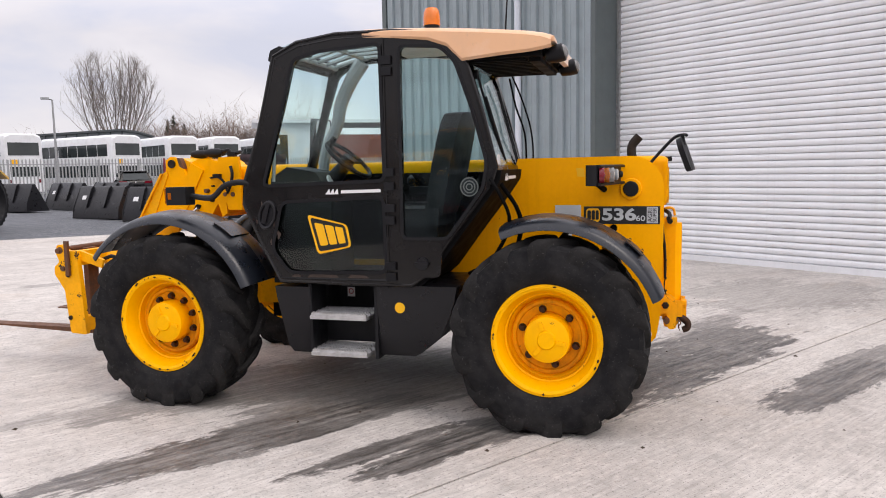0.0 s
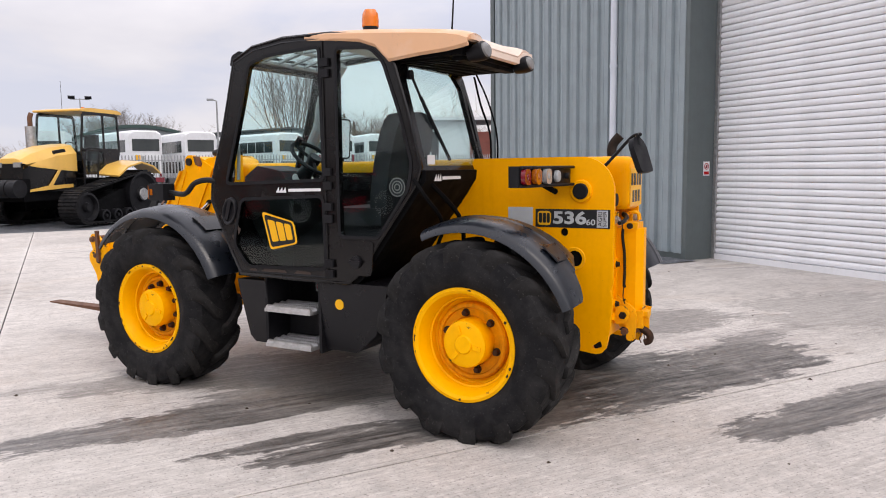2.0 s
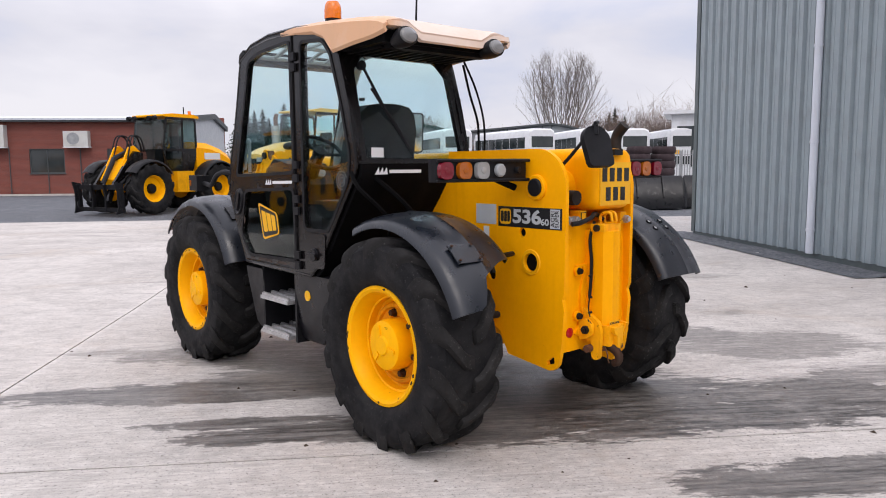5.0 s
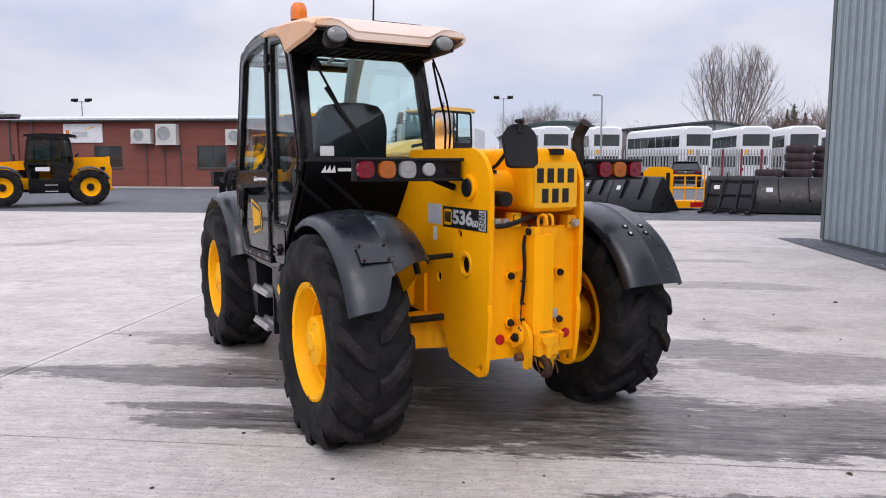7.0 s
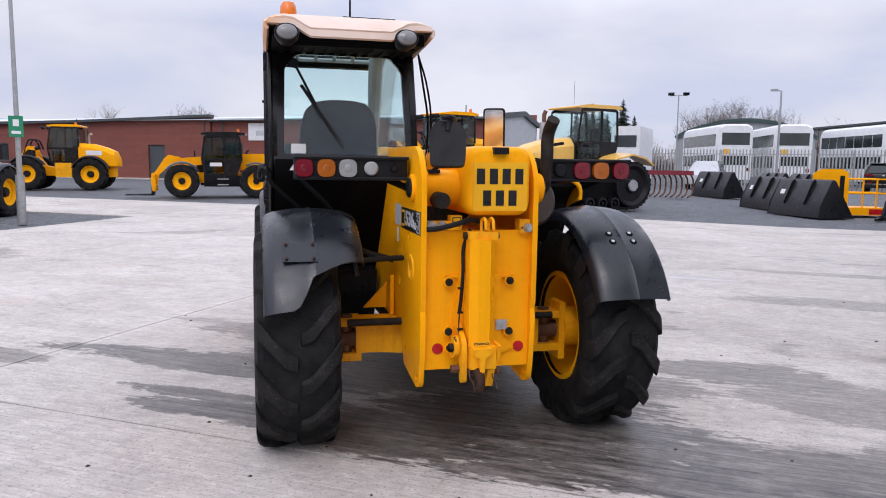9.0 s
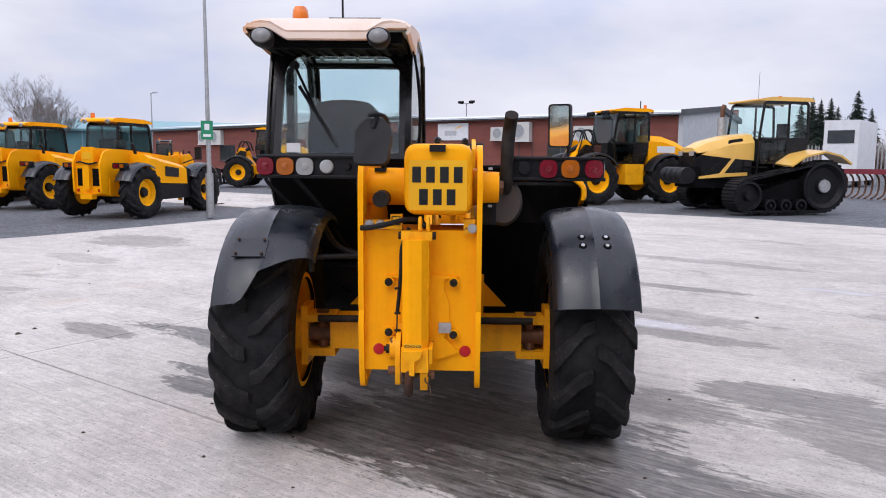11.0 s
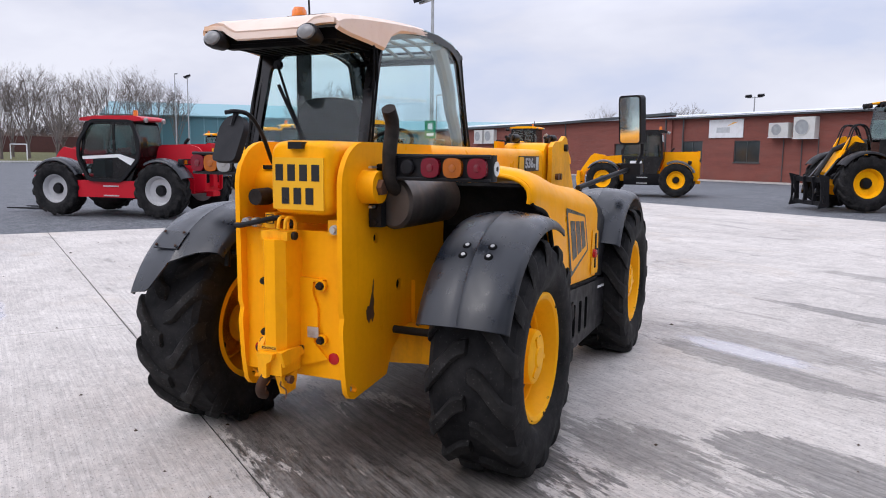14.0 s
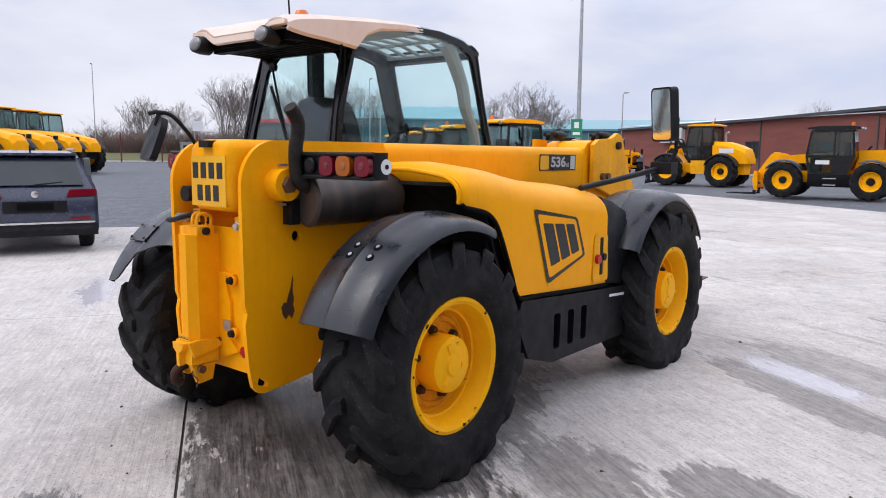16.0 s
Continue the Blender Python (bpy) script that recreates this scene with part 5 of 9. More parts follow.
lamp_bar(0.945, 0.335, -0.30, -0.42, [(0.893, RED_LENS, "sq"), (0.775, AMBER_LENS, "sq"), (0.66, WHITE_LENS, "sq"), (0.535, GREYPLASTIC, "round"), (0.415, BLACK, "small")])
rb_ = lamp_bar(-0.45, -0.985, -0.44, -0.44, [(-0.546, BLACK, "round"), (-0.676, RED_LENS, "sq"), (-0.794, AMBER_LENS, "sq"), (-0.921, RED_LENS, "sq")])
wr = BM()
lathe(wr, [(0.036, -0.985), (0.036, -0.989), (0.0, -0.989)], "y", 20, (-0.37, 0, 1.605))
wrp = part("white_reflector", wr, DECAL_WHITE, rb_)
wr = BM()
cyl(wr, (-0.37, -0.989, 1.605), (-0.37, -0.992, 1.605), 0.012, seg=10)
part("screw", wr, BLACK, wrp)
for pts in ([(-0.30, 0.32, 1.50), (-0.25, 0.45, 1.56), (-0.28, 0.5, 1.6)], [(-0.34, -0.32, 1.60), (-0.36, -0.4, 1.605), (-0.36, -0.5, 1.61)]):
    part("lamp_bracket", tube(BM(), pts, 0.02, 8, 4), CAB_SHELL, tele)

# rear mirror on its arm
ma = BM()
tube(ma, [(-0.50, 0.215, 1.60), (-0.57, 0.19, 1.64), (-0.68, 0.16, 1.76), (-0.77, 0.165, 1.85), (-0.83, 0.20, 1.868), (-0.85, 0.25, 1.862)], 0.011, 8, 5)
tube(ma, [(-0.82, 0.205, 1.866), (-0.835, 0.22, 1.80)], 0.014, 8)
box(ma, -0.56, -0.45, 0.19, 0.25, 1.585, 1.605)
part("mirror_arm", ma, BLACK, tele)
mm = BM()
prism(mm, rounded([(-0.085, -0.12), (0.085, -0.12), (0.095, 0.06), (0.05, 0.115), (-0.05, 0.115), (-0.095, 0.06)], 0.03, 4), "x", -0.018, 0.018)
bevel(mm, 0.012)
rm = part("rear_mirror", mm, BLACK, tele, "black plastic mirror head on a bent arm")
rm.matrix_basis = pose(-0.843, 0.221, 1.735, 0, 20, -12)
mg = BM()
prism(mg, rounded([(-0.075, -0.105), (0.075, -0.105), (0.082, 0.055), (0.045, 0.10), (-0.045, 0.10), (-0.082, 0.055)], 0.03, 4), "x", 0.0185, 0.021)
part("mirror_glass", mg, MIRROR, rm)

# big front mirror beside the bonnet
fa = BM()
tube(fa, [(1.72, -0.88, 1.44), (2.1, -0.95, 1.49), (2.56, -1.11, 1.575)], 0.020, 10)
tube(fa, [(2.58, -1.14, 1.56), (2.62, -1.19, 1.70), (2.62, -1.19, 1.95)], 0.016, 8)
part("mirror_arm", fa, BLACK, tele)
fj = BM()
box(fj, 2.51, 2.64, -1.20, -1.04, 1.53, 1.62)
part("mirror_clamp", bevel(fj, 0.02), BLACK, tele)
fmz = BM()
prism(fmz, rounded([(-0.105, -0.20), (0.105, -0.20), (0.105, 0.20), (-0.105, 0.20)], 0.04, 4), "x", -0.02, 0.05)
bevel(fmz, 0.015)
fm = part("side_mirror", fmz, BLACK, tele, "tall black-framed wing mirror")
fm.matrix_basis = pose(2.57, -1.10, 1.973, 0, -5, -22)
fg = BM()
prism(fg, rounded([(-0.09, -0.185), (0.09, -0.185), (0.09, 0.185), (-0.09, 0.185)], 0.03, 4), "x", -0.024, -0.021)
part("mirror_glass", fg, MIRROR, fm)
# indicator on the cab side
ind = BM()
box(ind, 2.53, 2.69, 1.06, 1.17, 1.45, 1.575)
part("front_indicator", bevel(ind, 0.025), BLACK, tele, "black housing with amber indicator")
ind = BM()
box(ind, 2.668, 2.705, 1.066, 1.164, 1.462, 1.563)
box(ind, 2.648, 2.672, 1.15, 1.1745, 1.49, 1.535)
part("indicator_lens", bevel(ind, 0.012), AMBER_LENS, tele)
ind = BM()
tube(ind, [(2.52, 1.11, 1.51), (2.35, 1.12, 1.50), (2.25, 1.11, 1.58), (2.13, 1.08, 1.60), (2.05, 1.02, 1.56)], 0.02, 8, 5)
part("indicator_arm", ind, BLACK, tele)

# ---- the cab ----
CY0, CY1 = 0.125, 1.06
OUT = [(1.86, 2.43), (1.93, 2.17), (1.997, 1.94), (2.117, 1.61), (2.135, 1.45), (1.993, 1.15), (1.871, 0.925), (1.40, 0.915), (0.90, 0.915), (0.80, 0.99), (0.651, 1.19), (0.356, 1.573), (0.322, 1.67), (0.406, 2.01), (0.50, 2.30), (0.57, 2.44), (0.68, 2.505), (1.0, 2.54), (1.4, 2.545), (1.68, 2.51)]
DOOR = [(1.062, 0.945), (1.855, 0.945), (1.975, 1.16), (2.112, 1.45), (2.095, 1.605), (1.975, 1.935), (1.905, 2.17), (1.84, 2.415), (1.66, 2.485), (1.4, 2.515), (1.062, 2.512)]
DGLASS = rounded([(1.965, 1.575), (1.79, 2.103), (1.705, 2.395), (1.53, 2.438), (1.085, 2.462), (1.075, 1.60)], 0.04, 4)
LGLASS = rounded([(1.83, 1.46), (1.085, 1.488), (1.075, 1.0), (1.79, 0.985), (1.915, 1.14)], 0.05, 4)
QWIN = rounded([(0.95, 2.44), (0.68, 2.42), (0.585, 2.33), (0.471, 2.015), (0.385, 1.70), (0.41, 1.545), (0.65, 1.225), (0.955, 1.225)], 0.04, 4)
side = BM()
plate(side, OUT, [DOOR, QWIN], "y", CY1 - 0.045, CY1 + 0.004)
part("cab_side_frame", side, BLACK_PAINT, tele, "glossy black cab frame")
rim_ = BM()
tube(rim_, [(x, CY1 - 0.008, z) for x, z in OUT + OUT[:1]], 0.016, 8)
part("cab_edge_trim", rim_, BLACK_PAINT, tele, "rounded glossy cab edge")
door = BM()
plate(door, DOOR, [DGLASS, LGLASS], "y", CY1 - 0.03, CY1 + 0.012)
door = part("cab_door", door, BLACK_PAINT, tele, "black glazed cab door with worn lower edge")
part("upper_window", prism(BM(), inset(DGLASS, -0.008), "y", CY1 - 0.008, CY1 - 0.002), GLASS, door, "tinted door window")
part("lower_window", prism(BM(), inset(LGLASS, -0.008), "y", CY1 - 0.008, CY1 - 0.002), GLASS_DIM, door, "lower door window tinted to show a dark interior")
for loop in (DGLASS, LGLASS):
    sb = BM()
    plate(sb, inset(loop, -0.014), [inset(loop, 0.008)], "y", CY1 + 0.0125, CY1 + 0.018)
    part("window_seal", sb, BLACK, door)
lip_ = BM()
tube(lip_, [(x, CY1 + 0.008, z) for x, z in DOOR + DOOR[:1]], 0.0085, 6)
part("door_edge", lip_, BLACK_PAINT, door)
wear = BM()
for x0, x1 in ((1.20, 1.36), (1.42, 1.66), (1.70, 1.78)):
    prism(wear, rounded([(x0, 0.955), (x1, 0.953), (x1 - 0.03, 0.978), (x0 + 0.02, 0.972)], 0.01, 2), "y", CY1 + 0.0122, CY1 + 0.0135)
for cx_, cz_, w_, h_ in ((1.865, 1.24, 0.018, 0.035), (1.985, 1.44, 0.014, 0.03), (1.90, 1.31, 0.010, 0.02), (2.03, 1.33, 0.007, 0.02), (1.35, 1.53, 0.016, 0.02), (1.925, 1.19, 0.008, 0.028)):
    prism(wear, [(cx_ + w_ * math.cos(a) * (0.7 + 0.3 * math.sin(3 * a + cx_ * 40)), cz_ + h_ * math.sin(a) * (0.75 + 0.25 * math.cos(5 * a + cz_ * 30))) for a in [2 * math.pi * k / 14 for k in range(14)]], "y", CY1 + 0.0122, CY1 + 0.0132)
part("worn_paint", wear, SCUFF, door, "scraped brown lower edge and scuffs")
hb = BM()
lathe(hb, [(0.084, CY1 + 0.012), (0.081, CY1 + 0.026), (0.074, CY1 + 0.030), (0.064, CY1 + 0.026), (0.056, CY1 + 0.013), (0.0, CY1 + 0.0125)], "y", 24, (0, 0, 0))
for v in hb.verts:
    v.co.x *= 0.8
    v.co.z *= 1.25
hb.transform(pose(1.945, 0, 1.375, 0, -18, 0))
part("handle_recess", hb, SATIN_BLACK, door, "oval black door handle surround")
hh = BM()
box(hh, -0.016, 0.016, CY1 + 0.012, CY1 + 0.028, -0.07, 0.07, pose(1.955, 0, 1.385, 0, -18, 0))
part("handle", bevel(hh, 0.006), SATIN_BLACK, door)
for z in (2.36, 2.29, 1.65, 1.56, 1.42, 1.34, 1.04, 0.97):
    part("hinge", bbox(1.005, 1.072, CY1 + 0.010, CY1 + 0.026, z - 0.026, z + 0.026, 0.007), BLACK, tele, "black door hinge")
part("quarter_window", prism(BM(), inset(QWIN, -0.008), "y", CY1 - 0.012, CY1 - 0.006), GLASS, tele, "tinted rear quarter window")
sb = BM()
plate(sb, inset(QWIN, -0.014), [inset(QWIN, 0.006)], "y", CY1 + 0.0045, CY1 + 0.010)
part("window_seal", sb, BLACK, tele)
bb = BM()
prism(bb, rounded([(0.70, 0.97), (0.93, 0.97), (0.93, 1.20), (0.68, 1.20)], 0.03, 2), "y", CY1 + 0.0045, CY1 + 0.012)
part("lower_quarter_panel", bb, BLACK_PAINT, tele)
cl = BM()
cyl(cl, (0.82, CY1 + 0.012, 1.06), (0.82, CY1 + 0.03, 1.06), 0.042)
box(cl, 0.775, 0.865, CY1 + 0.028, CY1 + 0.042, 1.05, 1.07)
part("fuel_cap", bevel(cl, 0.005), SATIN_BLACK, tele, "black round filler cap")
sp = BM()
lathe(sp, [(0.06, CY1 - 0.02), (0.06, CY1 - 0.012), (0.04, CY1 - 0.01), (0.0, CY1 - 0.018)], "y", 20, (0.50, 0, 1.55))
part("speaker", sp, SEATCLOTH, tele, "round grey speaker behind the glass")
sp = BM()
for r in (0.058, 0.038, 0.020):
    lathe(sp, [(r, CY1 - 0.013), (r + 0.003, CY1 - 0.008), (r - 0.005, CY1 - 0.008)], "y", 24, (0.50, 0, 1.55), cap=False)
part("speaker_rings", sp, SPEAKER_GREY, tele)

# far side of the cab
RWIN = rounded([(2.04, 1.64), (1.90, 2.10), (1.79, 2.40), (1.62, 2.475), (1.13, 2.505), (0.66, 2.47), (0.545, 2.36), (0.43, 1.95), (0.385, 1.64)], 0.05, 4)
rs = BM()
plate(rs, [(p[0], max(p[1], 1.30)) for p in OUT if p[1] > 1.28] , [RWIN], "y", CY0, CY0 + 0.04)
part("cab_side_frame", rs, BLACK_PAINT, tele, "black cab frame on the boom side")
part("side_window", prism(BM(), inset(RWIN, -0.01), "y", CY0 + 0.012, CY0 + 0.018), GLASS, tele, "large tinted side window")
# rear wall: window above, moulded panel below
rw = BM()
A, B = Vector((0.322, 1.67)), Vector((0.50, 2.32))
RW_OUT = [(CY0 + 0.02, -0.03), (CY1 - 0.02, -0.03), (CY1 - 0.02, 1.18), (CY0 + 0.02, 1.18)]
RW_IN = rounded([(CY0 + 0.075, 0.02), (CY1 - 0.085, 0.02), (CY1 - 0.10, 0.86), (CY1 - 0.18, 1.0), (CY0 + 0.16, 1.0), (CY0 + 0.085, 0.86)], 0.03, 3)
plate(rw, RW_OUT, [RW_IN], "x", 0.0, 0.035)
L_ = (B - A).length
SKEW = Matrix(((1, 0, (B - A).x / L_, A.x), (0, 1, 0, 0), (0, 0, (B - A).y / L_, A.y), (0, 0, 0, 1))) @ Matrix.Diagonal((1, 1, L_, 1))
rw.transform(SKEW)
part("rear_window_frame", rw, BLACK_PAINT, tele)
rg = prism(BM(), inset(RW_IN, -0.006), "x", 0.012, 0.018)
rg.transform(SKEW)
part("rear_window", rg, GLASS, tele, "tinted rear window with wiper")
lp = BM()
loft(lp, [[(x, y, z) for y in (CY0 + 0.03, 0.5, CY1 - 0.03)] for x, z in ((0.325, 1.655), (0.33, 1.60), (0.40, 1.50), (0.62, 1.22), (0.80, 0.98), (0.90, 0.90))], closed=False)
part("rear_lower_panel", thicken(lp, 0.03), CAB_SHELL, tele, "black moulded lower rear cab panel")
lower = BM()
prism(lower, [(0.345, 1.64), (0.38, 1.54), (0.66, 1.17), (0.9, 0.93), (1.9, 0.93), (2.0, 1.15), (2.14, 1.45), (2.12, 1.60), (0.4, 1.64)], "y", CY0 + 0.002, CY0 + 0.03)
part("inner_side_wall", lower, CAB_SHELL, tele)
part("cab_floor", bbox(0.85, 1.95, CY0 + 0.03, CY1 - 0.05, 0.90, 0.94, 0.01), CAB_SHELL, tele)
part("cab_front_lower", loft(BM(), [[(x - 0.03, CY0 + 0.03, zz), (x - 0.03, CY1 - 0.05, zz), (x, CY1 - 0.05, zz), (x, CY0 + 0.03, zz)] for x, zz in ((1.87, 0.93), (1.99, 1.15), (2.125, 1.45))]), CAB_SHELL, tele)
wsf = BM()
for y in (CY0 + 0.02, CY1 - 0.03):
    tube(wsf, [(2.12, y, 1.46), (2.10, y, 1.62), (1.985, y, 1.94), (1.915, y, 2.17), (1.85, y, 2.42)], 0.028, 8, 4)
tube(wsf, [(1.85, CY0, 2.43), (1.86, CY1 - 0.02, 2.43)], 0.03, 8)
part("windscreen_pillars", wsf, BLACK_PAINT, tele)
ws = BM()
loft(ws, [[(x, y, z) for y in (CY0 + 0.03, 0.6, CY1 - 0.04)] for x, z in ((2.125, 1.46), (2.105, 1.62), (1.99, 1.94), (1.92, 2.17), (1.86, 2.42))], closed=False)
part("windscreen", thicken(ws, 0.005), GLASS, tele, "tinted curved windscreen")

# roof
rf = BM()
RX = [(-0.03, 2.438, 2.39), (0.03, 2.458, 2.38), (0.12, 2.475, 2.37), (0.30, 2.496, 2.36), (0.525, 2.517, 2.34), (0.62, 2.525, 2.435), (0.75, 2.535, 2.48), (1.0, 2.548, 2.51), (1.20, 2.554, 2.525)]
secs = []
for i, (x, zt, zb) in enumerate(RX):
    row = []
    for k in range(21):
        u = k / 20
        y = CY0 - 0.005 + (CY1 + 0.012 - CY0 + 0.005) * u
        edge = min(u, 1 - u)
        z = zt - 0.030 * max(0, 1 - edge / 0.10) ** 2
        if x < 0.04:
            # the visor dips between the two lamp pods
            dip = max(0.0, min(1.0, (0.36 - abs(u - 0.5)) / 0.10))
            z -= (0.055 if x < 0 else 0.028) * dip
        row.append((x, y, z))
    y0, y1 = row[0][1], row[-1][1]
    row = [(x, y0 + 0.012, zb), (x, y0, zb + 0.01), *row, (x, y1, zb + 0.01), (x, y1 - 0.012, zb)]
    secs.append(row)
loft(rf, secs, closed=False)
part("roof", thicken(rf, 0.02), ROOF_TAN, tele, "sun-faded tan moulded cab roof")
vz = BM()
vrow = []
for k in range(21):
    u = k / 20
    dip = max(0.0, min(1.0, (0.36 - abs(u - 0.5)) / 0.10))
    vrow.append((CY0 + (CY1 + 0.006 - CY0) * u, 2.440 - 0.052 * dip, 2.412 - 0.062 * dip ))
loft(vz, [[(-0.045, y, a), (-0.05, y, b), (-0.02, y, b - 0.006), (0.0, y, a - 0.01)] for y, a, b in vrow])
part("visor_lip", vz, ROOF_TAN, tele)
un = BM()
box(un, 0.03, 0.56, CY0 + 0.03, CY1 - 0.02, 2.335, 2.40)
box(un, 0.05, 0.12, CY0 + 0.10, CY1 - 0.08, 2.31, 2.36)
part("roof_underside", bevel(un, 0.008), CAB_SHELL, tele, "ribbed black roof underside")
for i in range(12):
    y = CY0 + 0.08 + i * (CY1 - CY0 - 0.16) / 11
    part("underside_rib", bbox(0.14, 0.54, y - 0.014, y + 0.014, 2.322, 2.334, 0.003), CAB_SHELL, tele)
hl = BM()
box(hl, 0.56, 1.20, CY0 + 0.05, CY1 - 0.06, 2.50, 2.53)
part("headliner", hl, GREYPLASTIC, tele)
fr_ = BM()
loft(fr_, [[(x, y, z) for y in (CY0 + 0.01, 0.35, 0.6, 0.85, CY1 - 0.01)] for x, z in ((1.19, 2.556), (1.4, 2.552), (1.66, 2.53), (1.80, 2.49), (1.86, 2.46))], closed=False)
part("roof_window", thicken(fr_, 0.006), GLASS, tele, "tinted front roof glass")
rbm = BM()
for i in range(6):
    y = CY0 + 0.10 + i * (CY1 - CY0 - 0.2) / 5
    tube(rbm, [(1.2, y, 2.53), (1.55, y, 2.515), (1.8, y, 2.455)], 0.014, 6)
for x, z in ((1.2, 2.53), (1.55, 2.515), (1.8, 2.455)):
    tube(rbm, [(x, CY0 + 0.03, z), (x, CY1 - 0.04, z)], 0.018, 6)
part("roof_guard", rbm, GREYPLASTIC, tele, "grey roof guard bars")
vs = BM()
prism(vs, rounded([(1.80, 2.50), (1.88, 2.47), (1.90, 2.40), (1.86, 2.395), (1.80, 2.44)], 0.015, 2), "y", CY0 + 0.02, CY1 - 0.0)
part("front_visor", vs, BLACK, tele)
for y in (0.965, 0.283):
    lm = BM()
    lathe(lm, [(0.0, 0.10), (0.05, 0.08), (0.068, 0.02), (0.070, -0.025), (0.064, -0.034), (0.058, -0.028), (0.0, -0.02)], "x", 24, (0, 0, 0))
    for v in lm.verts:
        v.co.z *= 0.78
    lamp = part("work_lamp", lm, BLACK, tele, "round black rear work lamp")
    lamp.matrix_basis = pose(-0.065, y, 2.352, 0, 14, 0)
    lg = BM()
    lathe(lg, [(0.060, -0.027), (0.054, -0.042), (0.034, -0.053), (0.0, -0.057)], "x", 24, (0, 0, 0))
    for v in lg.verts:
        v.co.z *= 0.78
    part("lens", lg, WORK_LENS, lamp)
bc = BM()
cyl(bc, (0.77, 0.92, 2.54), (0.77, 0.92, 2.58), 0.052, 0.05, 20)
beacon = part("beacon_base", bc, BLACK, tele)
bc = BM()
lathe(bc, [(0.055, 2.58), (0.055, 2.63), (0.051, 2.665), (0.038, 2.688), (0.0, 2.694)], "z", 20, (0.77, 0.92, 0))
part("beacon_lens", bc, BEACON, beacon, "orange flashing beacon")
an = BM()
tube(an, [(0.36, 0.56, 2.50), (0.32, 0.56, 3.1)], [0.007, 0.004], 6)
part("antenna", an, BLACK, tele, "thin black radio aerial")
sp_ = BM()
box(sp_, 0.20, 0.50, 0.30, 0.62, 2.49, 2.515)
part("roof_hatch", bevel(sp_, 0.008), BLACK, tele)

# interior
DASH = plastic("dash_plastic", (0.014, 0.015, 0.017), 0.6, 0.3)
seat = BM()
box(seat, 0.78, 1.22, 0.37, 0.83, 1.28, 1.40)
bevel(seat, 0.04, 3)
part("seat_cushion", seat, SEATCLOTH, tele, "dark grey fabric seat")
sb_ = BM()
loft(sb_, [[(x + 0.05 * abs(u) ** 2, 0.60 + u * w, z) for u in (-1, -0.6, 0, 0.6, 1)] + [(x - 0.11 + 0.03 * abs(u), 0.60 + u * w, z) for u in (1, 0.6, 0, -0.6, -1)] for x, w, z in ((0.84, 0.20, 1.36), (0.80, 0.25, 1.50), (0.76, 0.26, 1.70), (0.72, 0.25, 1.88), (0.70, 0.22, 1.98), (0.69, 0.17, 2.03), (0.685, 0.08, 2.045))])
part("seat_back", sb_, SEATCLOTH, tele, "tall dark fabric backrest")
sbase = BM()
box(sbase, 0.80, 1.18, 0.40, 0.80, 0.94, 1.28)
part("seat_base", bevel(sbase, 0.02), BLACK, tele)
ar = BM()
box(ar, 0.80, 1.15, 0.28, 0.36, 1.48, 1.54)
box(ar, 0.85, 1.25, CY0 + 0.04, 0.33, 0.94, 1.42)
bevel(ar, 0.02)
tube(ar, [(1.15, 0.24, 1.42), (1.17, 0.25, 1.56)], 0.014, 8)
lathe(ar, [(0.0, 1.54), (0.03, 1.56), (0.028, 1.60), (0.0, 1.63)], "z", 12, (1.17, 0.25, 0))
part("side_console", ar, BLACK, tele)
ds = BM()
loft(ds, [[(x, y, z) for y, z in ((0.40, z0), (0.80, z0), (0.77, z1), (0.43, z1))] for x, z0, z1 in ((1.60, 0.94, 1.50), (1.72, 0.94, 1.66), (1.95, 1.20, 1.70), (2.08, 1.45, 1.62))])
part("dashboard", bevel(ds, 0.02), DASH, tele, "dark grey moulded dashboard with dials")
dl = BM()
for y in (0.53, 0.67):
    lathe(dl, [(0.045, 0.0), (0.045, 0.012), (0.0, 0.008)], "x", 18, (0, y, 0))
dl.transform(pose(1.64, 0, 1.60, 0, 30, 0))
part("dials", dl, DECAL_WHITE, tele)
st = BM()
tube(st, [(1.80, 0.60, 1.42), (1.68, 0.60, 1.58), (1.55, 0.60, 1.72)], [0.085, 0.045], 12)
swc = pose(1.53, 0.60, 1.745, 0, -40, 0)
pts = [swc @ Vector((0.19 * math.cos(2 * math.pi * i / 28), 0.19 * math.sin(2 * math.pi * i / 28), 0)) for i in range(29)]
tube(st, pts, 0.016, 8)
for a in (20, 140, 260):
    tube(st, [swc @ Vector((0, 0, -0.02)), swc @ Vector((0.18 * math.cos(radians(a)), 0.18 * math.sin(radians(a)), 0))], 0.012, 6)
cyl(st, swc @ Vector((0, 0, -0.03)), swc @ Vector((0, 0, 0.02)), 0.05)
cyl(st, swc @ Vector((0.16, 0.06, 0.0)), swc @ Vector((0.16, 0.06, 0.07)), 0.024)
part("steering_wheel", st, BLACK, tele, "black steering wheel with spinner knob")
gp = BM()
tube(gp, [(1.56, 0.205, 2.49), (1.66, 0.20, 2.36), (1.76, 0.195, 2.18), (1.80, 0.19, 2.02), (1.90, 0.185, 1.84), (1.95, 0.18, 1.62)], [0.060, 0.042], 10, 5)
tube(gp, [(1.98, 1.0, 1.62), (1.99, 0.98, 1.78), (1.93, 0.98, 1.84), (1.94, 0.98, 1.60)], 0.013, 8, 4)
part("grab_handles", gp, GREYPLASTIC, tele)
wp = BM()
tube(wp, [(0.475, 0.90, 2.26), (0.42, 0.76, 1.98), (0.37, 0.60, 1.74)], 0.009, 6)
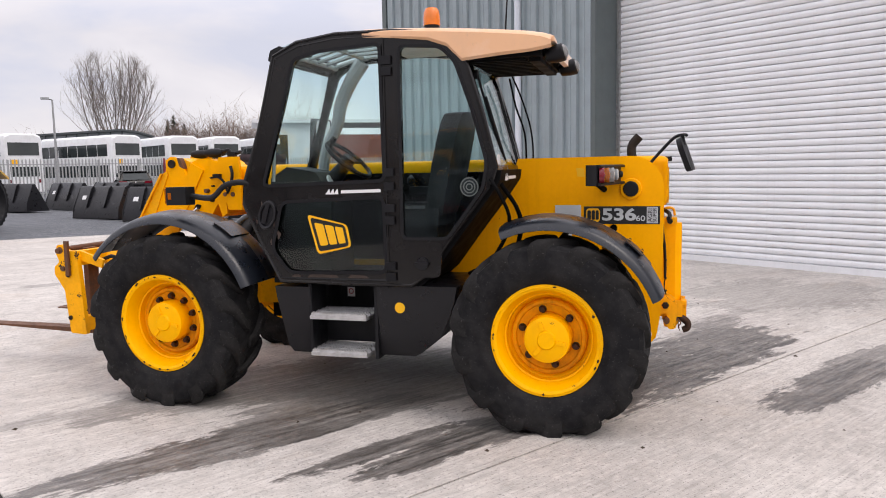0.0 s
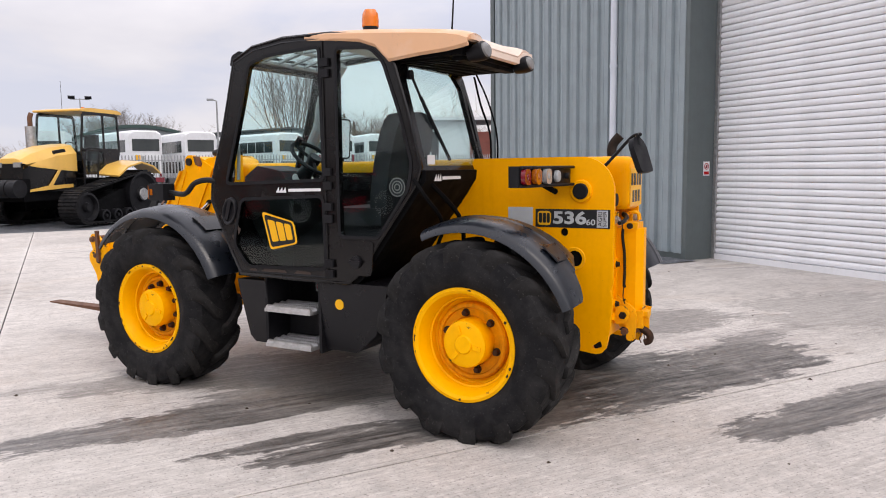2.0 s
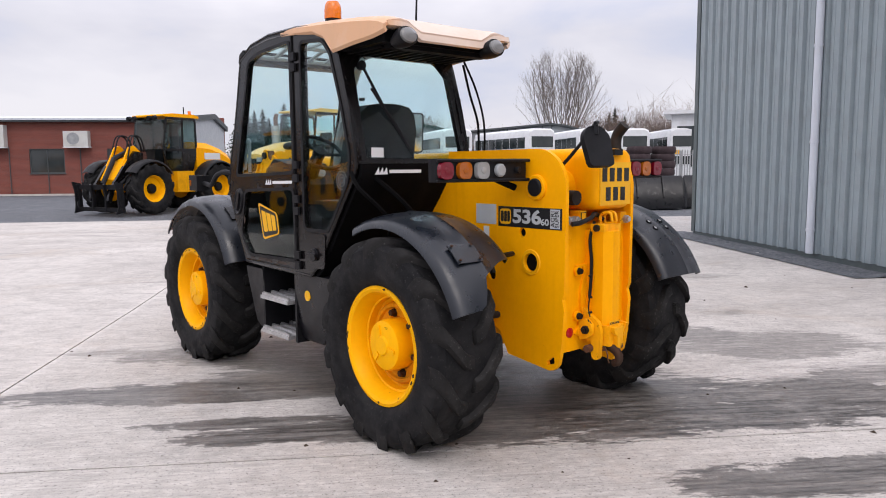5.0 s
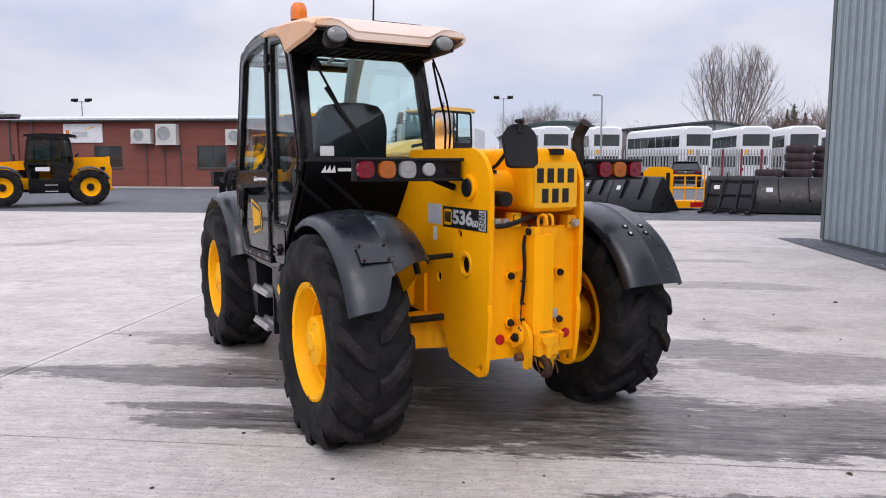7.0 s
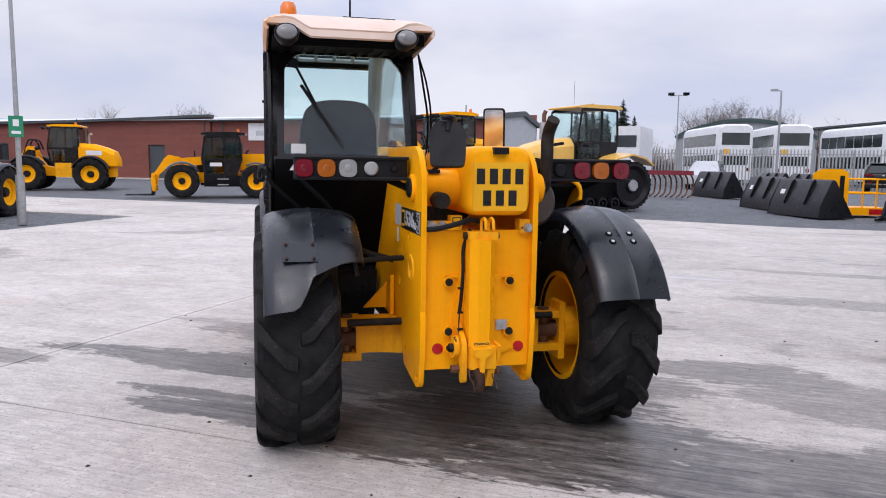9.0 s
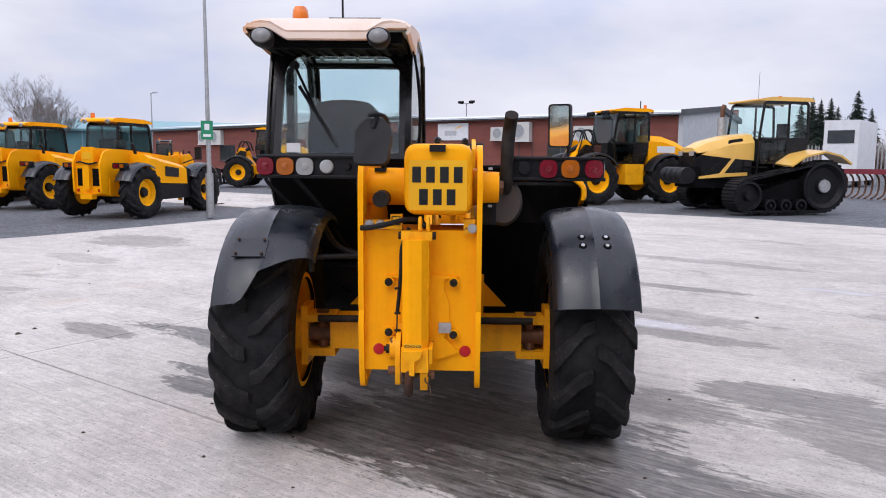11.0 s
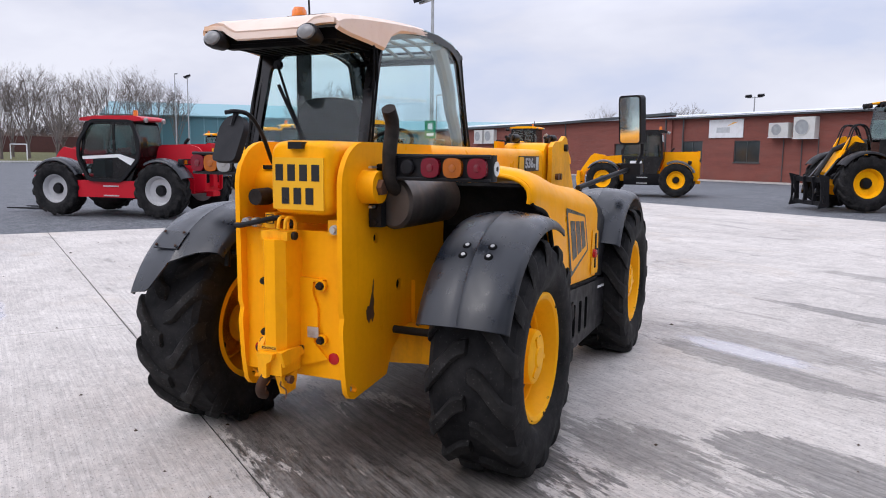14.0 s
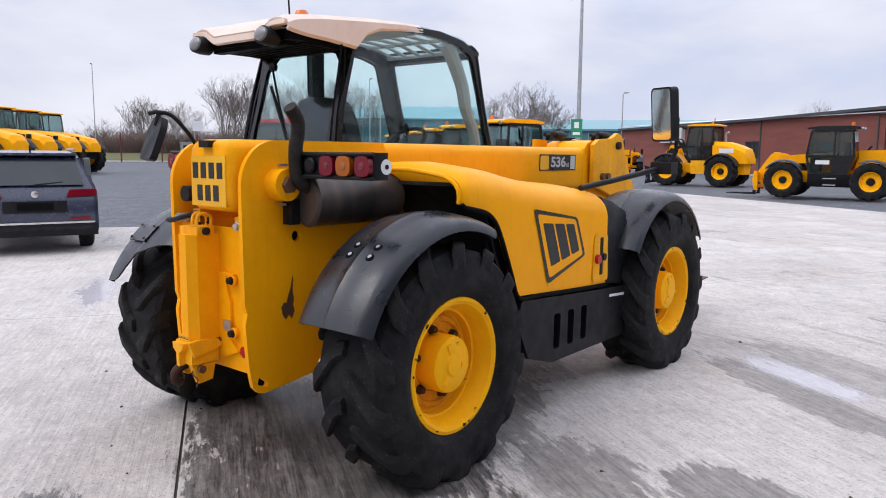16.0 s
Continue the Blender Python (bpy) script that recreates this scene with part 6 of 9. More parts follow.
tube(wp, [(0.43, 0.86, 2.12), (0.36, 0.60, 1.72)], 0.012, 6)
cyl(wp, (0.47, 0.90, 2.26), (0.50, 0.90, 2.26), 0.03)
part("rear_wiper", wp, BLACK, tele, "black rear wiper arm")
for pts, r in (([(0.42, CY0 - 0.02, 2.32), (0.38, CY0 - 0.045, 2.12), (0.315, CY0 - 0.06, 1.92), (0.30, CY0 - 0.05, 1.70), (0.29, CY0 - 0.02, 1.50)], 0.008),
               ([(0.36, 1.075, 1.60), (0.30, 1.05, 1.50), (0.28, 0.85, 1.30), (0.42, 0.80, 1.05), (0.6, 0.7, 0.95)], 0.013),
               ([(0.40, CY0 - 0.01, 2.34), (0.33, CY0 - 0.05, 2.16), (0.27, CY0 - 0.07, 1.95), (0.25, CY0 - 0.06, 1.75), (0.26, CY0 - 0.03, 1.55)], 0.007),
               ([(0.34, 0.95, 1.60), (0.24, 0.7, 1.35), (0.30, 0.55, 1.1), (0.5, 0.45, 0.98)], 0.016)):
    part("cab_hose", tube(BM(), pts, r, 6, 4), CAB_SHELL, tele)
part("tax_sticker", bbox(0.340, 0.344, 0.84, 0.93, 1.69, 1.75, 0.001), DECAL_WHITE, tele)

# under the cab: skirts, tank and steps
fs = BM()
loft(fs, [[(1.66, 0.45, z), (x1, 0.45, z), (x1, y1, z), (1.66, y1, z)] for z, x1, y1 in ((0.88, 1.93, 1.04), (0.80, 1.92, 1.035), (0.46, 1.86, 1.0), (0.41, 1.83, 0.98))])
part("front_skirt", bevel(fs, 0.038, 4), SATIN_BLACK, tele, "black plastic skirt below the door")
tk = BM()
loft(tk, [[(x0, 0.35, z), (1.165, 0.35, z), (1.165, y1, z), (x0, y1, z)] for z, x0, y1 in ((0.905, 0.60, 1.035), (0.80, 0.62, 1.035), (0.56, 0.72, 1.01), (0.45, 0.86, 0.99), (0.415, 0.92, 0.96))])
part("fuel_tank", bevel(tk, 0.045, 4), SATIN_BLACK, tele, "black moulded fuel tank")
yd = BM()
lathe(yd, [(0.036, 1.027), (0.036, 1.036), (0.012, 1.037), (0.0, 1.034)], "y", 20, (1.0, 0, 0.757))
part("tank_cap", yd, DECAL_YELLOW, tele, "small yellow round cap")
sback = BM()
box(sback, 1.16, 1.67, 0.50, 0.55, 0.42, 0.90)
part("step_well", sback, BLACK, tele)
for z in (0.70, 0.447):
    s_ = BM()
    box(s_, 1.235, 1.655, 0.80, 1.065, z - 0.036, z - 0.012)
    bevel(s_, 0.006)
    for i in range(4):
        y = 0.83 + i * 0.072
        box(s_, 1.24, 1.65, y - 0.009, y + 0.009, z - 0.012, z + 0.004)
        for k in range(20):
            x = 1.25 + k * 0.02
            box(s_, x, x + 0.008, y - 0.009, y + 0.009, z + 0.004, z + 0.012)
    part("step", s_, ALU, tele, "serrated aluminium access step")
stk = part("step_sticker", bbox(1.535, 1.595, 0.551, 0.5535, 0.735, 0.805, 0.001), DECAL_WHITE, tele, "white sticker with a red ring")
ring = BM()
lathe(ring, [(0.021, 0.5537), (0.021, 0.5545), (0.015, 0.5545), (0.015, 0.5537)], "y", 20, (1.565, 0, 0.775), cap=False)
part("sticker_ring", ring, REFLECT_RED, stk)
for x in (1.175, 1.665):
    part("step_bracket", bbox(x - 0.012, x + 0.012, 0.80, 1.03, 0.40, 0.90, 0.006), BLACK, tele)
part("step_riser", bbox(1.19, 1.65, 0.78, 0.80, 0.46, 0.66, 0.006), BLACK, tele)


# decals (flat stickers) and lettering
def text_mesh(body, size, depth=0.001, bold=0.0):
    cu = bpy.data.curves.new("lettering", "FONT")
    cu.offset = bold
    cu.body, cu.size, cu.extrude, cu.align_x, cu.align_y = body, size, depth, "CENTER", "CENTER"
    tmp = new("lettering", cu)
    dg = bpy.context.evaluated_depsgraph_get()
    me = bpy.data.meshes.new_from_object(tmp.evaluated_get(dg))
    bpy.data.objects.remove(tmp)
    return me


def lettering(body, size, mat, m, parent, bold=0.0, width=1.0):
    me = text_mesh(body, size, bold=bold)
    me.materials.clear()
    me.materials.append(mat)
    ob = new("lettering", me)
    ob.parent = parent
    ob.matrix_basis = m @ Matrix.Diagonal((width, 1, 1, 1))
    return ob


def flat(name, poly, axis, a, d, mat, parent, label="", holes=()):
    bm = BM()
    plate(bm, poly, list(holes), axis, a, a + d)
    return part(name, bm, mat, parent, label)


def badge(parent, quad, axis, a, d, ground, figure):
    """A maker's badge as plain shapes: a bordered panel with three blocks."""
    P = [Vector(p) for p in quad]

    def at(u, v):
        q = P[0] * (1 - u) * (1 - v) + P[1] * u * (1 - v) + P[2] * u * v + P[3] * (1 - u) * v
        return (q.x, q.y)
    flat("badge", rounded([at(0, 0), at(1, 0), at(1, 1), at(0, 1)], 0.03, 4), axis, a, d, figure, parent)
    flat("badge_field", rounded([at(0.06, 0.06), at(0.94, 0.06), at(0.94, 0.94), at(0.06, 0.94)], 0.025, 4), axis, a + d, d, ground, parent)
    for u0, u1 in ((0.14, 0.37), (0.41, 0.63), (0.67, 0.87)):
        flat("badge_block", rounded([at(u0, 0.18), at(u1, 0.18), at(u1, 0.80), at(u0, 0.80)], 0.012, 3), axis, a + 2 * d, d, figure, parent)


badge(tele, [(1.65, 1.379), (1.354, 1.311), (1.326, 1.162), (1.576, 1.108)], "y", CY1 + 0.0008, 0.0015, DECAL_BLACK, DECAL_YELLOW)
for x0 in (1.50, 1.47, 1.44):
    flat("decal_peak", [(x0, 1.512), (x0 - 0.036, 1.512), (x0 - 0.030, 1.55)], "y", CY1 + 0.0125, 0.001, DECAL_WHITE, tele)
flat("decal_bar", [(1.385, 1.518), (1.10, 1.523), (1.10, 1.543), (1.385, 1.538)], "y", CY1 + 0.0125, 0.001, DECAL_WHITE, tele)
lw = BM()
for x0 in (0.0, 0.03, 0.06):
    prism(lw, [(x0, 0.0), (x0 + 0.036, 0.0), (x0 + 0.030, 0.045)], "y", -0.001, 0.0)
box(lw, 0.11, 0.36, -0.001, 0.0, 0.008, 0.028)
lw.transform(pose(0.288, 0.945, 1.585, 0, 0, -90))
part("decal_bar", lw, DECAL_WHITE, tele)
# model strip on the side plate
flat("model_strip", [(-0.155, 1.385), (-0.68, 1.385), (-0.68, 1.262), (-0.155, 1.262)], "y", 0.3205, 0.0015, DECAL_BLACK, tele, "black model strip with silver figures")
badge(tele, [(-0.165, 1.378), (-0.275, 1.378), (-0.275, 1.270), (-0.165, 1.270)], "y", 0.3225, 0.0012, DECAL_YELLOW, DECAL_BLACK)
SIDE = pose(0, 0, 0, 90, 0, 180)
lettering("536", 0.112, DECAL_GREY, pose(-0.400, 0.3235, 1.324) @ SIDE, tele, bold=0.0035, width=1.42)
lettering("60", 0.052, DECAL_GREY, pose(-0.548, 0.3235, 1.300) @ SIDE, tele, bold=0.001, width=1.25)
flat("model_tab", [(-0.59, 1.38), (-0.665, 1.38), (-0.665, 1.268), (-0.59, 1.268)], "y", 0.3222, 0.0012, DECAL_GREY, tele)
lettering("AGRI", 0.042, DECAL_BLACK, pose(-0.613, 0.3245, 1.324) @ SIDE @ pose(0, 0, 0, 0, 0, 90), tele)
lettering("SUPER", 0.036, DECAL_BLACK, pose(-0.645, 0.3245, 1.324) @ SIDE @ pose(0, 0, 0, 0, 0, 90), tele)
flat("data_sticker", [(0.05, 1.395), (-0.135, 1.395), (-0.135, 1.27), (0.05, 1.27)], "y", 0.3205, 0.0015, DECAL_GREY, tele, "grey printed data sticker")
flat("data_sticker", [(-0.02, 1.255), (-0.07, 1.255), (-0.07, 1.17), (-0.02, 1.17)], "y", 0.3205, 0.0015, DECAL_WHITE, tele)
flat("warning_sticker", [(-0.10, 1.655), (-0.155, 1.65), (-0.16, 1.59), (-0.11, 1.595)], "y", 0.3205, 0.0015, DECAL_YELLOW, tele)
# model strip on the boom, far side
flat("model_strip", [(2.17, 1.67), (2.75, 1.668), (2.75, 1.54), (2.17, 1.54)], "y", -0.2705, -0.0015, DECAL_BLACK, tele, "black model strip with silver figures")
flat("badge", rounded([(2.18, 1.66), (2.31, 1.66), (2.31, 1.55), (2.18, 1.55)], 0.01, 2), "y", -0.272, -0.0012, DECAL_YELLOW, tele)
lettering("536", 0.112, DECAL_GREY, pose(2.46, -0.2735, 1.605, 90, 0, 0), tele, bold=0.0035, width=1.42)
lettering("60", 0.05, DECAL_GREY, pose(2.61, -0.2735, 1.582, 90, 0, 0), tele)
flat("model_tab", [(2.66, 1.66), (2.735, 1.66), (2.735, 1.55), (2.66, 1.55)], "y", -0.272, -0.0012, DECAL_GREY, tele)
badge(tele, [(0.915, 1.345), (1.46, 1.262), (1.585, 1.0), (1.10, 0.862)], "y", -1.0035, -0.0012, YELLOW, DECAL_BLACK)
flat("decal_bar", [(1.98, 0.655), (2.22, 0.64), (2.22, 0.66), (1.98, 0.675)], "y", -1.0005, -0.001, DECAL_WHITE, tele)
flat("scrape", [(-0.47, 0.86), (-0.452, 0.885), (-0.435, 0.88), (-0.418, 0.93), (-0.405, 0.96), (-0.392, 1.02), (-0.386, 1.01), (-0.392, 0.94), (-0.384, 0.90), (-0.39, 0.86), (-0.38, 0.83), (-0.40, 0.79), (-0.418, 0.815), (-0.44, 0.79), (-0.462, 0.82)], "y", -0.3205, -0.001, RUST, tele, "bare metal scrape in the paint")
# number plate: characters become plain bars
npl = part("number_plate", bbox(-0.740, -0.731, BY0 + 0.030, BY1 - 0.03, 1.395, 1.648, 0.003), PLATE_YELLOW, tele, "yellow number plate with plain bars")
for z, ys in ((1.575, (-0.195, -0.125, -0.055, 0.015)), (1.462, (-0.16, -0.09, -0.02))):
    for y in ys:
        b = BM()
        box(b, -0.7425, -0.7402, y - 0.022, y + 0.022, z - 0.040, z + 0.040)
        part("plate_bar", b, DECAL_BLACK, npl)
rbk = BM()
box(rbk, -0.76, -0.70, -0.13, -0.05, 1.69, 1.725)
part("rubber_block", bevel(rbk, 0.008), BLACK, tele)

# ---- other machines in the yard ----
TYRE_BG = mesh_from("tyre", squash(tyre_mesh(0.60, 0.44, 0.33), 0.63), RUBBER)
_tread = BM()
for side_ in (-1, 1):
    for i in range(14):
        add_lug(_tread, side_, 2 * math.pi * (i + (0.5 if side_ > 0 else 0)) / 14, 0.60, 0.44, 0.035)
TREAD_BG = mesh_from("tread", squash(_tread, 0.63), LUG)
_rim = BM()
lathe(_rim, [(0.34, 0.12), (0.345, 0.17), (0.325, 0.165), (0.29, 0.10), (0.28, 0.06), (0.14, 0.05), (0.13, 0.0), (0.0, 0.0)], "y", 32, cap=False)
lathe(_rim, [(0.34, 0.12), (0.30, -0.15), (0.33, -0.19), (0.0, -0.10)], "y", 32, cap=False)
_hub = BM()
lathe(_hub, [(0.12, 0.0), (0.12, 0.09), (0.10, 0.12), (0.0, 0.12)], "y", 20)
HUB_BG = mesh_from("hub", _hub, BLACK)
RIMS = {}


def rim_data(mat):
    if mat.name not in RIMS:
        me = mesh_from("wheel", _rim.copy(), mat)
        RIMS[mat.name] = me
    return RIMS[mat.name]


def bg_wheel(owner, x, y, side, mat, k=1.0, turn=0.0):
    w = new("wheel", rim_data(mat))
    w.parent = owner
    w.matrix_basis = pose(x, y, 0.63 * k, 0, 0, (0 if side > 0 else 180) + turn) @ Matrix.Diagonal((k, k, k, 1))
    for name, me in (("tyre", TYRE_BG), ("tread", TREAD_BG), ("hub", HUB_BG)):
        o = new(name, me)
        o.parent = w
        if name == "tread":
            tagged(o, kind="stuff")
    return w


def glazed_cab(owner, x0, x1, y0, y1, z0, z1, frame, roof, lean=0.12, rear=0.08, pane=CLEAR, lamp=None):
    """A framed, glazed cab: outlines of both sides, cross bars, panes and a roof."""
    zm = z0 + (z1 - z0) * 0.40
    out = [(x0 + 0.22, z0), (x1 - 0.12, z0), (x1, zm), (x1 - lean, z1 - 0.08), (x1 - lean - 0.08, z1), (x0 + rear + 0.08, z1), (x0 + rear, z1 - 0.08), (x0, zm)]
    xb = x0 + (x1 - x0) * 0.42
    win1 = rounded([(xb + 0.03, zm + 0.04), (x1 - 0.07, zm + 0.04), (x1 - lean - 0.07, z1 - 0.10), (xb + 0.03, z1 - 0.08)], 0.04, 3)
    win2 = rounded([(x0 + 0.07, zm + 0.04), (xb - 0.03, zm + 0.04), (xb - 0.03, z1 - 0.08), (x0 + rear + 0.07, z1 - 0.10)], 0.04, 3)
    win3 = rounded([(xb + 0.05, z0 + 0.08), (x1 - 0.20, z0 + 0.08), (x1 - 0.09, zm - 0.05), (xb + 0.05, zm - 0.05)], 0.04, 3)
    for y, s in ((y1, 1), (y0, -1)):
        bm = BM()
        plate(bm, rounded(out, 0.05, 3), [win1, win2, win3], "y", y - 0.03 * s, y)
        part("cab_side", bm, frame, owner)
        for wn_, loop in (("side_window", win1), ("rear_quarter_window", win2), ("door_window", win3)):
            part(wn_, prism(BM(), inset(loop, -0.01), "y", y - 0.02 * s, y - 0.014 * s), pane, owner)
    for nm, p, q in (("windscreen", (x1, zm), (x1 - lean, z1 - 0.08)), ("rear_window", (x0, zm), (x0 + rear, z1 - 0.08))):
        g = BM()
        loft(g, [[(p[0], y0 + 0.03, p[1]), (p[0], y1 - 0.03, p[1])], [(q[0], y0 + 0.03, q[1]), (q[0], y1 - 0.03, q[1])]], closed=False)
        part(nm, thicken(g, 0.006), pane, owner)
    body = BM()
    box(body, x0 + 0.2, x1 - 0.1, y0 + 0.03, y1 - 0.03, z0, z0 + 0.05)
    loft(body, [[(x0 + 0.23, y0 + 0.03, z0), (x0 + 0.23, y1 - 0.03, z0), (x0 + 0.01, y1 - 0.03, zm), (x0 + 0.01, y0 + 0.03, zm)], [(x0 + 0.27, y0 + 0.03, z0), (x0 + 0.27, y1 - 0.03, z0), (x0 + 0.05, y1 - 0.03, zm), (x0 + 0.05, y0 + 0.03, zm)]])
    part("cab_floor", body, frame, owner)
    st = BM()
    ym = (y0 + y1) / 2
    box(st, x0 + 0.28, x0 + 0.75, ym - 0.22, ym + 0.22, zm - 0.30, zm - 0.12)
    box(st, x0 + 0.22, x0 + 0.36, ym - 0.22, ym + 0.22, zm - 0.2, zm + 0.48)
    part("seat", bevel(st, 0.04), SEATCLOTH, owner)
    dsh = BM()
    box(dsh, x1 - 0.45, x1 - 0.12, ym - 0.2, ym + 0.2, z0, zm + 0.02)
    c = pose(x1 - 0.55, ym, zm + 0.14, 0, -35, 0)
    tube(dsh, [c @ Vector((0.17 * math.cos(2 * math.pi * i / 16), 0.17 * math.sin(2 * math.pi * i / 16), 0)) for i in range(17)], 0.016, 6)
    part("dashboard", dsh, BLACK, owner)
    rf = BM()
    prism(rf, rounded([(x0 - 0.12, z1 + 0.0), (x0 - 0.10, z1 + 0.07), (x0 + 0.1, z1 + 0.115), (x1 - lean - 0.3, z1 + 0.115), (x1 - lean + 0.10, z1 + 0.06), (x1 - lean + 0.10, z1)], 0.03, 3), "y", y0 - 0.01, y1 + 0.01)
    part("cab_roof", bevel(rf, 0.02), roof, owner)
    bc = BM()
    bx, by = lamp or (x0 + 0.15, y1 - 0.15)
    cyl(bc, (bx, by, z1 + 0.10), (bx, by, z1 + 0.24), 0.06, 0.05, 12)
    part("beacon", bc, BEACON, owner)
    for yy in (y0 + 0.12, y1 - 0.12):
        wl_ = BM()
        cyl(wl_, (x0 - 0.11, yy, z1 + 0.02), (x0 - 0.16, yy, z1 + 0.0), 0.06, 0.055, 12)
        part("work_lamp", wl_, WHITE_LENS, owner)


def yard_telehandler(m, paint_=YELLOW, roof=YELLOW, wheel=WHEEL_YELLOW, label="", group="", badge_mat=DECAL_BLACK, round_cab=False, boom=True):
    """A parked telescopic handler, x forwards, y to its left."""
    t = thing("telehandler", label, "telehandler", m, group)
    for x in (0.0, 2.75):
        for s in (1, -1):
            bg_wheel(t, x, 0.93 * s, s, wheel)
    ch = BM()
    box(ch, -0.5, 3.2, -0.42, 0.42, 0.55, 0.95)
    box(ch, -0.1, 0.1, -0.8, 0.8, 0.52, 0.70)
    box(ch, 2.65, 2.85, -0.8, 0.8, 0.52, 0.70)
    part("chassis", bevel(ch, 0.02), paint_, t)
    for s in (1, -1):
        pl = BM()
        prism(pl, rounded([(-0.78, 0.62), (-0.30, 0.55), (0.40, 0.75), (0.55, 1.15), (0.42, 1.66), (-0.40, 1.70), (-0.66, 1.62), (-0.80, 1.35)], 0.08, 3), "y", 0.40 * s - 0.05 * s, 0.40 * s)
        part("side_plate", pl, paint_, t)
        tl = BM()
        prism(tl, rounded([(0.52 * s, 1.22), (0.90 * s, 1.22), (0.90 * s, 1.36), (0.52 * s, 1.36)], 0.03, 2), "x", -0.52, -0.40)
        tb = part("tail_lamp", tl, BLACK, t)
        part("lens", bbox(-0.535, -0.52, 0.62 * s - 0.06, 0.62 * s + 0.06, 1.245, 1.335, 0.01), RED_LENS, tb)
        part("lens", bbox(-0.535, -0.52, 0.78 * s - 0.05, 0.78 * s + 0.05, 1.245, 1.335, 0.01), AMBER_LENS, tb)
    rr = BM()
    box(rr, -0.72, -0.66, -0.36, 0.36, 0.6, 1.35)
    part("rear_panel", bevel(rr, 0.02), paint_, t)
    part("hitch_cylinder", bbox(-0.82, -0.715, -0.09, 0.09, 0.72, 1.30, 0.03), paint_, t)
    part("tow_hitch", bbox(-0.84, -0.66, -0.16, 0.16, 0.48, 0.60, 0.02), paint_, t)
    for s in (1, -1):
        # raised black sheet painting a shaded hollow beside the hitch casing
        part("recess_shade", bbox(-0.732, -0.721, *sorted((0.12 * s, 0.30 * s)), 0.80, 1.22, 0.004), CAB_SHELL, t)
        part("reflector", bbox(-0.734, -0.721, *sorted((0.26 * s, 0.33 * s)), 0.66, 0.73, 0.004), REFLECT_RED, t)
    hz = BM()
    tube(hz, [(-0.74, 0.30, 1.36), (-0.80, 0.15, 1.38), (-0.80, -0.1, 1.33), (-0.74, -0.28, 1.37)], 0.02, 6, 3)
    part("hose", hz, BLACK, t)
    part("boom_end", bbox(-0.79, -0.70, -0.20, 0.12, 1.36, 1.74, 0.05, 3), paint_, t)
    pt = BM()
    box(pt, -0.798, -0.791, -0.16, 0.08, 1.44, 1.62)
    part("number_plate", pt, PLATE_YELLOW, t)
    bmn = BM()
    loft(bmn, [[(x, -0.17, z - h), (x, 0.17 - 0.08, z - h), (x, 0.09, z + h), (x, -0.17, z + h)] for x, z, h in ((-0.72, 1.55, 0.17), (0.5, 1.52, 0.17), (2.4, 1.38, 0.16), (3.05, 1.33, 0.15))])
    part("boom", bevel(bmn, 0.02), paint_, t)
    ns = BM()
    for y in (-0.22, 0.12):
        prism(ns, [(2.85, 1.20), (2.85, 1.55), (3.25, 1.62), (3.40, 1.50), (3.78, 0.92), (3.86, 0.55), (3.70, 0.48), (3.62, 0.85), (3.25, 1.18)], "y", y - 0.02, y + 0.02)
    part("boom_nose", bevel(ns, 0.006), paint_, t)
    cg = BM()
    for y in (-0.5, 0.45):
        prism(cg, [(3.70, 0.22), (3.84, 0.22), (3.90, 0.62), (3.86, 0.92), (3.74, 0.92)], "y", y - 0.03, y + 0.03)
    box(cg, 3.72, 3.82, -0.55, 0.5, 0.30, 0.42)
    box(cg, 3.74, 3.82, -0.55, 0.5, 0.76, 0.88)
    part("fork_carriage", bevel(cg, 0.008), paint_, t)
    for y in (-0.35, 0.30):
        fk = BM()
        prism(fk, [(3.80, 0.05), (4.85, 0.06), (4.86, 0.085), (3.90, 0.10), (3.86, 0.80), (3.81, 0.80)], "y", y - 0.05, y + 0.05)
        part("fork", fk, BLACK, t)
    hd = BM()
    loft(hd, [[(x, -0.30, zt), (x, -0.80, zt), (x, -0.96, zt - 0.10), (x, -0.98, zb), (x, -0.30, zb)] for x, zt, zb in ((0.30, 1.58, 1.30), (0.62, 1.55, 1.0), (0.75, 1.50, 0.85), (1.4, 1.40, 0.82), (1.95, 1.30, 0.80))])
    part("engine_cover", bevel(hd, 0.03), paint_, t)
    flat("badge", rounded([(0.95, 1.28), (1.55, 1.22), (1.55, 0.98), (0.95, 1.02)], 0.03, 2), "y", -0.985, -0.004, badge_mat, t)
    fc = BM()
    loft(fc, [[(x, -0.30, zt), (x, -0.92, zt - 0.04), (x, -0.96, zb), (x, -0.30, zb)] for x, zt, zb in ((1.95, 1.30, 0.55), (2.2, 1.22, 0.55), (2.3, 1.0, 0.6))])
    part("front_cowl", bevel(fc, 0.02), BLACK, t)
    part("side_skirt", bbox(0.72, 2.1, -0.97, -0.4, 0.42, 0.82, 0.04), BLACK, t)
    for x, a0, a1 in ((0.0, 60, 155), (2.75, 35, 150)):
        for s in (1, -1):
            y0, y1 = sorted((0.64 * s, 1.12 * s))
            part("mudguard", fender(x, 0.62, 0.72, a0, a1, y0, y1, 10), FENDER, t)
    glazed_cab(t, 0.50, 2.05, 0.12, 1.05, 0.85, 2.22 if round_cab else 2.40, BLACK_PAINT, roof)
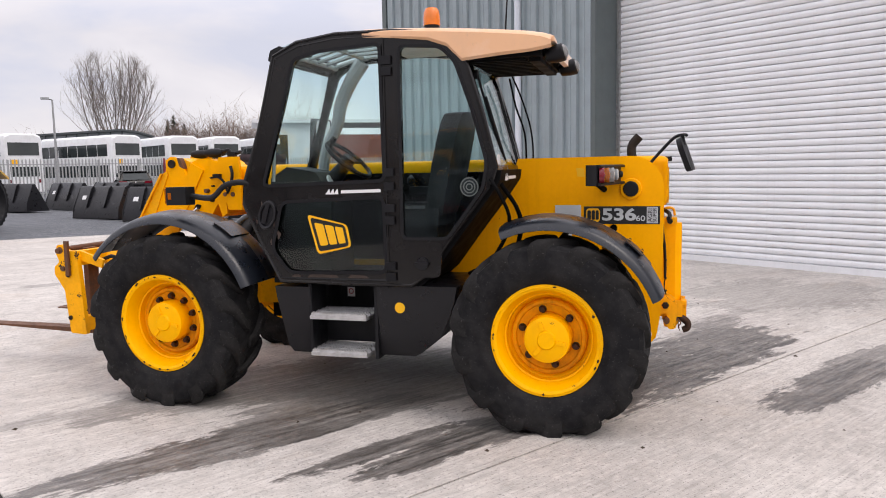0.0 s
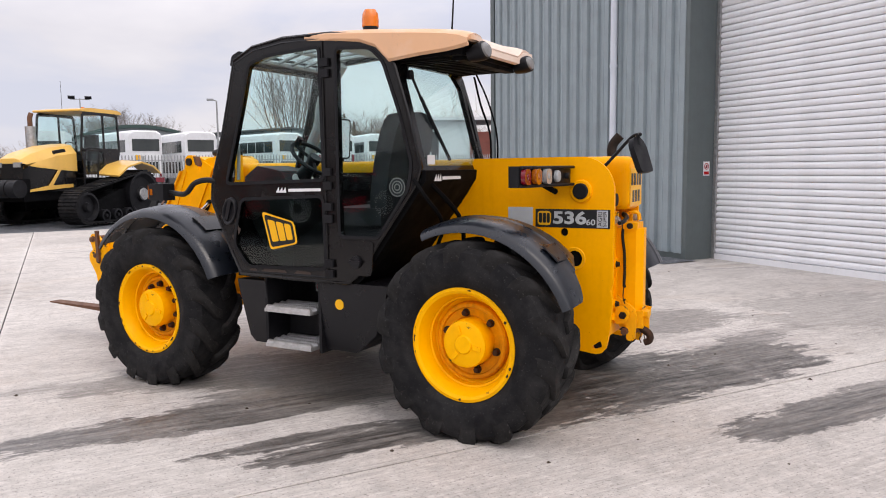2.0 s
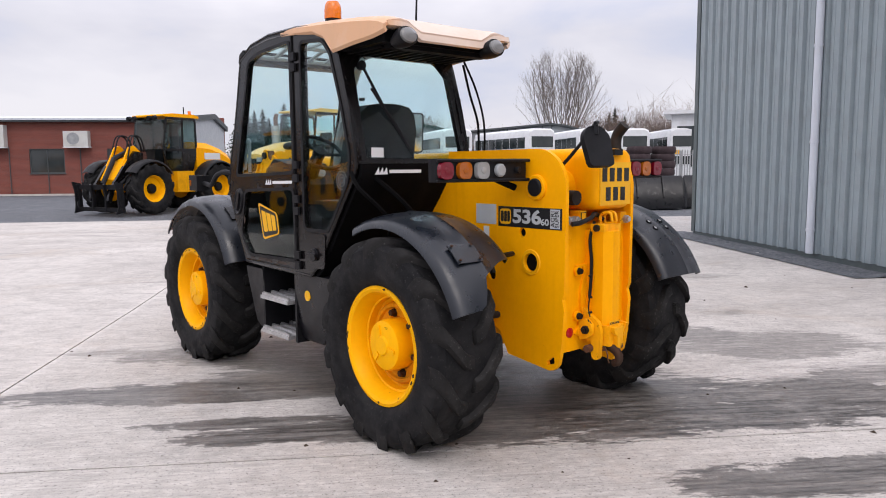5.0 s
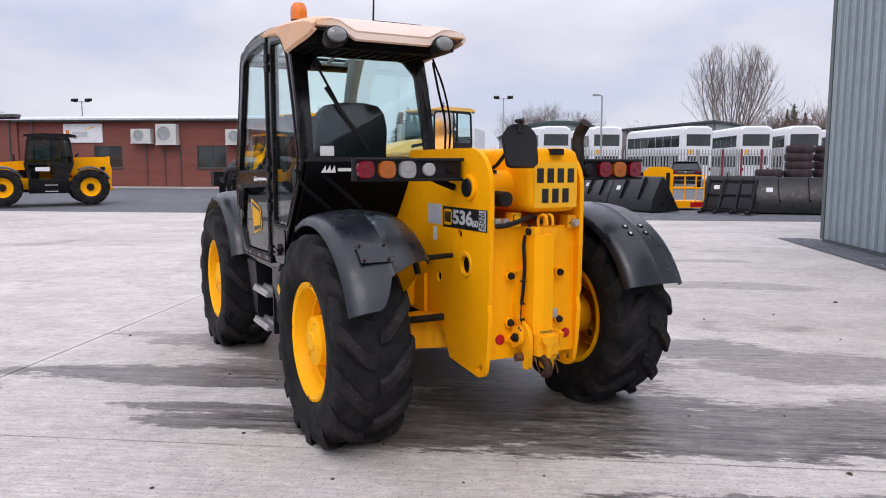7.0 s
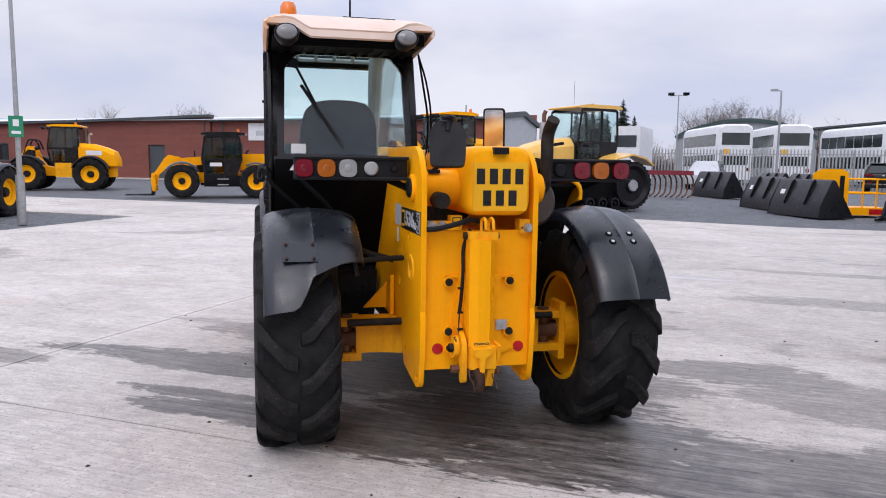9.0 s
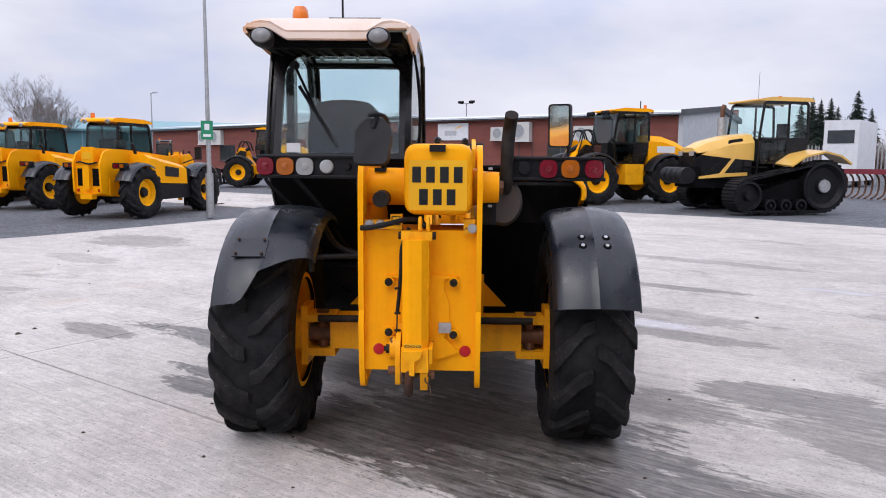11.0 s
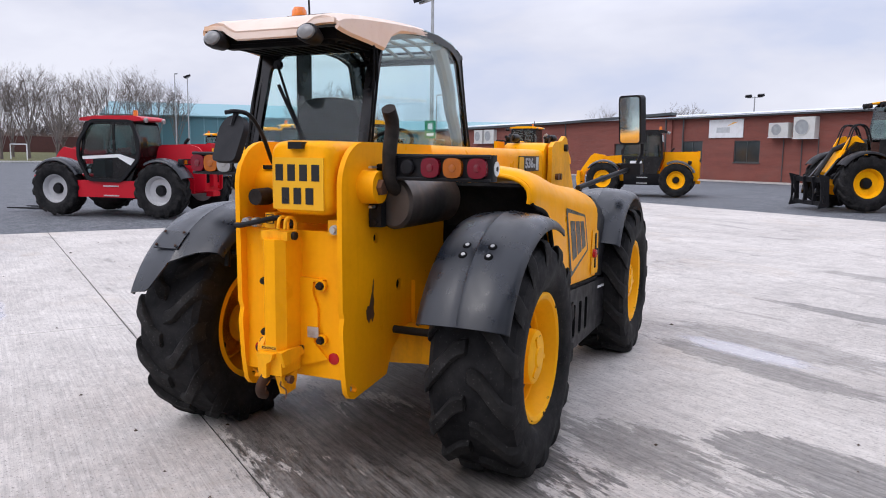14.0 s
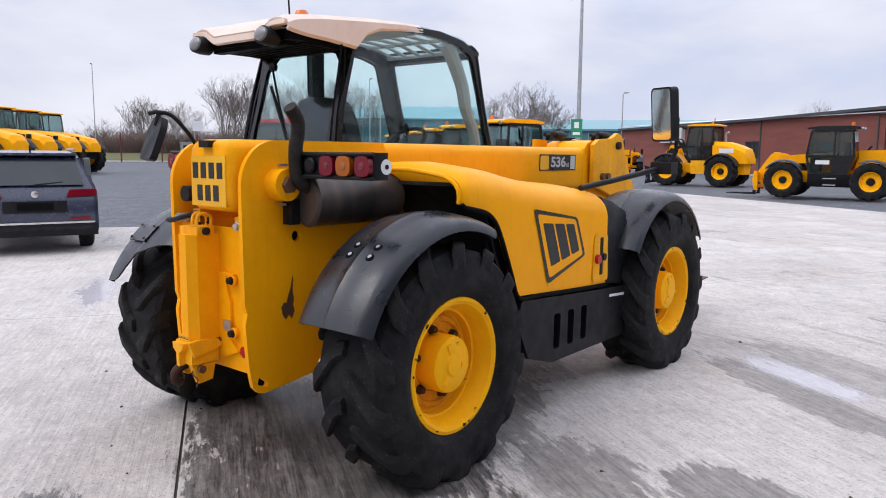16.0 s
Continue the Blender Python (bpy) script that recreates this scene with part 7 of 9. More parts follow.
    if round_cab:
        oct_ = rounded([(0.42, 1.75), (0.62, 2.24), (1.72, 2.26), (2.10, 1.75), (2.12, 1.35), (1.85, 0.82), (0.95, 0.80), (0.48, 1.30)], 0.12, 4)
        fo = BM()
        plate(fo, oct_, [inset(oct_, 0.075)], "y", 1.052, 1.11)
        part("door_surround", bevel(fo, 0.012), BLACK, t, "thick rounded black door surround")
        sw_ = BM()
        prism(sw_, [(0.60, 1.34), (1.0, 1.46), (2.0, 1.40), (1.98, 1.33), (1.05, 1.38), (0.72, 1.20)], "y", 1.054, 1.060)
        part("door_flash", sw_, DECAL_WHITE, t)
        part("side_sill", bbox(0.55, 2.15, 0.60, 1.06, 0.45, 0.84, 0.05), paint_, t)
        wt_ = BM()
        prism(wt_, [(-0.10, 1.12), (0.16, 1.12), (0.03, 1.36)], "x", -0.735, -0.728)
        part("warning_triangle", wt_, DECAL_WHITE, t)
    else:
        part("badge", bbox(1.28, 1.72, 1.052, 1.056, 1.20, 1.34, 0.001), DECAL_WHITE if badge_mat is not DECAL_BLACK else DECAL_GREY, t)
    tk_ = BM()
    loft(tk_, [[(0.60, 0.45, z), (1.95, 0.45, z), (1.95, y, z), (0.60, y, z)] for z, y in ((0.85, 1.03), (0.5, 1.0), (0.42, 0.95))])
    part("tank", bevel(tk_, 0.03), BLACK, t)
    for z in (0.48, 0.70):
        part("step", bbox(1.05, 1.45, 1.0, 1.08, z, z + 0.03, 0.005), ALU, t)
    mi = BM()
    tube(mi, [(1.95, -0.85, 1.35), (2.3, -1.10, 1.50)], 0.018, 6)
    box(mi, 2.28, 2.34, -1.20, -1.02, 1.45, 1.80)
    part("mirror", bevel(mi, 0.01), BLACK, t)
    ex_ = BM()
    tube(ex_, [(0.35, -0.55, 1.55), (0.30, -0.55, 1.75), (0.2, -0.55, 1.85)], 0.04, 8, 3)
    part("exhaust_pipe", ex_, BLACK, t)
    return t


K = 1.08
RIM_GREY = paint("pale_wheel", (0.48, 0.48, 0.49), (0.2, 0.18, 0.16), 0.3, 0.45, 0.0)


def parked(x, y, az, k=K):
    return pose(x, y, rise(x, y), 0, 0, az) @ Matrix.Diagonal((k, k, k, 1))


row = yard_telehandler(parked(-12.27, 11.11, 112), label="yellow telescopic handler with black cab, parked on gravel", group="telehandlers in the row")
for i, (x, y, az) in enumerate(((-17.37, 11.16, 110), (-21.76, 11.51, 110), (-26.07, 12.03, 109), (-30.37, 12.46, 110), (-34.77, 12.8, 108))):
    copy_thing(row, pose(x, y, rise(x, y), 0, 0, az))
jc = yard_telehandler(parked(-11.4, 24.65, 217, 0.99), roof=BLACK_PAINT, label="yellow telescopic handler with lowered forks before the brick building", badge_mat=DECAL_GREY)
yard_telehandler(parked(-12.45, 6.41, 225, 1.11), RED_PAINT, RED_PAINT, RIM_GREY, "red telescopic handler with pale wheels on gravel", badge_mat=DECAL_WHITE, round_cab=True)
copy_thing(jc, pose(-34.64, 25.99, 0.259, 0, 0, 215))
copy_thing(jc, pose(-36.33, 29.79, 0.314, 0, 0, 150))


def pull_in(bm):
    """Arms lowered and crowded close to the front axle."""
    for v in bm.verts:
        if v.co.x > 0:
            v.co.x *= 0.62
    return bm


def wheel_loader(m, label, group="", arm="loader", k=1.0):
    """Articulated loader, x forwards; front axle at x = 0, rear axle at -2.9."""
    t = thing("wheel_loader", label, "loader", m, group)
    R = 0.80
    for x in (0.0, -2.9):
        for s in (1, -1):
            bg_wheel(t, x, 1.0 * s, s, WHEEL_YELLOW, R / 0.63)
    fr = BM()
    prism(fr, [(-1.2, 0.7), (0.6, 0.7), (0.75, 1.1), (0.35, 1.75), (-0.2, 1.75), (-0.6, 1.2), (-1.2, 1.1)], "y", -0.42, 0.42)
    part("front_frame", bevel(fr, 0.03), YELLOW, t)
    rfm = BM()
    box(rfm, -3.9, -1.3, -0.5, 0.5, 0.65, 1.25)
    part("rear_frame", bevel(rfm, 0.03), YELLOW, t)
    bn = BM()
    loft(bn, [[(x, -w, 1.2), (x, w, 1.2), (x, w, zt - 0.2), (x, w - 0.18, zt), (x, -w + 0.18, zt), (x, -w, zt - 0.2)] for x, w, zt in ((-2.3, 0.72, 2.35), (-2.9, 0.74, 2.32), (-3.5, 0.74, 2.15), (-3.95, 0.70, 1.95), (-4.1, 0.64, 1.6))])
    part("engine_cover", bevel(bn, 0.03), YELLOW, t)
    for s in (1, -1):
        part("badge", bbox(-3.4, -2.65, 0.742 * s - 0.004, 0.742 * s + 0.004, 1.75, 1.98, 0.001), DECAL_WHITE, t)
        part("mudguard", fender(-2.9, 0.8, 0.90, 20, 160, *sorted((0.72 * s, 1.28 * s)), 10), BLACK, t)
        part("mudguard", fender(0, 0.8, 0.90, 35, 150, *sorted((0.74 * s, 1.26 * s)), 10), BLACK, t)
        ld = BM()
        box(ld, -2.0, -1.25, 0.55 * s - 0.1, 0.55 * s + 0.35 * s, 0.65, 1.35)
        part("step_box", bevel(ld, 0.03), YELLOW_WORN, t)
    glazed_cab(t, -2.35, -0.85, -0.72, 0.72, 1.35, 3.15, BLACK_PAINT, YELLOW, 0.15, 0.02)
    for s in (1, -1):
        am = BM()
        prism(am, [(-0.25, 1.95), (0.1, 2.0), (0.9, 1.45), (1.75, 0.75), (1.85, 0.45), (1.65, 0.40), (1.45, 0.75), (0.7, 1.22), (-0.25, 1.65)], "y", 0.42 * s - 0.05, 0.42 * s + 0.05)
        part("lift_arm", pull_in(bevel(am, 0.015)), BLACK_PAINT, t)
        tw = BM()
        prism(tw, [(-0.55, 1.1), (0.35, 1.0), (0.62, 1.30), (0.20, 2.12), (0.0, 2.18), (-0.22, 2.0)], "y", 0.33 * s - 0.03, 0.33 * s + 0.03)
        part("loader_tower", bevel(tw, 0.01), YELLOW, t)
        for h_ in (0.0, 0.14):
            hs = BM()
            tube(hs, [(-0.45, (0.20 + h_) * s, 2.0), (-0.25, (0.22 + h_) * s, 2.45), (0.15, (0.24 + h_) * s, 2.42), (0.5, (0.26 + h_) * s, 1.75), (1.2, (0.2 + h_) * s, 1.0)], 0.028, 6, 4)
            part("hose", pull_in(hs), BLACK, t)
        rm_ = BM()
        cyl(rm_, (-0.1, 0.55 * s, 1.5), (1.2, 0.55 * s, 0.95), 0.07, seg=12)
        part("lift_ram", pull_in(rm_), BLACK, t)
    cr = BM()
    tube(cr, [(-0.3, 0.0, 2.1), (0.8, 0.0, 1.75), (1.55, 0.0, 0.95)], 0.09, 8)
    part("tilt_ram", pull_in(cr), BLACK, t)
    at_ = BM()
    for y in (-0.95, -0.3, 0.3, 0.95):
        prism(at_, [(1.65, 0.12), (1.85, 0.12), (1.80, 0.5), (1.95, 0.95), (1.80, 0.98), (1.65, 0.6)], "y", y - 0.04, y + 0.04)
    box(at_, 1.66, 1.80, -0.98, 0.98, 0.80, 0.95)
    box(at_, 1.66, 1.82, -0.98, 0.98, 0.12, 0.24)
    part("quick_hitch", pull_in(bevel(at_, 0.01)), BLACK, t)
    for y in (-0.98, 0.98):
        pl = BM()
        plate(pl, [(1.55, 0.10), (2.05, 0.05), (1.95, 0.30), (1.98, 0.75), (2.12, 1.05), (1.62, 0.98)], [rounded([(1.68, 0.22), (1.88, 0.20), (1.88, 0.42), (1.68, 0.45)], 0.04, 2), rounded([(1.68, 0.55), (1.86, 0.55), (1.92, 0.85), (1.70, 0.82)], 0.04, 2)], "y", y - 0.025, y + 0.025)
        part("hitch_side", pull_in(pl), BLACK, t)
    ep = BM()
    tube(ep, [(-2.6, -0.35, 2.3), (-2.6, -0.35, 2.75), (-2.75, -0.35, 2.85)], 0.06, 10, 3)
    part("exhaust_pipe", ep, STEEL, t)
    for s in (1, -1):
        for i_ in range(2):
            w_ = BM()
            cyl(w_, (-0.72, (0.35 + 0.25 * i_) * s, 3.1), (-0.62, (0.35 + 0.25 * i_) * s, 3.08), 0.08, 0.08, 12)
            part("work_lamp", w_, BLACK, t)
    ba = BM()
    cyl(ba, (-2.2, 0.3, 3.3), (-2.2, 0.3, 3.55), 0.02, seg=6)
    part("beacon_stalk", ba, BLACK, t)
    return t


wheel_loader(parked(-4.33, 23.86, 236, 1.0), "yellow wheel loader with black cab and hitch on gravel")
wheel_loader(parked(-23.3, 24.8, 213, 0.90), "yellow articulated loader parked before the brick building")


def tracked_tractor(m):
    """Rubber-tracked tractor, x forwards; ground under the track's middle."""
    t = thing("tracked_tractor", "gold and black rubber-tracked farm tractor on gravel", "tractor", m)
    idl, drv, r1, r2 = (1.45, 0.50), (-0.97, 0.78), 0.46, 0.74
    for s in (1, -1):
        y0, y1 = sorted((0.95 * s, 1.55 * s))
        loop = []
        for a in range(-90, 100, 12):
            loop.append((idl[0] + r1 * math.cos(radians(a)), idl[1] + r1 * math.sin(radians(a))))
        for a in range(100, 271, 12):
            loop.append((drv[0] + r2 * math.cos(radians(a)), drv[1] + r2 * math.sin(radians(a))))
        loop = [(x, max(z, 0.0)) for x, z in loop]
        tr = BM()
        plate(tr, loop, [inset(loop, 0.045)], "y", y0, y1)
        n = len(loop)
        for i in range(n):
            p, q = Vector(loop[i]), Vector(loop[(i + 1) % n])
            k = max(1, int((q - p).length / 0.16))
            for j in range(k):
                c = p + (q - p) * (j + 0.5) / k
                d = (q - p).normalized()
                ang = math.degrees(math.atan2(d.y, d.x))
                if c.y < 0.03:
                    continue
                box(tr, -0.035, 0.035, y0, y1, -0.02, 0.035, pose(c.x, 0, c.y, 0, -ang, 0) @ Matrix.Diagonal((1, 1, -1, 1)))
        part("track", tr, RUBBER, t, "black rubber track")
        yo = y1 if s > 0 else y0
        for (cx, cz), r, nm in ((idl, r1 - 0.05, "idler_wheel"), (drv, r2 - 0.05, "drive_wheel"), ((0.75, 0.23), 0.18, "roller"), ((0.25, 0.23), 0.18, "roller"), ((-0.25, 0.23), 0.18, "roller")):
            w_ = BM()
            lathe(w_, [(r, y0), (r, y1), (r - 0.06, yo * 1.005), (r * 0.75, yo - 0.10 * s), (r * 0.35, yo - 0.10 * s), (r * 0.30, yo - 0.02 * s), (0, yo - 0.02 * s)] if s > 0 else [(r, y1), (r, y0), (r - 0.06, yo * 1.005), (r * 0.75, yo - 0.10 * s), (r * 0.35, yo - 0.10 * s), (r * 0.30, yo - 0.02 * s), (0, yo - 0.02 * s)], "y", 32, (cx, 0, cz), cap=False)
            part(nm, w_, BLACK, t)
            hb_ = BM()
            lathe(hb_, [(r * 0.28, yo - 0.02 * s), (r * 0.26, yo + 0.02 * s), (0, yo + 0.02 * s)], "y", 20, (cx, 0, cz))
            part("hub", hb_, STEEL if nm == "drive_wheel" else BLACK, t)
        bx = BM()
        prism(bx, [(-0.8, 0.4), (1.1, 0.35), (1.0, 0.62), (0.0, 0.95), (-0.8, 1.0)], "y", *sorted((1.0 * s, 1.4 * s)))
        part("track_frame", bevel(bx, 0.03), CAB_SHELL, t)
        fe = BM()
        loft(fe, [[(x, 0.80 * s, z), (x, 1.55 * s, z - 0.06)] for x, z in ((-1.85, 1.50), (-1.5, 1.72), (-0.95, 1.84), (-0.3, 1.70), (0.15, 1.42))], closed=False)
        part("mudguard", thicken(fe, 0.05), TRACTOR_GOLD, t)
    bd = BM()
    box(bd, -1.8, 2.6, -0.5, 0.5, 0.7, 1.3)
    part("chassis", bevel(bd, 0.04), CAB_SHELL, t)
    hd = BM()
    loft(hd, [[(x, -w, zb), (x, w, zb), (x, w, zt - 0.28), (x, w * 0.72, zt - 0.05), (x, 0.2, zt), (x, -0.2, zt), (x, -w * 0.72, zt - 0.05), (x, -w, zt - 0.28)] for x, w, zb, zt in ((0.72, 0.62, 1.5, 2.30), (1.45, 0.60, 1.55, 2.22), (2.15, 0.55, 1.62, 2.04), (2.52, 0.50, 1.68, 1.86))])
    part("bonnet", bevel(hd, 0.02), TRACTOR_GOLD, t, "gold moulded bonnet")
    gr = BM()
    loft(gr, [[(x, -w, 0.95), (x, w, 0.95), (x, w, zt), (x, -w, zt)] for x, w, zt in ((0.75, 0.58, 1.58), (2.15, 0.54, 1.66), (2.55, 0.46, 1.72))])
    part("grille", bevel(gr, 0.03), BLACK_PAINT, t)
    for s in (1, -1):
        stp = BM()
        prism(stp, [(0.9, 1.05), (2.47, 0.96), (2.47, 1.02), (1.8, 1.12), (1.3, 1.7), (1.2, 1.7), (1.65, 1.12), (0.9, 1.15)], "y", *sorted((0.585 * s, 0.60 * s)))
        part("bonnet_stripe", stp, TRACTOR_GOLD, t)
        hl_ = BM()
        box(hl_, 2.47, 2.58, *sorted((0.20 * s, 0.42 * s)), 1.62, 1.75)
        part("headlamp", bevel(hl_, 0.02), WHITE_LENS, t)
        vt = BM()
        prism(vt, rounded([(1.05, 2.02), (1.55, 1.97), (1.5, 2.08), (1.1, 2.14)], 0.03, 2), "y", *sorted((0.50 * s, 0.56 * s)))
        part("bonnet_vent", vt, BLACK, t)
    for i in range(4):
        wt_ = BM()
        cyl(wt_, (2.82, -0.6 + i * 0.31, 1.05), (2.82, -0.32 + i * 0.31, 1.05), 0.24, seg=20)
        part("front_weight", bevel(wt_, 0.03), BLACK, t)
    glazed_cab(t, -0.95, 0.74, -0.80, 0.80, 1.40, 3.22, BLACK_PAINT, TRACTOR_GOLD, 0.12, 0.05, pane=GLASS, lamp=(-0.68, -0.25))
    sk_ = BM()
    cyl(sk_, (1.0, -0.66, 1.9), (1.0, -0.66, 2.80), 0.14, seg=16)
    part("silencer", sk_, STEEL, t, "bright upright silencer")
    sk_ = BM()
    tube(sk_, [(1.0, -0.66, 2.80), (1.0, -0.66, 3.05), (0.94, -0.66, 3.17)], 0.07, 10)
    part("exhaust_pipe", sk_, RUST, t)
    for s in (1, -1):
        hr = BM()
        tube(hr, [(0.85, 0.95 * s, 1.15), (0.75, 0.95 * s, 2.0), (0.4, 0.95 * s, 2.1), (0.2, 0.95 * s, 2.0), (0.3, 0.95 * s, 1.3)], 0.025, 6, 4)
        part("handrail", hr, BLACK, t)
    for i in range(4):
        part("step", bbox(0.5, 0.9, 0.75, 1.0, 0.5 + 0.26 * i, 0.54 + 0.26 * i, 0.01), BLACK, t)
    an_ = BM()
    tube(an_, [(-0.1, -0.5, 3.3), (-0.1, -0.5, 4.2)], 0.006, 5)
    part("antenna", an_, BLACK, t)
    return t


tracked_tractor(parked(1.62, 24.0, 228, 1.0))


def field_tractor(m):
    """Large fast tractor seen far off: bonnet, cab, four wheels."""
    t = thing("field_tractor", "yellow fast tractor with black mudguards far across the yard", "tractor", m, "field tractors")
    for x in (0.0, 3.0):
        for s in (1, -1):
            bg_wheel(t, x, 1.05 * s, s, WHEEL_YELLOW, 1.35)
    b = BM()
    loft(b, [[(x, -w, zb), (x, w, zb), (x, w, zt - 0.2), (x, w - 0.2, zt), (x, -w + 0.2, zt), (x, -w, zt - 0.2)] for x, w, zb, zt in ((1.4, 0.65, 1.2, 2.35), (2.6, 0.62, 1.2, 2.25), (3.9, 0.55, 1.2, 1.95), (4.1, 0.5, 1.2, 1.7))])
    part("bonnet", bevel(b, 0.04), YELLOW, t)
    for s in (1, -1):
        for i in range(5):
            part("bonnet_vent", bbox(1.9 + 0.35 * i, 2.1 + 0.35 * i, 0.60 * s - 0.06, 0.60 * s + 0.06, 1.85, 2.05, 0.01), BLACK, t)
        for x in (0, 3.0):
            part("mudguard", fender(x, 0.85, 1.0, 30, 150, *sorted((0.75 * s, 1.35 * s)), 8), BLACK, t)
    c = BM()
    box(c, -1.0, 3.8, -0.5, 0.5, 0.8, 1.4)
    part("chassis", bevel(c, 0.05), CAB_SHELL, t)
    glazed_cab(t, -0.2, 1.5, -0.8, 0.8, 1.4, 3.35, BLACK_PAINT, YELLOW)
    return t


ft = field_tractor(pose(-54.7, -10.3, 0, 0, 0, 62) @ Matrix.Diagonal((1.3, 1.3, 1.3, 1)))
for x, y in ((-50.8, -11.0), (-46.9, -11.8), (-43.0, -12.6)):
    copy_thing(ft, pose(x, y, 0, 0, 0, 62))


def family_car(m, label="dark blue estate car parked on the concrete", body=CAR_BLUE):
    """Estate-bodied car, x forwards; origin under the rear axle."""
    t = thing("car", label, "car", m)
    prof = [(-0.93, 0.42), (-0.96, 0.62), (-0.94, 0.98), (-0.86, 1.10), (-0.55, 1.56), (-0.35, 1.64), (0.6, 1.68), (1.3, 1.62), (2.05, 1.16), (2.9, 1.0), (3.35, 0.85), (3.45, 0.5), (3.4, 0.32), (-0.8, 0.32)]

    def width(z):
        return 0.92 if z < 1.05 else 0.92 - (z - 1.05) * 0.42
    b = BM()
    loft(b, [[(x, width(z) * s * e + 0.0, z) for x, z in prof] for s, e in ((-1, 0.94), (-1, 1.0), (1, 1.0), (1, 0.94))], closed=True)
    for v in b.verts:
        if abs(v.co.y) < 0.9 * width(v.co.z) + 0.05:
            v.co.x *= 1.0
    part("body", bevel(b, 0.03), body, t)
    g = BM()
    loft(g, [[(-0.885 - 0.004, -0.72, 1.12), (-0.885 - 0.004, 0.72, 1.12)], [(-0.60, -0.64, 1.52), (-0.60, 0.64, 1.52)]], closed=False)
    part("rear_window", thicken(g, 0.01), DARKGLASS, t)
    for s in (1, -1):
        sw = BM()
        prism(sw, rounded([(-0.45, 1.14), (1.75, 1.14), (1.22, 1.54), (-0.25, 1.56)], 0.05, 3), "y", *sorted((0.80 * s, 0.895 * s)))
        part("side_window", sw, DARKGLASS, t)
        tl = BM()
        prism(tl, rounded([(0.45 * s, 0.93), (0.90 * s, 0.95), (0.91 * s, 1.06), (0.50 * s, 1.05)], 0.02, 3), "x", -0.985, -0.86)
        part("tail_light", tl, RED_LENS, t)
        tube_ = BM()
        tube(tube_, [(-0.3, 0.66 * s, 1.70), (1.2, 0.66 * s, 1.70)], 0.02, 6)
        part("roof_rail", tube_, STEEL, t)
        part("rear_reflector", bbox(-0.975, -0.95, min(0.5 * s, 0.8 * s), max(0.5 * s, 0.8 * s), 0.56, 0.60, 0.005), RED_LENS, t)
        for x in (0.0, 2.68):
            w = BM()
            lathe(w, [(0.24, 0.09), (0.31, 0.11), (0.345, 0.08), (0.35, 0.0), (0.345, -0.10), (0.25, -0.11)], "y", 32, (0, 0, 0), cap=False)
            wo = part("wheel", w, RUBBER, t)
            wo.matrix_basis = pose(x, 0.80 * s, 0.35, 0, 0, 0 if s > 0 else 180)
            r_ = BM()
            lathe(r_, [(0.245, 0.10), (0.22, 0.06), (0.06, 0.09), (0.0, 0.09)], "y", 20, cap=False)
            part("rim", r_, STEEL, wo)
    part("bumper", bbox(-1.0, -0.80, -0.90, 0.90, 0.30, 0.50, 0.06), BLACK, t)
    part("valance", bbox(-1.004, -0.86, -0.80, 0.80, 0.40, 0.45, 0.015), SEATCLOTH, t, "grey lower bumper panel")
    part("plate_recess", bbox(-0.968, -0.94, -0.46, 0.46, 0.68, 0.87, 0.02), BLACK, t)
    part("bumper_trim", bbox(-1.008, -0.95, -0.86, 0.86, 0.50, 0.53, 0.01), CHROME, t)
    part("number_plate", bbox(-0.978, -0.965, -0.26, 0.26, 0.72, 0.84, 0.004), CAB_SHELL, t)
    em = BM()
    lathe(em, [(0.055, -0.955), (0.055, -0.975), (0.0, -0.98)], "x", 20, (0, 0, 0.98))
    part("round_emblem", em, CHROME, t)
    wpr = BM()
    tube(wpr, [(-0.90, 0.0, 1.13), (-0.86, -0.42, 1.17)], 0.012, 6)
    part("rear_wiper", wpr, BLACK, t)
    sp = BM()
    box(sp, -0.66, -0.42, -0.66, 0.66, 1.60, 1.64)
    part("spoiler", bevel(sp, 0.015), body, t)
    ae = BM()
    tube(ae, [(0.0, 0, 1.66), (-0.12, 0, 1.76)], 0.015, 6)
    part("antenna", ae, BLACK, t)
    return t


family_car(pose(-5.55, 0.05, 0, 0, 0, 194))
SILVER = paint("car_silver", (0.42, 0.43, 0.44), (0.25, 0.25, 0.25), 0.15, 0.3, 0.4)
family_car(parked(5.6, 49.38, -96, 1.03), "silver car parked by the palisade fence", SILVER)
family_car(parked(15.56, 50.17, 78, 1.09), "dark car parked by the palisade fence", BLACK_PAINT)

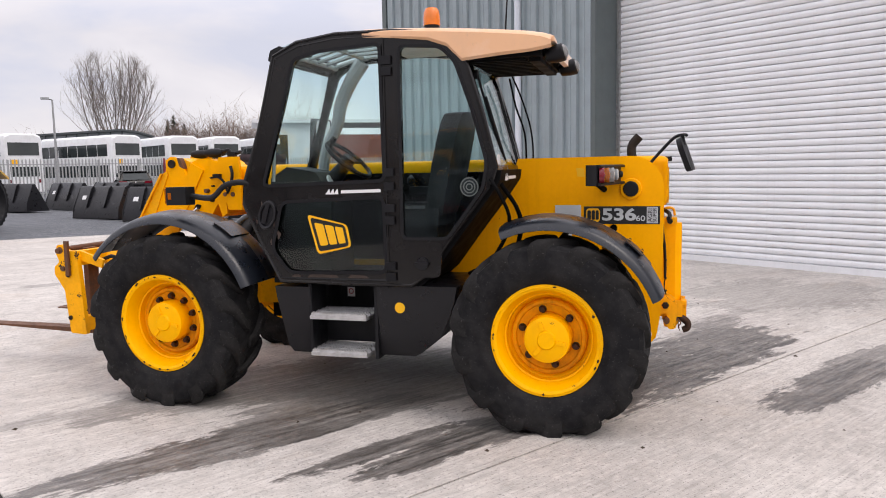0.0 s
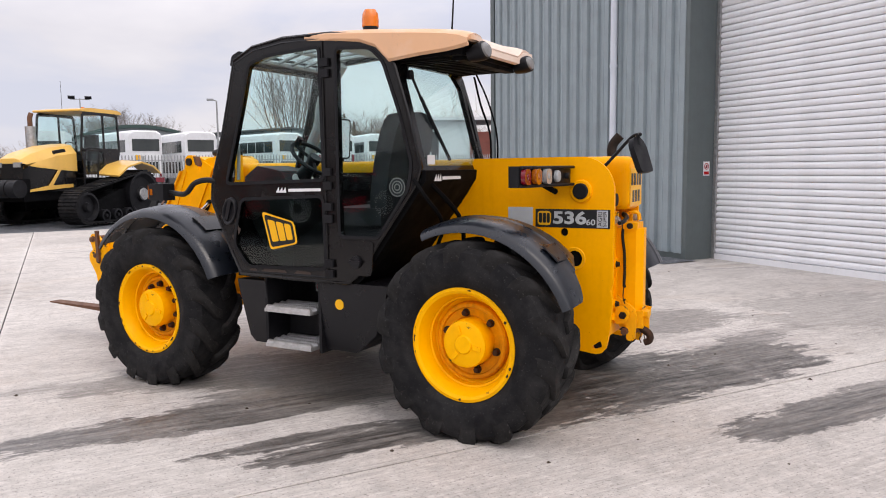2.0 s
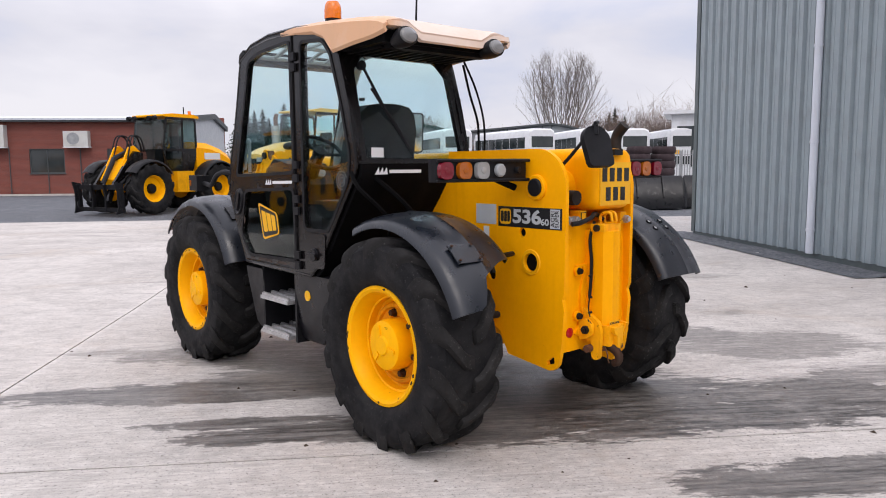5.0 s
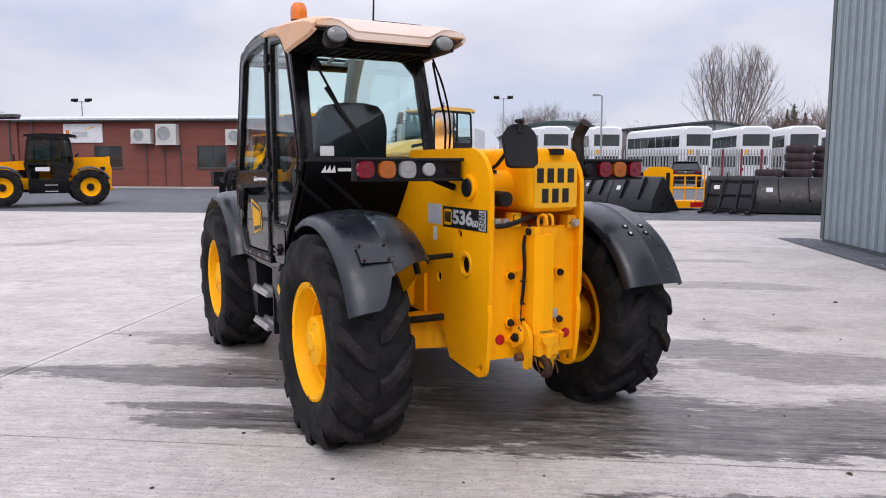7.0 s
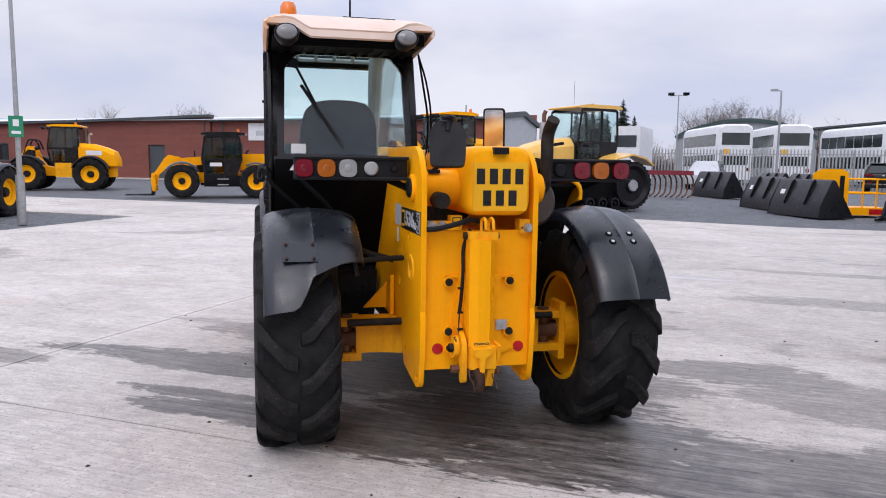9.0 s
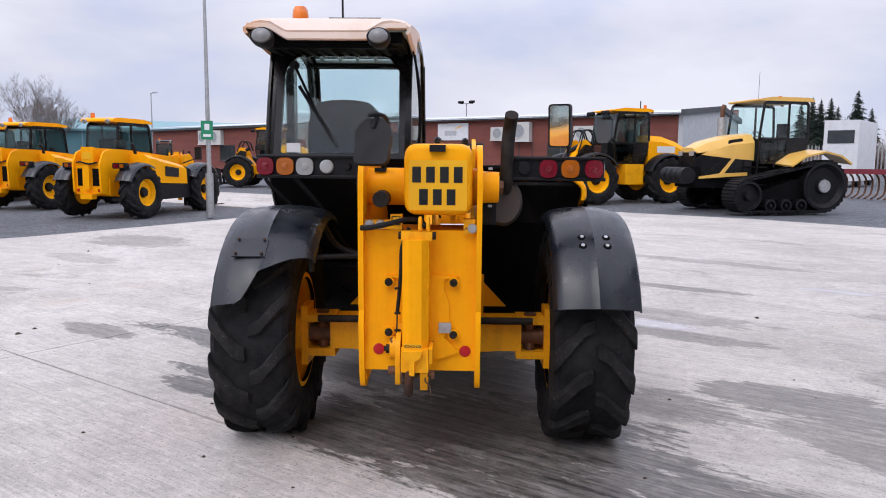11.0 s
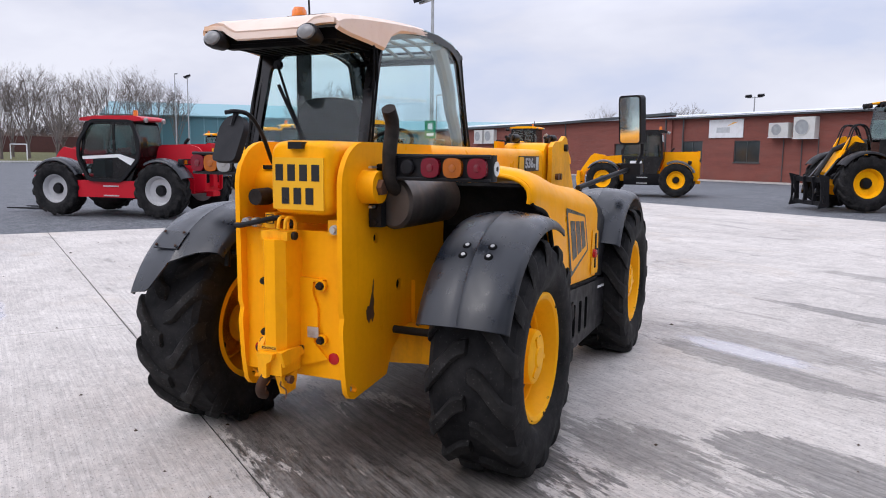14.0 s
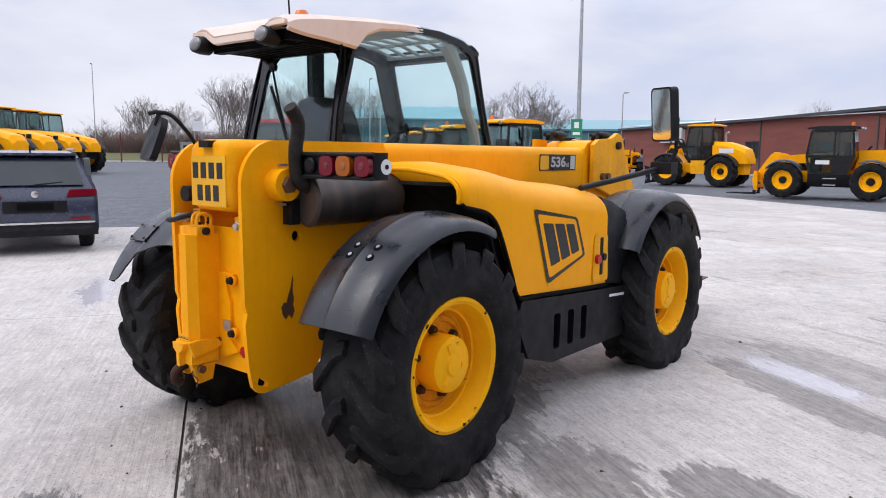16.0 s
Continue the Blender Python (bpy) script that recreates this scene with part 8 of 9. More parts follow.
# ---- buildings, fence, buses and clutter ----
def brick_mat():
    n = Nodes("red_brick")
    br = n.node("ShaderNodeTexBrick")
    mp = n.node("ShaderNodeMapping")
    mp.inputs["Rotation"].default_value = (radians(-90), 0, 0)
    n.link(n.tc.outputs["Object"], mp.inputs["Vector"])
    n.link(mp.outputs[0], br.inputs["Vector"])
    for k, v in (("Scale", 1.0), ("Mortar Size", 0.008), ("Brick Width", 0.225), ("Row Height", 0.075)):
        br.inputs[k].default_value = v
    br.inputs["Color1"].default_value = (0.20, 0.050, 0.034, 1)
    br.inputs["Color2"].default_value = (0.145, 0.036, 0.028, 1)
    br.inputs["Mortar"].default_value = (0.20, 0.10, 0.08, 1)
    c = n.mix(n.remap(n.noise(0.9, 6, 0.65, (0.35, 1, 2.5)), 0.40, 0.72, 0, 0.55), br.outputs["Color"], (0.27, 0.085, 0.06))
    c = n.mix(n.remap(n.noise(3, 6, 0.7, (0.3, 1, 4)), 0.66, 0.73, 0, 0.5), c, (0.48, 0.36, 0.31))
    return n.set(c, 0.85)


BRICK = brick_mat()
ROOFSHEET = paint("roof_sheet", (0.62, 0.66, 0.70), (0.5, 0.52, 0.54), 0.2, 0.5, 0.0)
GUTTER = paint("gutter_grey", (0.055, 0.065, 0.068), (0.04, 0.045, 0.045), 0.2, 0.5, 0.0)
ACWHITE = paint("ac_white", (0.60, 0.60, 0.57), (0.35, 0.34, 0.3), 0.25, 0.5, 0.0)
BY = 51.0
SITE = pose(1.125, -0.225, 0.372) @ Matrix.Diagonal((0.775, 0.775, 0.775, 1))
office = thing("office_building", "long single-storey red brick building with grey eaves", "building", SITE)
wins = [(-19.17, -16.93, 1.43, 3.05), (-27.1, -24.9, 1.43, 3.05), (-32.0, -30.0, 1.43, 3.05), (-14.2, -12.2, 1.5, 3.05)]
wl = BM()
plate(wl, [(-33.0, -0.2), (-9.22, -0.2), (-9.22, 4.78), (-33.0, 4.85)], [[(a, c), (b, c), (b, d), (a, d)] for a, b, c, d in wins], "y", BY, BY + 0.3)
part("wall", wl, BRICK, office)
wl = BM()
plate(wl, [(-70, -0.2), (-33.02, -0.2), (-33.02, 5.15), (-46, 4.85), (-70, 4.6)], [[(-39.45, 0.05), (-37.7, 0.05), (-37.7, 2.9), (-39.45, 2.9)], [(-58, 1.4), (-55.5, 1.4), (-55.5, 3.0), (-58, 3.0)], [(-48, 1.4), (-46, 1.4), (-46, 3.0), (-48, 3.0)]], "y", BY - 0.15, BY + 0.3)
part("wall", wl, BRICK, office)
part("wall", prism(BM(), [(BY + 0.002, -0.2), (BY + 13.98, -0.2), (BY + 13.98, 4.95), (BY + 9, 5.62), (BY + 0.002, 4.85)], "x", -9.2, -8.9), DECAL_GREY, office, "pale grey rendered gable wall")
for run in ([(BY - 0.55, 4.78), (BY + 9, 5.58)], [(BY + 9, 5.58), (BY + 14.5, 4.85)]):
    gv = BM()
    loft(gv, [[(-8.88, y, z), (-8.66, y, z), (-8.66, y, z + 0.40), (-8.88, y, z + 0.40)] for y, z in run])
    part("gable_board", bevel(gv, 0.02), GUTTER, office, "thick grey gable board")
part("wall", bbox(-70, -8.9, BY + 14, BY + 14.3, -0.2, 6.0, 0.02), BRICK, office)
for a, b, c, d in wins + [(-58, -55.5, 1.4, 3.0), (-48, -46, 1.4, 3.0)]:
    off = -0.15 if a < -33 else 0.0
    w = BM()
    plate(w, [(a, c), (b, c), (b, d), (a, d)], [[(a + 0.07, c + 0.07), ((a + b) / 2 - 0.03, c + 0.07), ((a + b) / 2 - 0.03, d - 0.07), (a + 0.07, d - 0.07)], [((a + b) / 2 + 0.03, c + 0.07), (b - 0.07, c + 0.07), (b - 0.07, d - 0.07), ((a + b) / 2 + 0.03, d - 0.07)]], "y", BY + 0.05 + off, BY + 0.12 + off)
    wo = part("window", w, GUTTER, office, "dark framed window")
    part("pane", bbox(a + 0.05, b - 0.05, BY + 0.09 + off, BY + 0.10 + off, c + 0.05, d - 0.05, 0.001), DARKGLASS, wo)
    part("sill", bbox(a - 0.05, b + 0.05, BY - 0.06 + off, BY + 0.05 + off, c - 0.07, c - 0.003, 0.008), GUTTER, wo)
part("door", bbox(-39.4, -37.75, BY - 0.02, BY + 0.05, 0.0, 2.86, 0.02), GUTTER, office, "dark grey plain door")
part("eaves_board", bbox(-33.2, -8.92, BY - 0.45, BY + 0.1, 4.82, 5.02, 0.03), GUTTER, office)
ev = BM()
loft(ev, [[(x, BY - 0.6, z), (x, BY + 0.1, z), (x, BY + 0.1, z + 0.22), (x, BY - 0.6, z + 0.22)] for x, z in ((-70.2, 4.58), (-46, 4.83), (-32.8, 5.15))])
part("eaves_board", ev, GUTTER, office)
rfm = BM()
loft(rfm, [[(-70, y, z), (-46, y, z), (-8.9, y, z)] for y, z in ((BY - 0.5, 5.0), (BY + 9, 5.80), (BY + 14.5, 5.05))], closed=False)
part("roof", thicken(rfm, 0.08), ROOFSHEET, office, "pale profiled sheet roof")
for x in (-33.6, -31.8, -46.0):
    d_ = BM()
    cyl(d_, (x, BY - 0.2, 0), (x, BY - 0.2, 4.85), 0.06, seg=8)
    part("downpipe", d_, GUTTER, office)
for x in (-23.0, -21.6, -20.4, -18.0, -15.9):
    d_ = BM()
    cyl(d_, (x, BY - 0.06, 0), (x, BY - 0.06, 3.2 if x != -18.0 else 1.4), 0.035, seg=6)
    part("pipe", d_, GUTTER, office)
part("kerb", bbox(-70, -9.7, BY - 1.0, BY - 0.17, -0.1, 0.06, 0.01), CONCRETE, office)


def ac_unit(x0, x1, z0, z1):
    t = thing("air_conditioner", "white wall-mounted air conditioner with round fan grille", "air conditioner", SITE @ pose(x0, BY - 0.02, z0), "air conditioners")
    w, h = x1 - x0, z1 - z0
    part("case", bbox(0, w, -0.55, 0, 0.06, h, 0.04), ACWHITE, t)
    f = BM()
    r = min(h * 0.40, w * 0.36)
    lathe(f, [(r, -0.56), (r, -0.585), (r * 0.92, -0.585), (r * 0.9, -0.565)], "y", 24, (w * 0.40, 0, h * 0.54), cap=False)
    part("fan_ring", f, ACWHITE, t)
    f = BM()
    lathe(f, [(r * 0.9, -0.558), (0.0, -0.556)], "y", 24, (w * 0.40, 0, h * 0.54), cap=False)
    for i in range(4):
        lathe(f, [(r * (0.2 + 0.17 * i), -0.575), (r * (0.22 + 0.17 * i), -0.575)], "y", 24, (w * 0.40, 0, h * 0.54), cap=False)
    part("fan_grille", f, GREYPLASTIC, t)
    part("bracket", bbox(-0.05, w + 0.05, -0.58, 0, -0.0, 0.05, 0.01), WHITE_PAINT, t)
    return t


for a in ((-23.9, -22.4, 3.2, 4.25), (-22.0, -20.45, 3.1, 4.6), (-16.75, -15.2, 3.1, 4.2), (-61.1, -59.5, 3.05, 4.55), (-59.2, -57.3, 3.05, 4.55)):
    ac_unit(*a)
sg = thing("company_sign", "white sign board with grey lettering on brick", "sign", SITE @ pose(-29.4, BY - 0.02, 3.28))
part("board", bbox(0, 3.05, -0.06, 0, 0, 1.38, 0.01), WHITE_PAINT, sg)
part("text_bar", bbox(0.7, 1.9, -0.066, -0.06, 0.38, 0.78, 0.003), DECAL_GREY, sg, "plain grey bar")
lf = BM()
prism(lf, rounded([(1.6, 0.86), (2.6, 1.16), (2.2, 1.14)], 0.05, 2), "y", -0.066, -0.06)
part("leaf_mark", lf, PLATE_YELLOW, sg)

TEAL = paint("teal_cladding", (0.075, 0.20, 0.235), (0.10, 0.16, 0.18), 0.3, 0.5, 0.0)
TEAL_L = paint("teal_roof", (0.16, 0.33, 0.37), (0.2, 0.3, 0.32), 0.3, 0.5, 0.0)
GREYCLAD = paint("far_grey_cladding", (0.30, 0.33, 0.34), (0.2, 0.22, 0.22), 0.3, 0.5, 0.0)


def far_shed(x0, x1, y0, y1, h, ridge, wall, roof, label, m, back=None):
    t = thing("warehouse", label, "warehouse", m)
    back = h if back is None else back
    b = BM()
    prism(b, [(y0, -0.2), (y1, -0.2), (y1, back), ((y0 + y1) / 2, ridge), (y0, h)], "x", x0, x1)
    part("wall", b, wall, t)
    r = BM()
    loft(r, [[(x0 - 0.4, y, z), (x1 + 0.4, y, z)] for y, z in ((y0 - 0.5, h - 0.05), ((y0 + y1) / 2, ridge + 0.12), (y1 + 0.5, back - 0.05))], closed=False)
    part("roof", thicken(r, 0.25), roof, t)
    rb = BM()
    n = int((x1 - x0) / 2.2)
    for i in range(n + 1):
        x = x0 + (x1 - x0) * i / n
        box(rb, x - 0.06, x + 0.06, y0 - 0.07, y0, 0, h)
    tagged(part("cladding_rib", rb, roof, t), kind="stuff")
    return t


far_shed(-22, 9.3, -9, 9, 7.8, 10.2, TEAL, TEAL_L, "teal metal warehouse beyond the yard", pose(-127, 43, 0, 0, 0, 73))
far_shed(-13, 13, -6, 6, 4.9, 6.1, TEAL, TEAL_L, "low teal metal warehouse beyond the yard", pose(-78, 56, 0, 0, 0, 58.5))
arch = thing("warehouse", "grey warehouse with a dark green arched roof behind the buses", "warehouse", pose(9.0, 86, 0))
ARC = [(-7.2 + 14.4 * i / 16, 4.9 + 1.9 * math.sin(math.pi * i / 16) ** 0.8) for i in range(17)]
part("wall", prism(BM(), [(-7.0, -0.2), (7.0, -0.2), *[(x * 0.97, z - 0.15) for x, z in reversed(ARC)]], "y", 0.3, 16), GREYCLAD, arch)
rf_ = BM()
loft(rf_, [[(x, y, z) for x, z in ARC] for y in (0.0, 16.2)], closed=False)
part("roof", thicken(rf_, 0.35), paint("dark_green_roof", (0.035, 0.07, 0.062), (0.03, 0.05, 0.05), 0.3, 0.5, 0.0), arch)
far_shed(0, 44, 0, 4.0, 7.45, 7.1, GREYCLAD, GUTTER, "long grey warehouse behind the coaches", pose(13.05, 137.9, 0, 0, 0, -68.6), back=6.75)
hut = thing("office_block", "white and brick office block with flat roof", "building", pose(38.5, 66, 0, 0, 0, -25))
part("wall", bbox(-5.5, 0, -4, 4, -0.2, 6.3, 0.05), WHITE_PAINT, hut)
part("wall", bbox(0.02, 7, -4, 4, -0.2, 5.2, 0.05), BRICK, hut)
part("roof", bbox(-6.2, 7.5, -4.6, 4.6, 6.3, 6.6, 0.05), WHITE_PAINT, hut)
part("window", bbox(-5.0, -3.0, -4.06, -4.0, 1.5, 5.2, 0.02), DARKGLASS, hut)


# double-deck coaches, seen above the fence
def coach(m, label, L=10.5, W=2.6, H=4.5):
    t = thing("bus", label, "bus", m, "parked double-deck buses")
    b = BM()
    prof = [(-W / 2, 0.35), (W / 2, 0.35), (W / 2, H - 0.5), (W / 2 - 0.10, H - 0.18), (W / 2 - 0.45, H), (-W / 2 + 0.45, H), (-W / 2 + 0.10, H - 0.18), (-W / 2, H - 0.5)]
    loft(b, [[(x, y * k, 0.35 + (z - 0.35) * kk) for y, z in prof] for x, k, kk in ((-L / 2, 0.93, 0.97), (-L / 2 + 0.15, 1, 1), (L / 2 - 0.3, 1, 1), (L / 2, 0.92, 0.95))])
    part("body", bevel(b, 0.02), WHITE_PAINT, t)
    for s in (1, -1):
        for z0, z1 in ((1.30, 2.20), (2.88, 3.78)):
            n = 7
            for i in range(n):
                x0 = -L / 2 + 0.6 + i * (L - 1.1) / n
                part("side_window", bbox(x0 + 0.035, x0 + (L - 1.1) / n - 0.035, *sorted((W / 2 * s - 0.02, W / 2 * s + 0.012)), z0, z1, 0.004), BUSGLASS, t)
        for x in (-L / 2 + 2.2, L / 2 - 2.6):
            w = BM()
            cyl(w, (x, W / 2 * s - 0.3 * s, 0.48), (x, W / 2 * s + 0.01 * s, 0.48), 0.48, seg=24)
            part("wheel", w, RUBBER, t)
    for x, s in ((-L / 2, -1), (L / 2, 1)):
        for z0, z1, hw in ((2.95, 3.85, 1.02), (1.45, 2.15, 0.95)):
            part("end_window", bbox(*sorted((x - 0.03 * s, x + 0.02 * s)), -hw, hw, z0, z1, 0.008), BUSGLASS, t)
        for y in (-1.0, 1.0):
            part("end_lamp", bbox(*sorted((x - 0.03 * s, x + 0.03 * s)), y - 0.12, y + 0.12, 1.0, 1.25, 0.01), RED_LENS, t)
    part("route_panel", bbox(-L / 2 - 0.015, -L / 2 + 0.01, 0.45, 0.85, 2.25, 2.65, 0.004), PLATE_YELLOW, t)
    return t


cb = coach(pose(6.0, 69.65, 0.2, 0, 0, 106) @ Matrix.Diagonal((1.08, 1.08, 1.08, 1)), "white double-deck bus behind the palisade fence")
for x, y, az in ((11.0, 69.8, 99), (17.9, 69.6, 107), (24.1, 69.9, 92), (28.6, 69.9, 86), (33.4, 69.6, 84), (38.6, 69.4, 82)):
    copy_thing(cb, pose(x, y, 0.16, 0, 0, az))

# palisade fence
FENCE_Y = 54.5
GALV = metal("galvanised", (0.42, 0.43, 0.43), 0.5, 0.3)
pale = BM()
prism(pale, [(-0.05, 0), (0.05, 0), (0.05, 2.85), (0.03, 2.93), (0.0, 3.0), (-0.03, 2.93), (-0.05, 2.85)], "y", -0.012, 0.012)
fence = thing("palisade_fence", "galvanised steel palisade fence", "fence", pose(0, FENCE_Y, 0.15) @ Matrix.Diagonal((0.91, 1, 0.91, 1)))
first = part("pale", pale, GALV, fence)
first.matrix_basis = pose(2.0, 0, 0)
NP = 200
for i in range(1, NP):
    again(first, pose(2.0 + i * 0.235, 0, 0))
rest = BM()
for i in range(170):
    x = 2.0 - (i + 1) * 0.235 if i < 95 else 2.0 + (NP + i - 95) * 0.235
    prism(rest, [(x - 0.05, 0), (x + 0.05, 0), (x + 0.05, 2.85), (x, 3.0), (x - 0.05, 2.85)], "y", -0.012, 0.012)
tagged(part("far_pales", rest, GALV, fence), kind="stuff")
for z in (0.45, 2.55):
    part("rail", bbox(-20, 68, 0.015, 0.07, z, z + 0.06, 0.005), GALV, fence)
for i in range(30):
    part("post", bbox(-20 + i * 3, -19.9 + i * 3, 0.02, 0.12, 0, 2.9, 0.008), GALV, fence)
RED_POST = paint("red_post", (0.22, 0.02, 0.035), (0.1, 0.02, 0.02), 0.3, 0.5, 0.0)
for x, y in ((19.0, 54.2), (20.3, 54.2), (21.7, 54.2), (23.7, 54.2)):
    b = BM()
    cyl(b, (x, y, 0.1), (x, y, 2.85), 0.075, seg=10)
    tagged(part("red_post", b, RED_POST), "dark red steel post in gravel", "post")


# attachments lying on the gravel
def bucket(m, label, w=2.3):
    t = thing("loader_bucket", label, "bucket", m, "loader buckets")
    prof = [(-0.36, 0.02), (0.75, 0.0), (0.78, 0.03), (0.20, 0.16), (0.02, 0.45), (0.12, 1.0), (0.08, 1.05), (0.0, 1.0), (-0.30, 0.35)]
    b = BM()
    prism(b, prof, "y", -w / 2, w / 2)
    part("shell", bevel(b, 0.01), SATIN_BLACK, t)
    for y in (-w / 2, w / 2):
        s = BM()
        prism(s, [(-0.36, 0.01), (0.77, 0.0), (0.12, 1.03), (0.0, 1.01), (-0.32, 0.35)], "y", y - 0.015, y + 0.015)
        part("side_plate", s, SATIN_BLACK, t)
    for y in (-0.45, 0.45):
        h = BM()
        prism(h, [(-0.30, 0.34), (-0.345, 0.40), (-0.10, 0.98), (-0.01, 1.05), (0.03, 1.0)], "y", y - 0.022, y + 0.022)
        part("hook", h, SATIN_BLACK, t)
    part("sticker", bbox(-0.006, 0.0, -0.1, 0.1, -0.07, 0.07, 0.002, m=pose(-0.152, w / 2 - 0.4, 0.68, 0, 25, 0)), DECAL_WHITE, t)
    return t


bk = bucket(pose(8.57, 25.4, 0.1, 0, 0, 33) @ Matrix.Diagonal((1.13, 1.02, 1.13, 1)), "black steel loader bucket lying on gravel")
for x, y, az in ((5.95, 35.92, 36), (7.68, 28.6, 24), (8.5, 37.2, 18), (9.45, 33.7, 18), (12.39, 26.51, 60), (13.49, 24.37, 82), (16.21, 24.71, 84), (18.74, 24.97, 82)):
    o = copy_thing(bk, pose(x, y, rise(x, y), 0, 0, az))
    if az == 18:
        o.scale = (1.15, 1.05, 1.18)
pf = thing("work_platform", "yellow man-riding work platform with guard rails", "work platform", pose(9.85, 26.3, 0.108, 0, 0, 14) @ Matrix.Diagonal((1.04, 1.06, 1.04, 1)))
part("floor_tray", bbox(-1.1, 1.1, -0.5, 0.5, 0.05, 0.28, 0.02), YELLOW, pf)
b = BM()
prism(b, rounded([(-1.1, 0.28), (-0.1, 0.28), (-0.1, 1.35), (-0.3, 1.45), (-0.9, 1.45), (-1.15, 1.3)], 0.05, 2), "y", -0.48, -0.44)
part("back_panel", b, YELLOW, pf)
for x in (-0.1, 0.35, 0.75, 1.05):
    b = BM()
    tube(b, [(x, -0.46, 0.28), (x, -0.46, 1.15)], 0.025, 6)
    part("rail_post", b, YELLOW, pf)
for z in (0.72, 1.15):
    b = BM()
    tube(b, [(-0.1, -0.46, z), (1.05, -0.46, z), (1.05, 0.46, z), (-0.1, 0.46, z)], 0.025, 6)
    part("guard_rail", b, YELLOW, pf)
part("warning_panel", bbox(0.55, 1.05, -0.512, -0.50, 0.08, 0.24, 0.004), REFLECT_RED, pf)
part("strap", bbox(-0.35, -0.22, -0.50, -0.48, 0.45, 1.25, 0.01), BLACK, pf)
gfk = thing("fork_frame", "black pallet fork frame leaning on gravel", "fork frame", pose(11.37, 24.11, 0.093, 0, 0, -35) @ Matrix.Diagonal((0.90, 1.04, 0.94, 1)))
for x in (-0.85, -0.3, 0.3, 0.85):
    b = BM()
    prism(b, [(-0.6, 0.0), (0.5, 0.0), (0.5, 0.08), (-0.1, 0.12), (0.35, 1.15), (0.25, 1.2), (-0.25, 0.15), (-0.6, 0.08)], "x", x - 0.04, x + 0.04)
    part("upright", b, BLACK, gfk)
for z, y in ((0.1, -0.3), (0.62, 0.10), (1.1, 0.30)):
    part("cross_bar", bbox(-0.9, 0.9, y - 0.05, y + 0.05, z - 0.06, z + 0.06, 0.01), BLACK, gfk)
ry = BM()
lathe(ry, [(0.42, -0.22), (0.75, -0.24), (0.82, -0.12), (0.82, 0.12), (0.75, 0.24), (0.42, 0.22), (0.42, -0.22)], "z", 28, cap=False)
for v in ry.verts:
    v.co.z += 0.24
OLDTYRE = plastic("old_tyre", (0.035, 0.022, 0.024), 0.85, 0.5, 0.4)
ty = tagged(part("old_tyre", ry, OLDTYRE), "worn brownish tractor tyre in a stack", "tyre", "stacked tyres")
ty.matrix_basis = pose(19.84, 41.8, 0.148) @ Matrix.Diagonal((0.9, 0.9, 0.9, 1))
for x, y in ((19.84, 41.8), (21.48, 42.07), (18.29, 41.8)):
    for i in range(6 if x > 19 else 3):
        if (x, i) == (19.84, 0):
            continue
        copy_thing(ty, pose(x + 0.05 * math.sin(i * 3), y, rise(x, y) + 0.44 * i))
rk = thing("rake_implement", "rusty red tined rake implement on gravel", "implement", pose(3.45, 32.83, 0.306, 0, 0, -20) @ Matrix.Diagonal((1.06, 1.06, 1.06, 1)))
part("beam", bbox(-1.6, 1.6, -0.1, 0.1, 0.9, 1.08, 0.02), RED_POST, rk)
for i in range(14):
    b = BM()
    tube(b, [(-1.5 + i * 0.23, 0, 0.95), (-1.5 + i * 0.23, 0.35, 0.7), (-1.5 + i * 0.23, 0.3, 0.2), (-1.5 + i * 0.23, -0.15, 0.02)], 0.035, 6, 3)
    part("tine", b, RUST, rk)
# plain box model of a white bus seen from its rear
vn = thing("van", "white bus rear behind the fence", "van", pose(0.89, 49.08, 0.37, 0, 0, 85) @ Matrix.Diagonal((0.8, 0.8, 0.8, 1)))
part("body", bbox(-3, 3, -1.1, 1.1, 0.4, 4.6, 0.25, 3), WHITE_PAINT, vn)
part("rear_window", bbox(-3.03, -2.98, -0.85, 0.85, 3.0, 3.9, 0.02), DARKGLASS, vn)
for x in (-2.0, 2.0):
    for s in (1, -1):
        w = BM()
        cyl(w, (x, 0.75 * s, 0.48), (x, 1.08 * s, 0.48), 0.48, seg=20)
        part("wheel", w, RUBBER, vn)


# street lamps and flood lights
def lamp_post(x, y, h, kind, label, r=0.07, reach=0.9):
    t = thing("street_lamp", label, "street lamp", pose(x, y, rise(x, y)))
    b = BM()
    cyl(b, (0, 0, 0), (0, 0, min(1.4, h * 0.2)), r * 1.6, seg=12)
    cyl(b, (0, 0, min(1.4, h * 0.2)), (0, 0, h), r, r * 0.6, 12)
    part("column", b, GALV, t)
    if kind == "twin":
        part("cross_arm", bbox(-0.7, 0.7, -0.03, 0.03, h - 0.1, h - 0.04, 0.005), GALV, t)
        for s in (1, -1):
            q = bbox(-0.25, 0.25, -0.12, 0.12, -0.02, 0.18, 0.02)
            q.transform(pose(0.6 * s, 0, h, 20, 0, 0))
            part("flood_light", q, BLACK, t)
    else:
        b = BM()
        tube(b, [(0, 0, h), (reach * 0.55, 0, h + 0.05)], 0.03, 6)
        part("arm", b, GALV, t)
        part("lantern", bbox(*sorted((reach * 0.33, reach)), -0.1, 0.1, h, h + 0.1, 0.02), GREYPLASTIC, t)
    return t


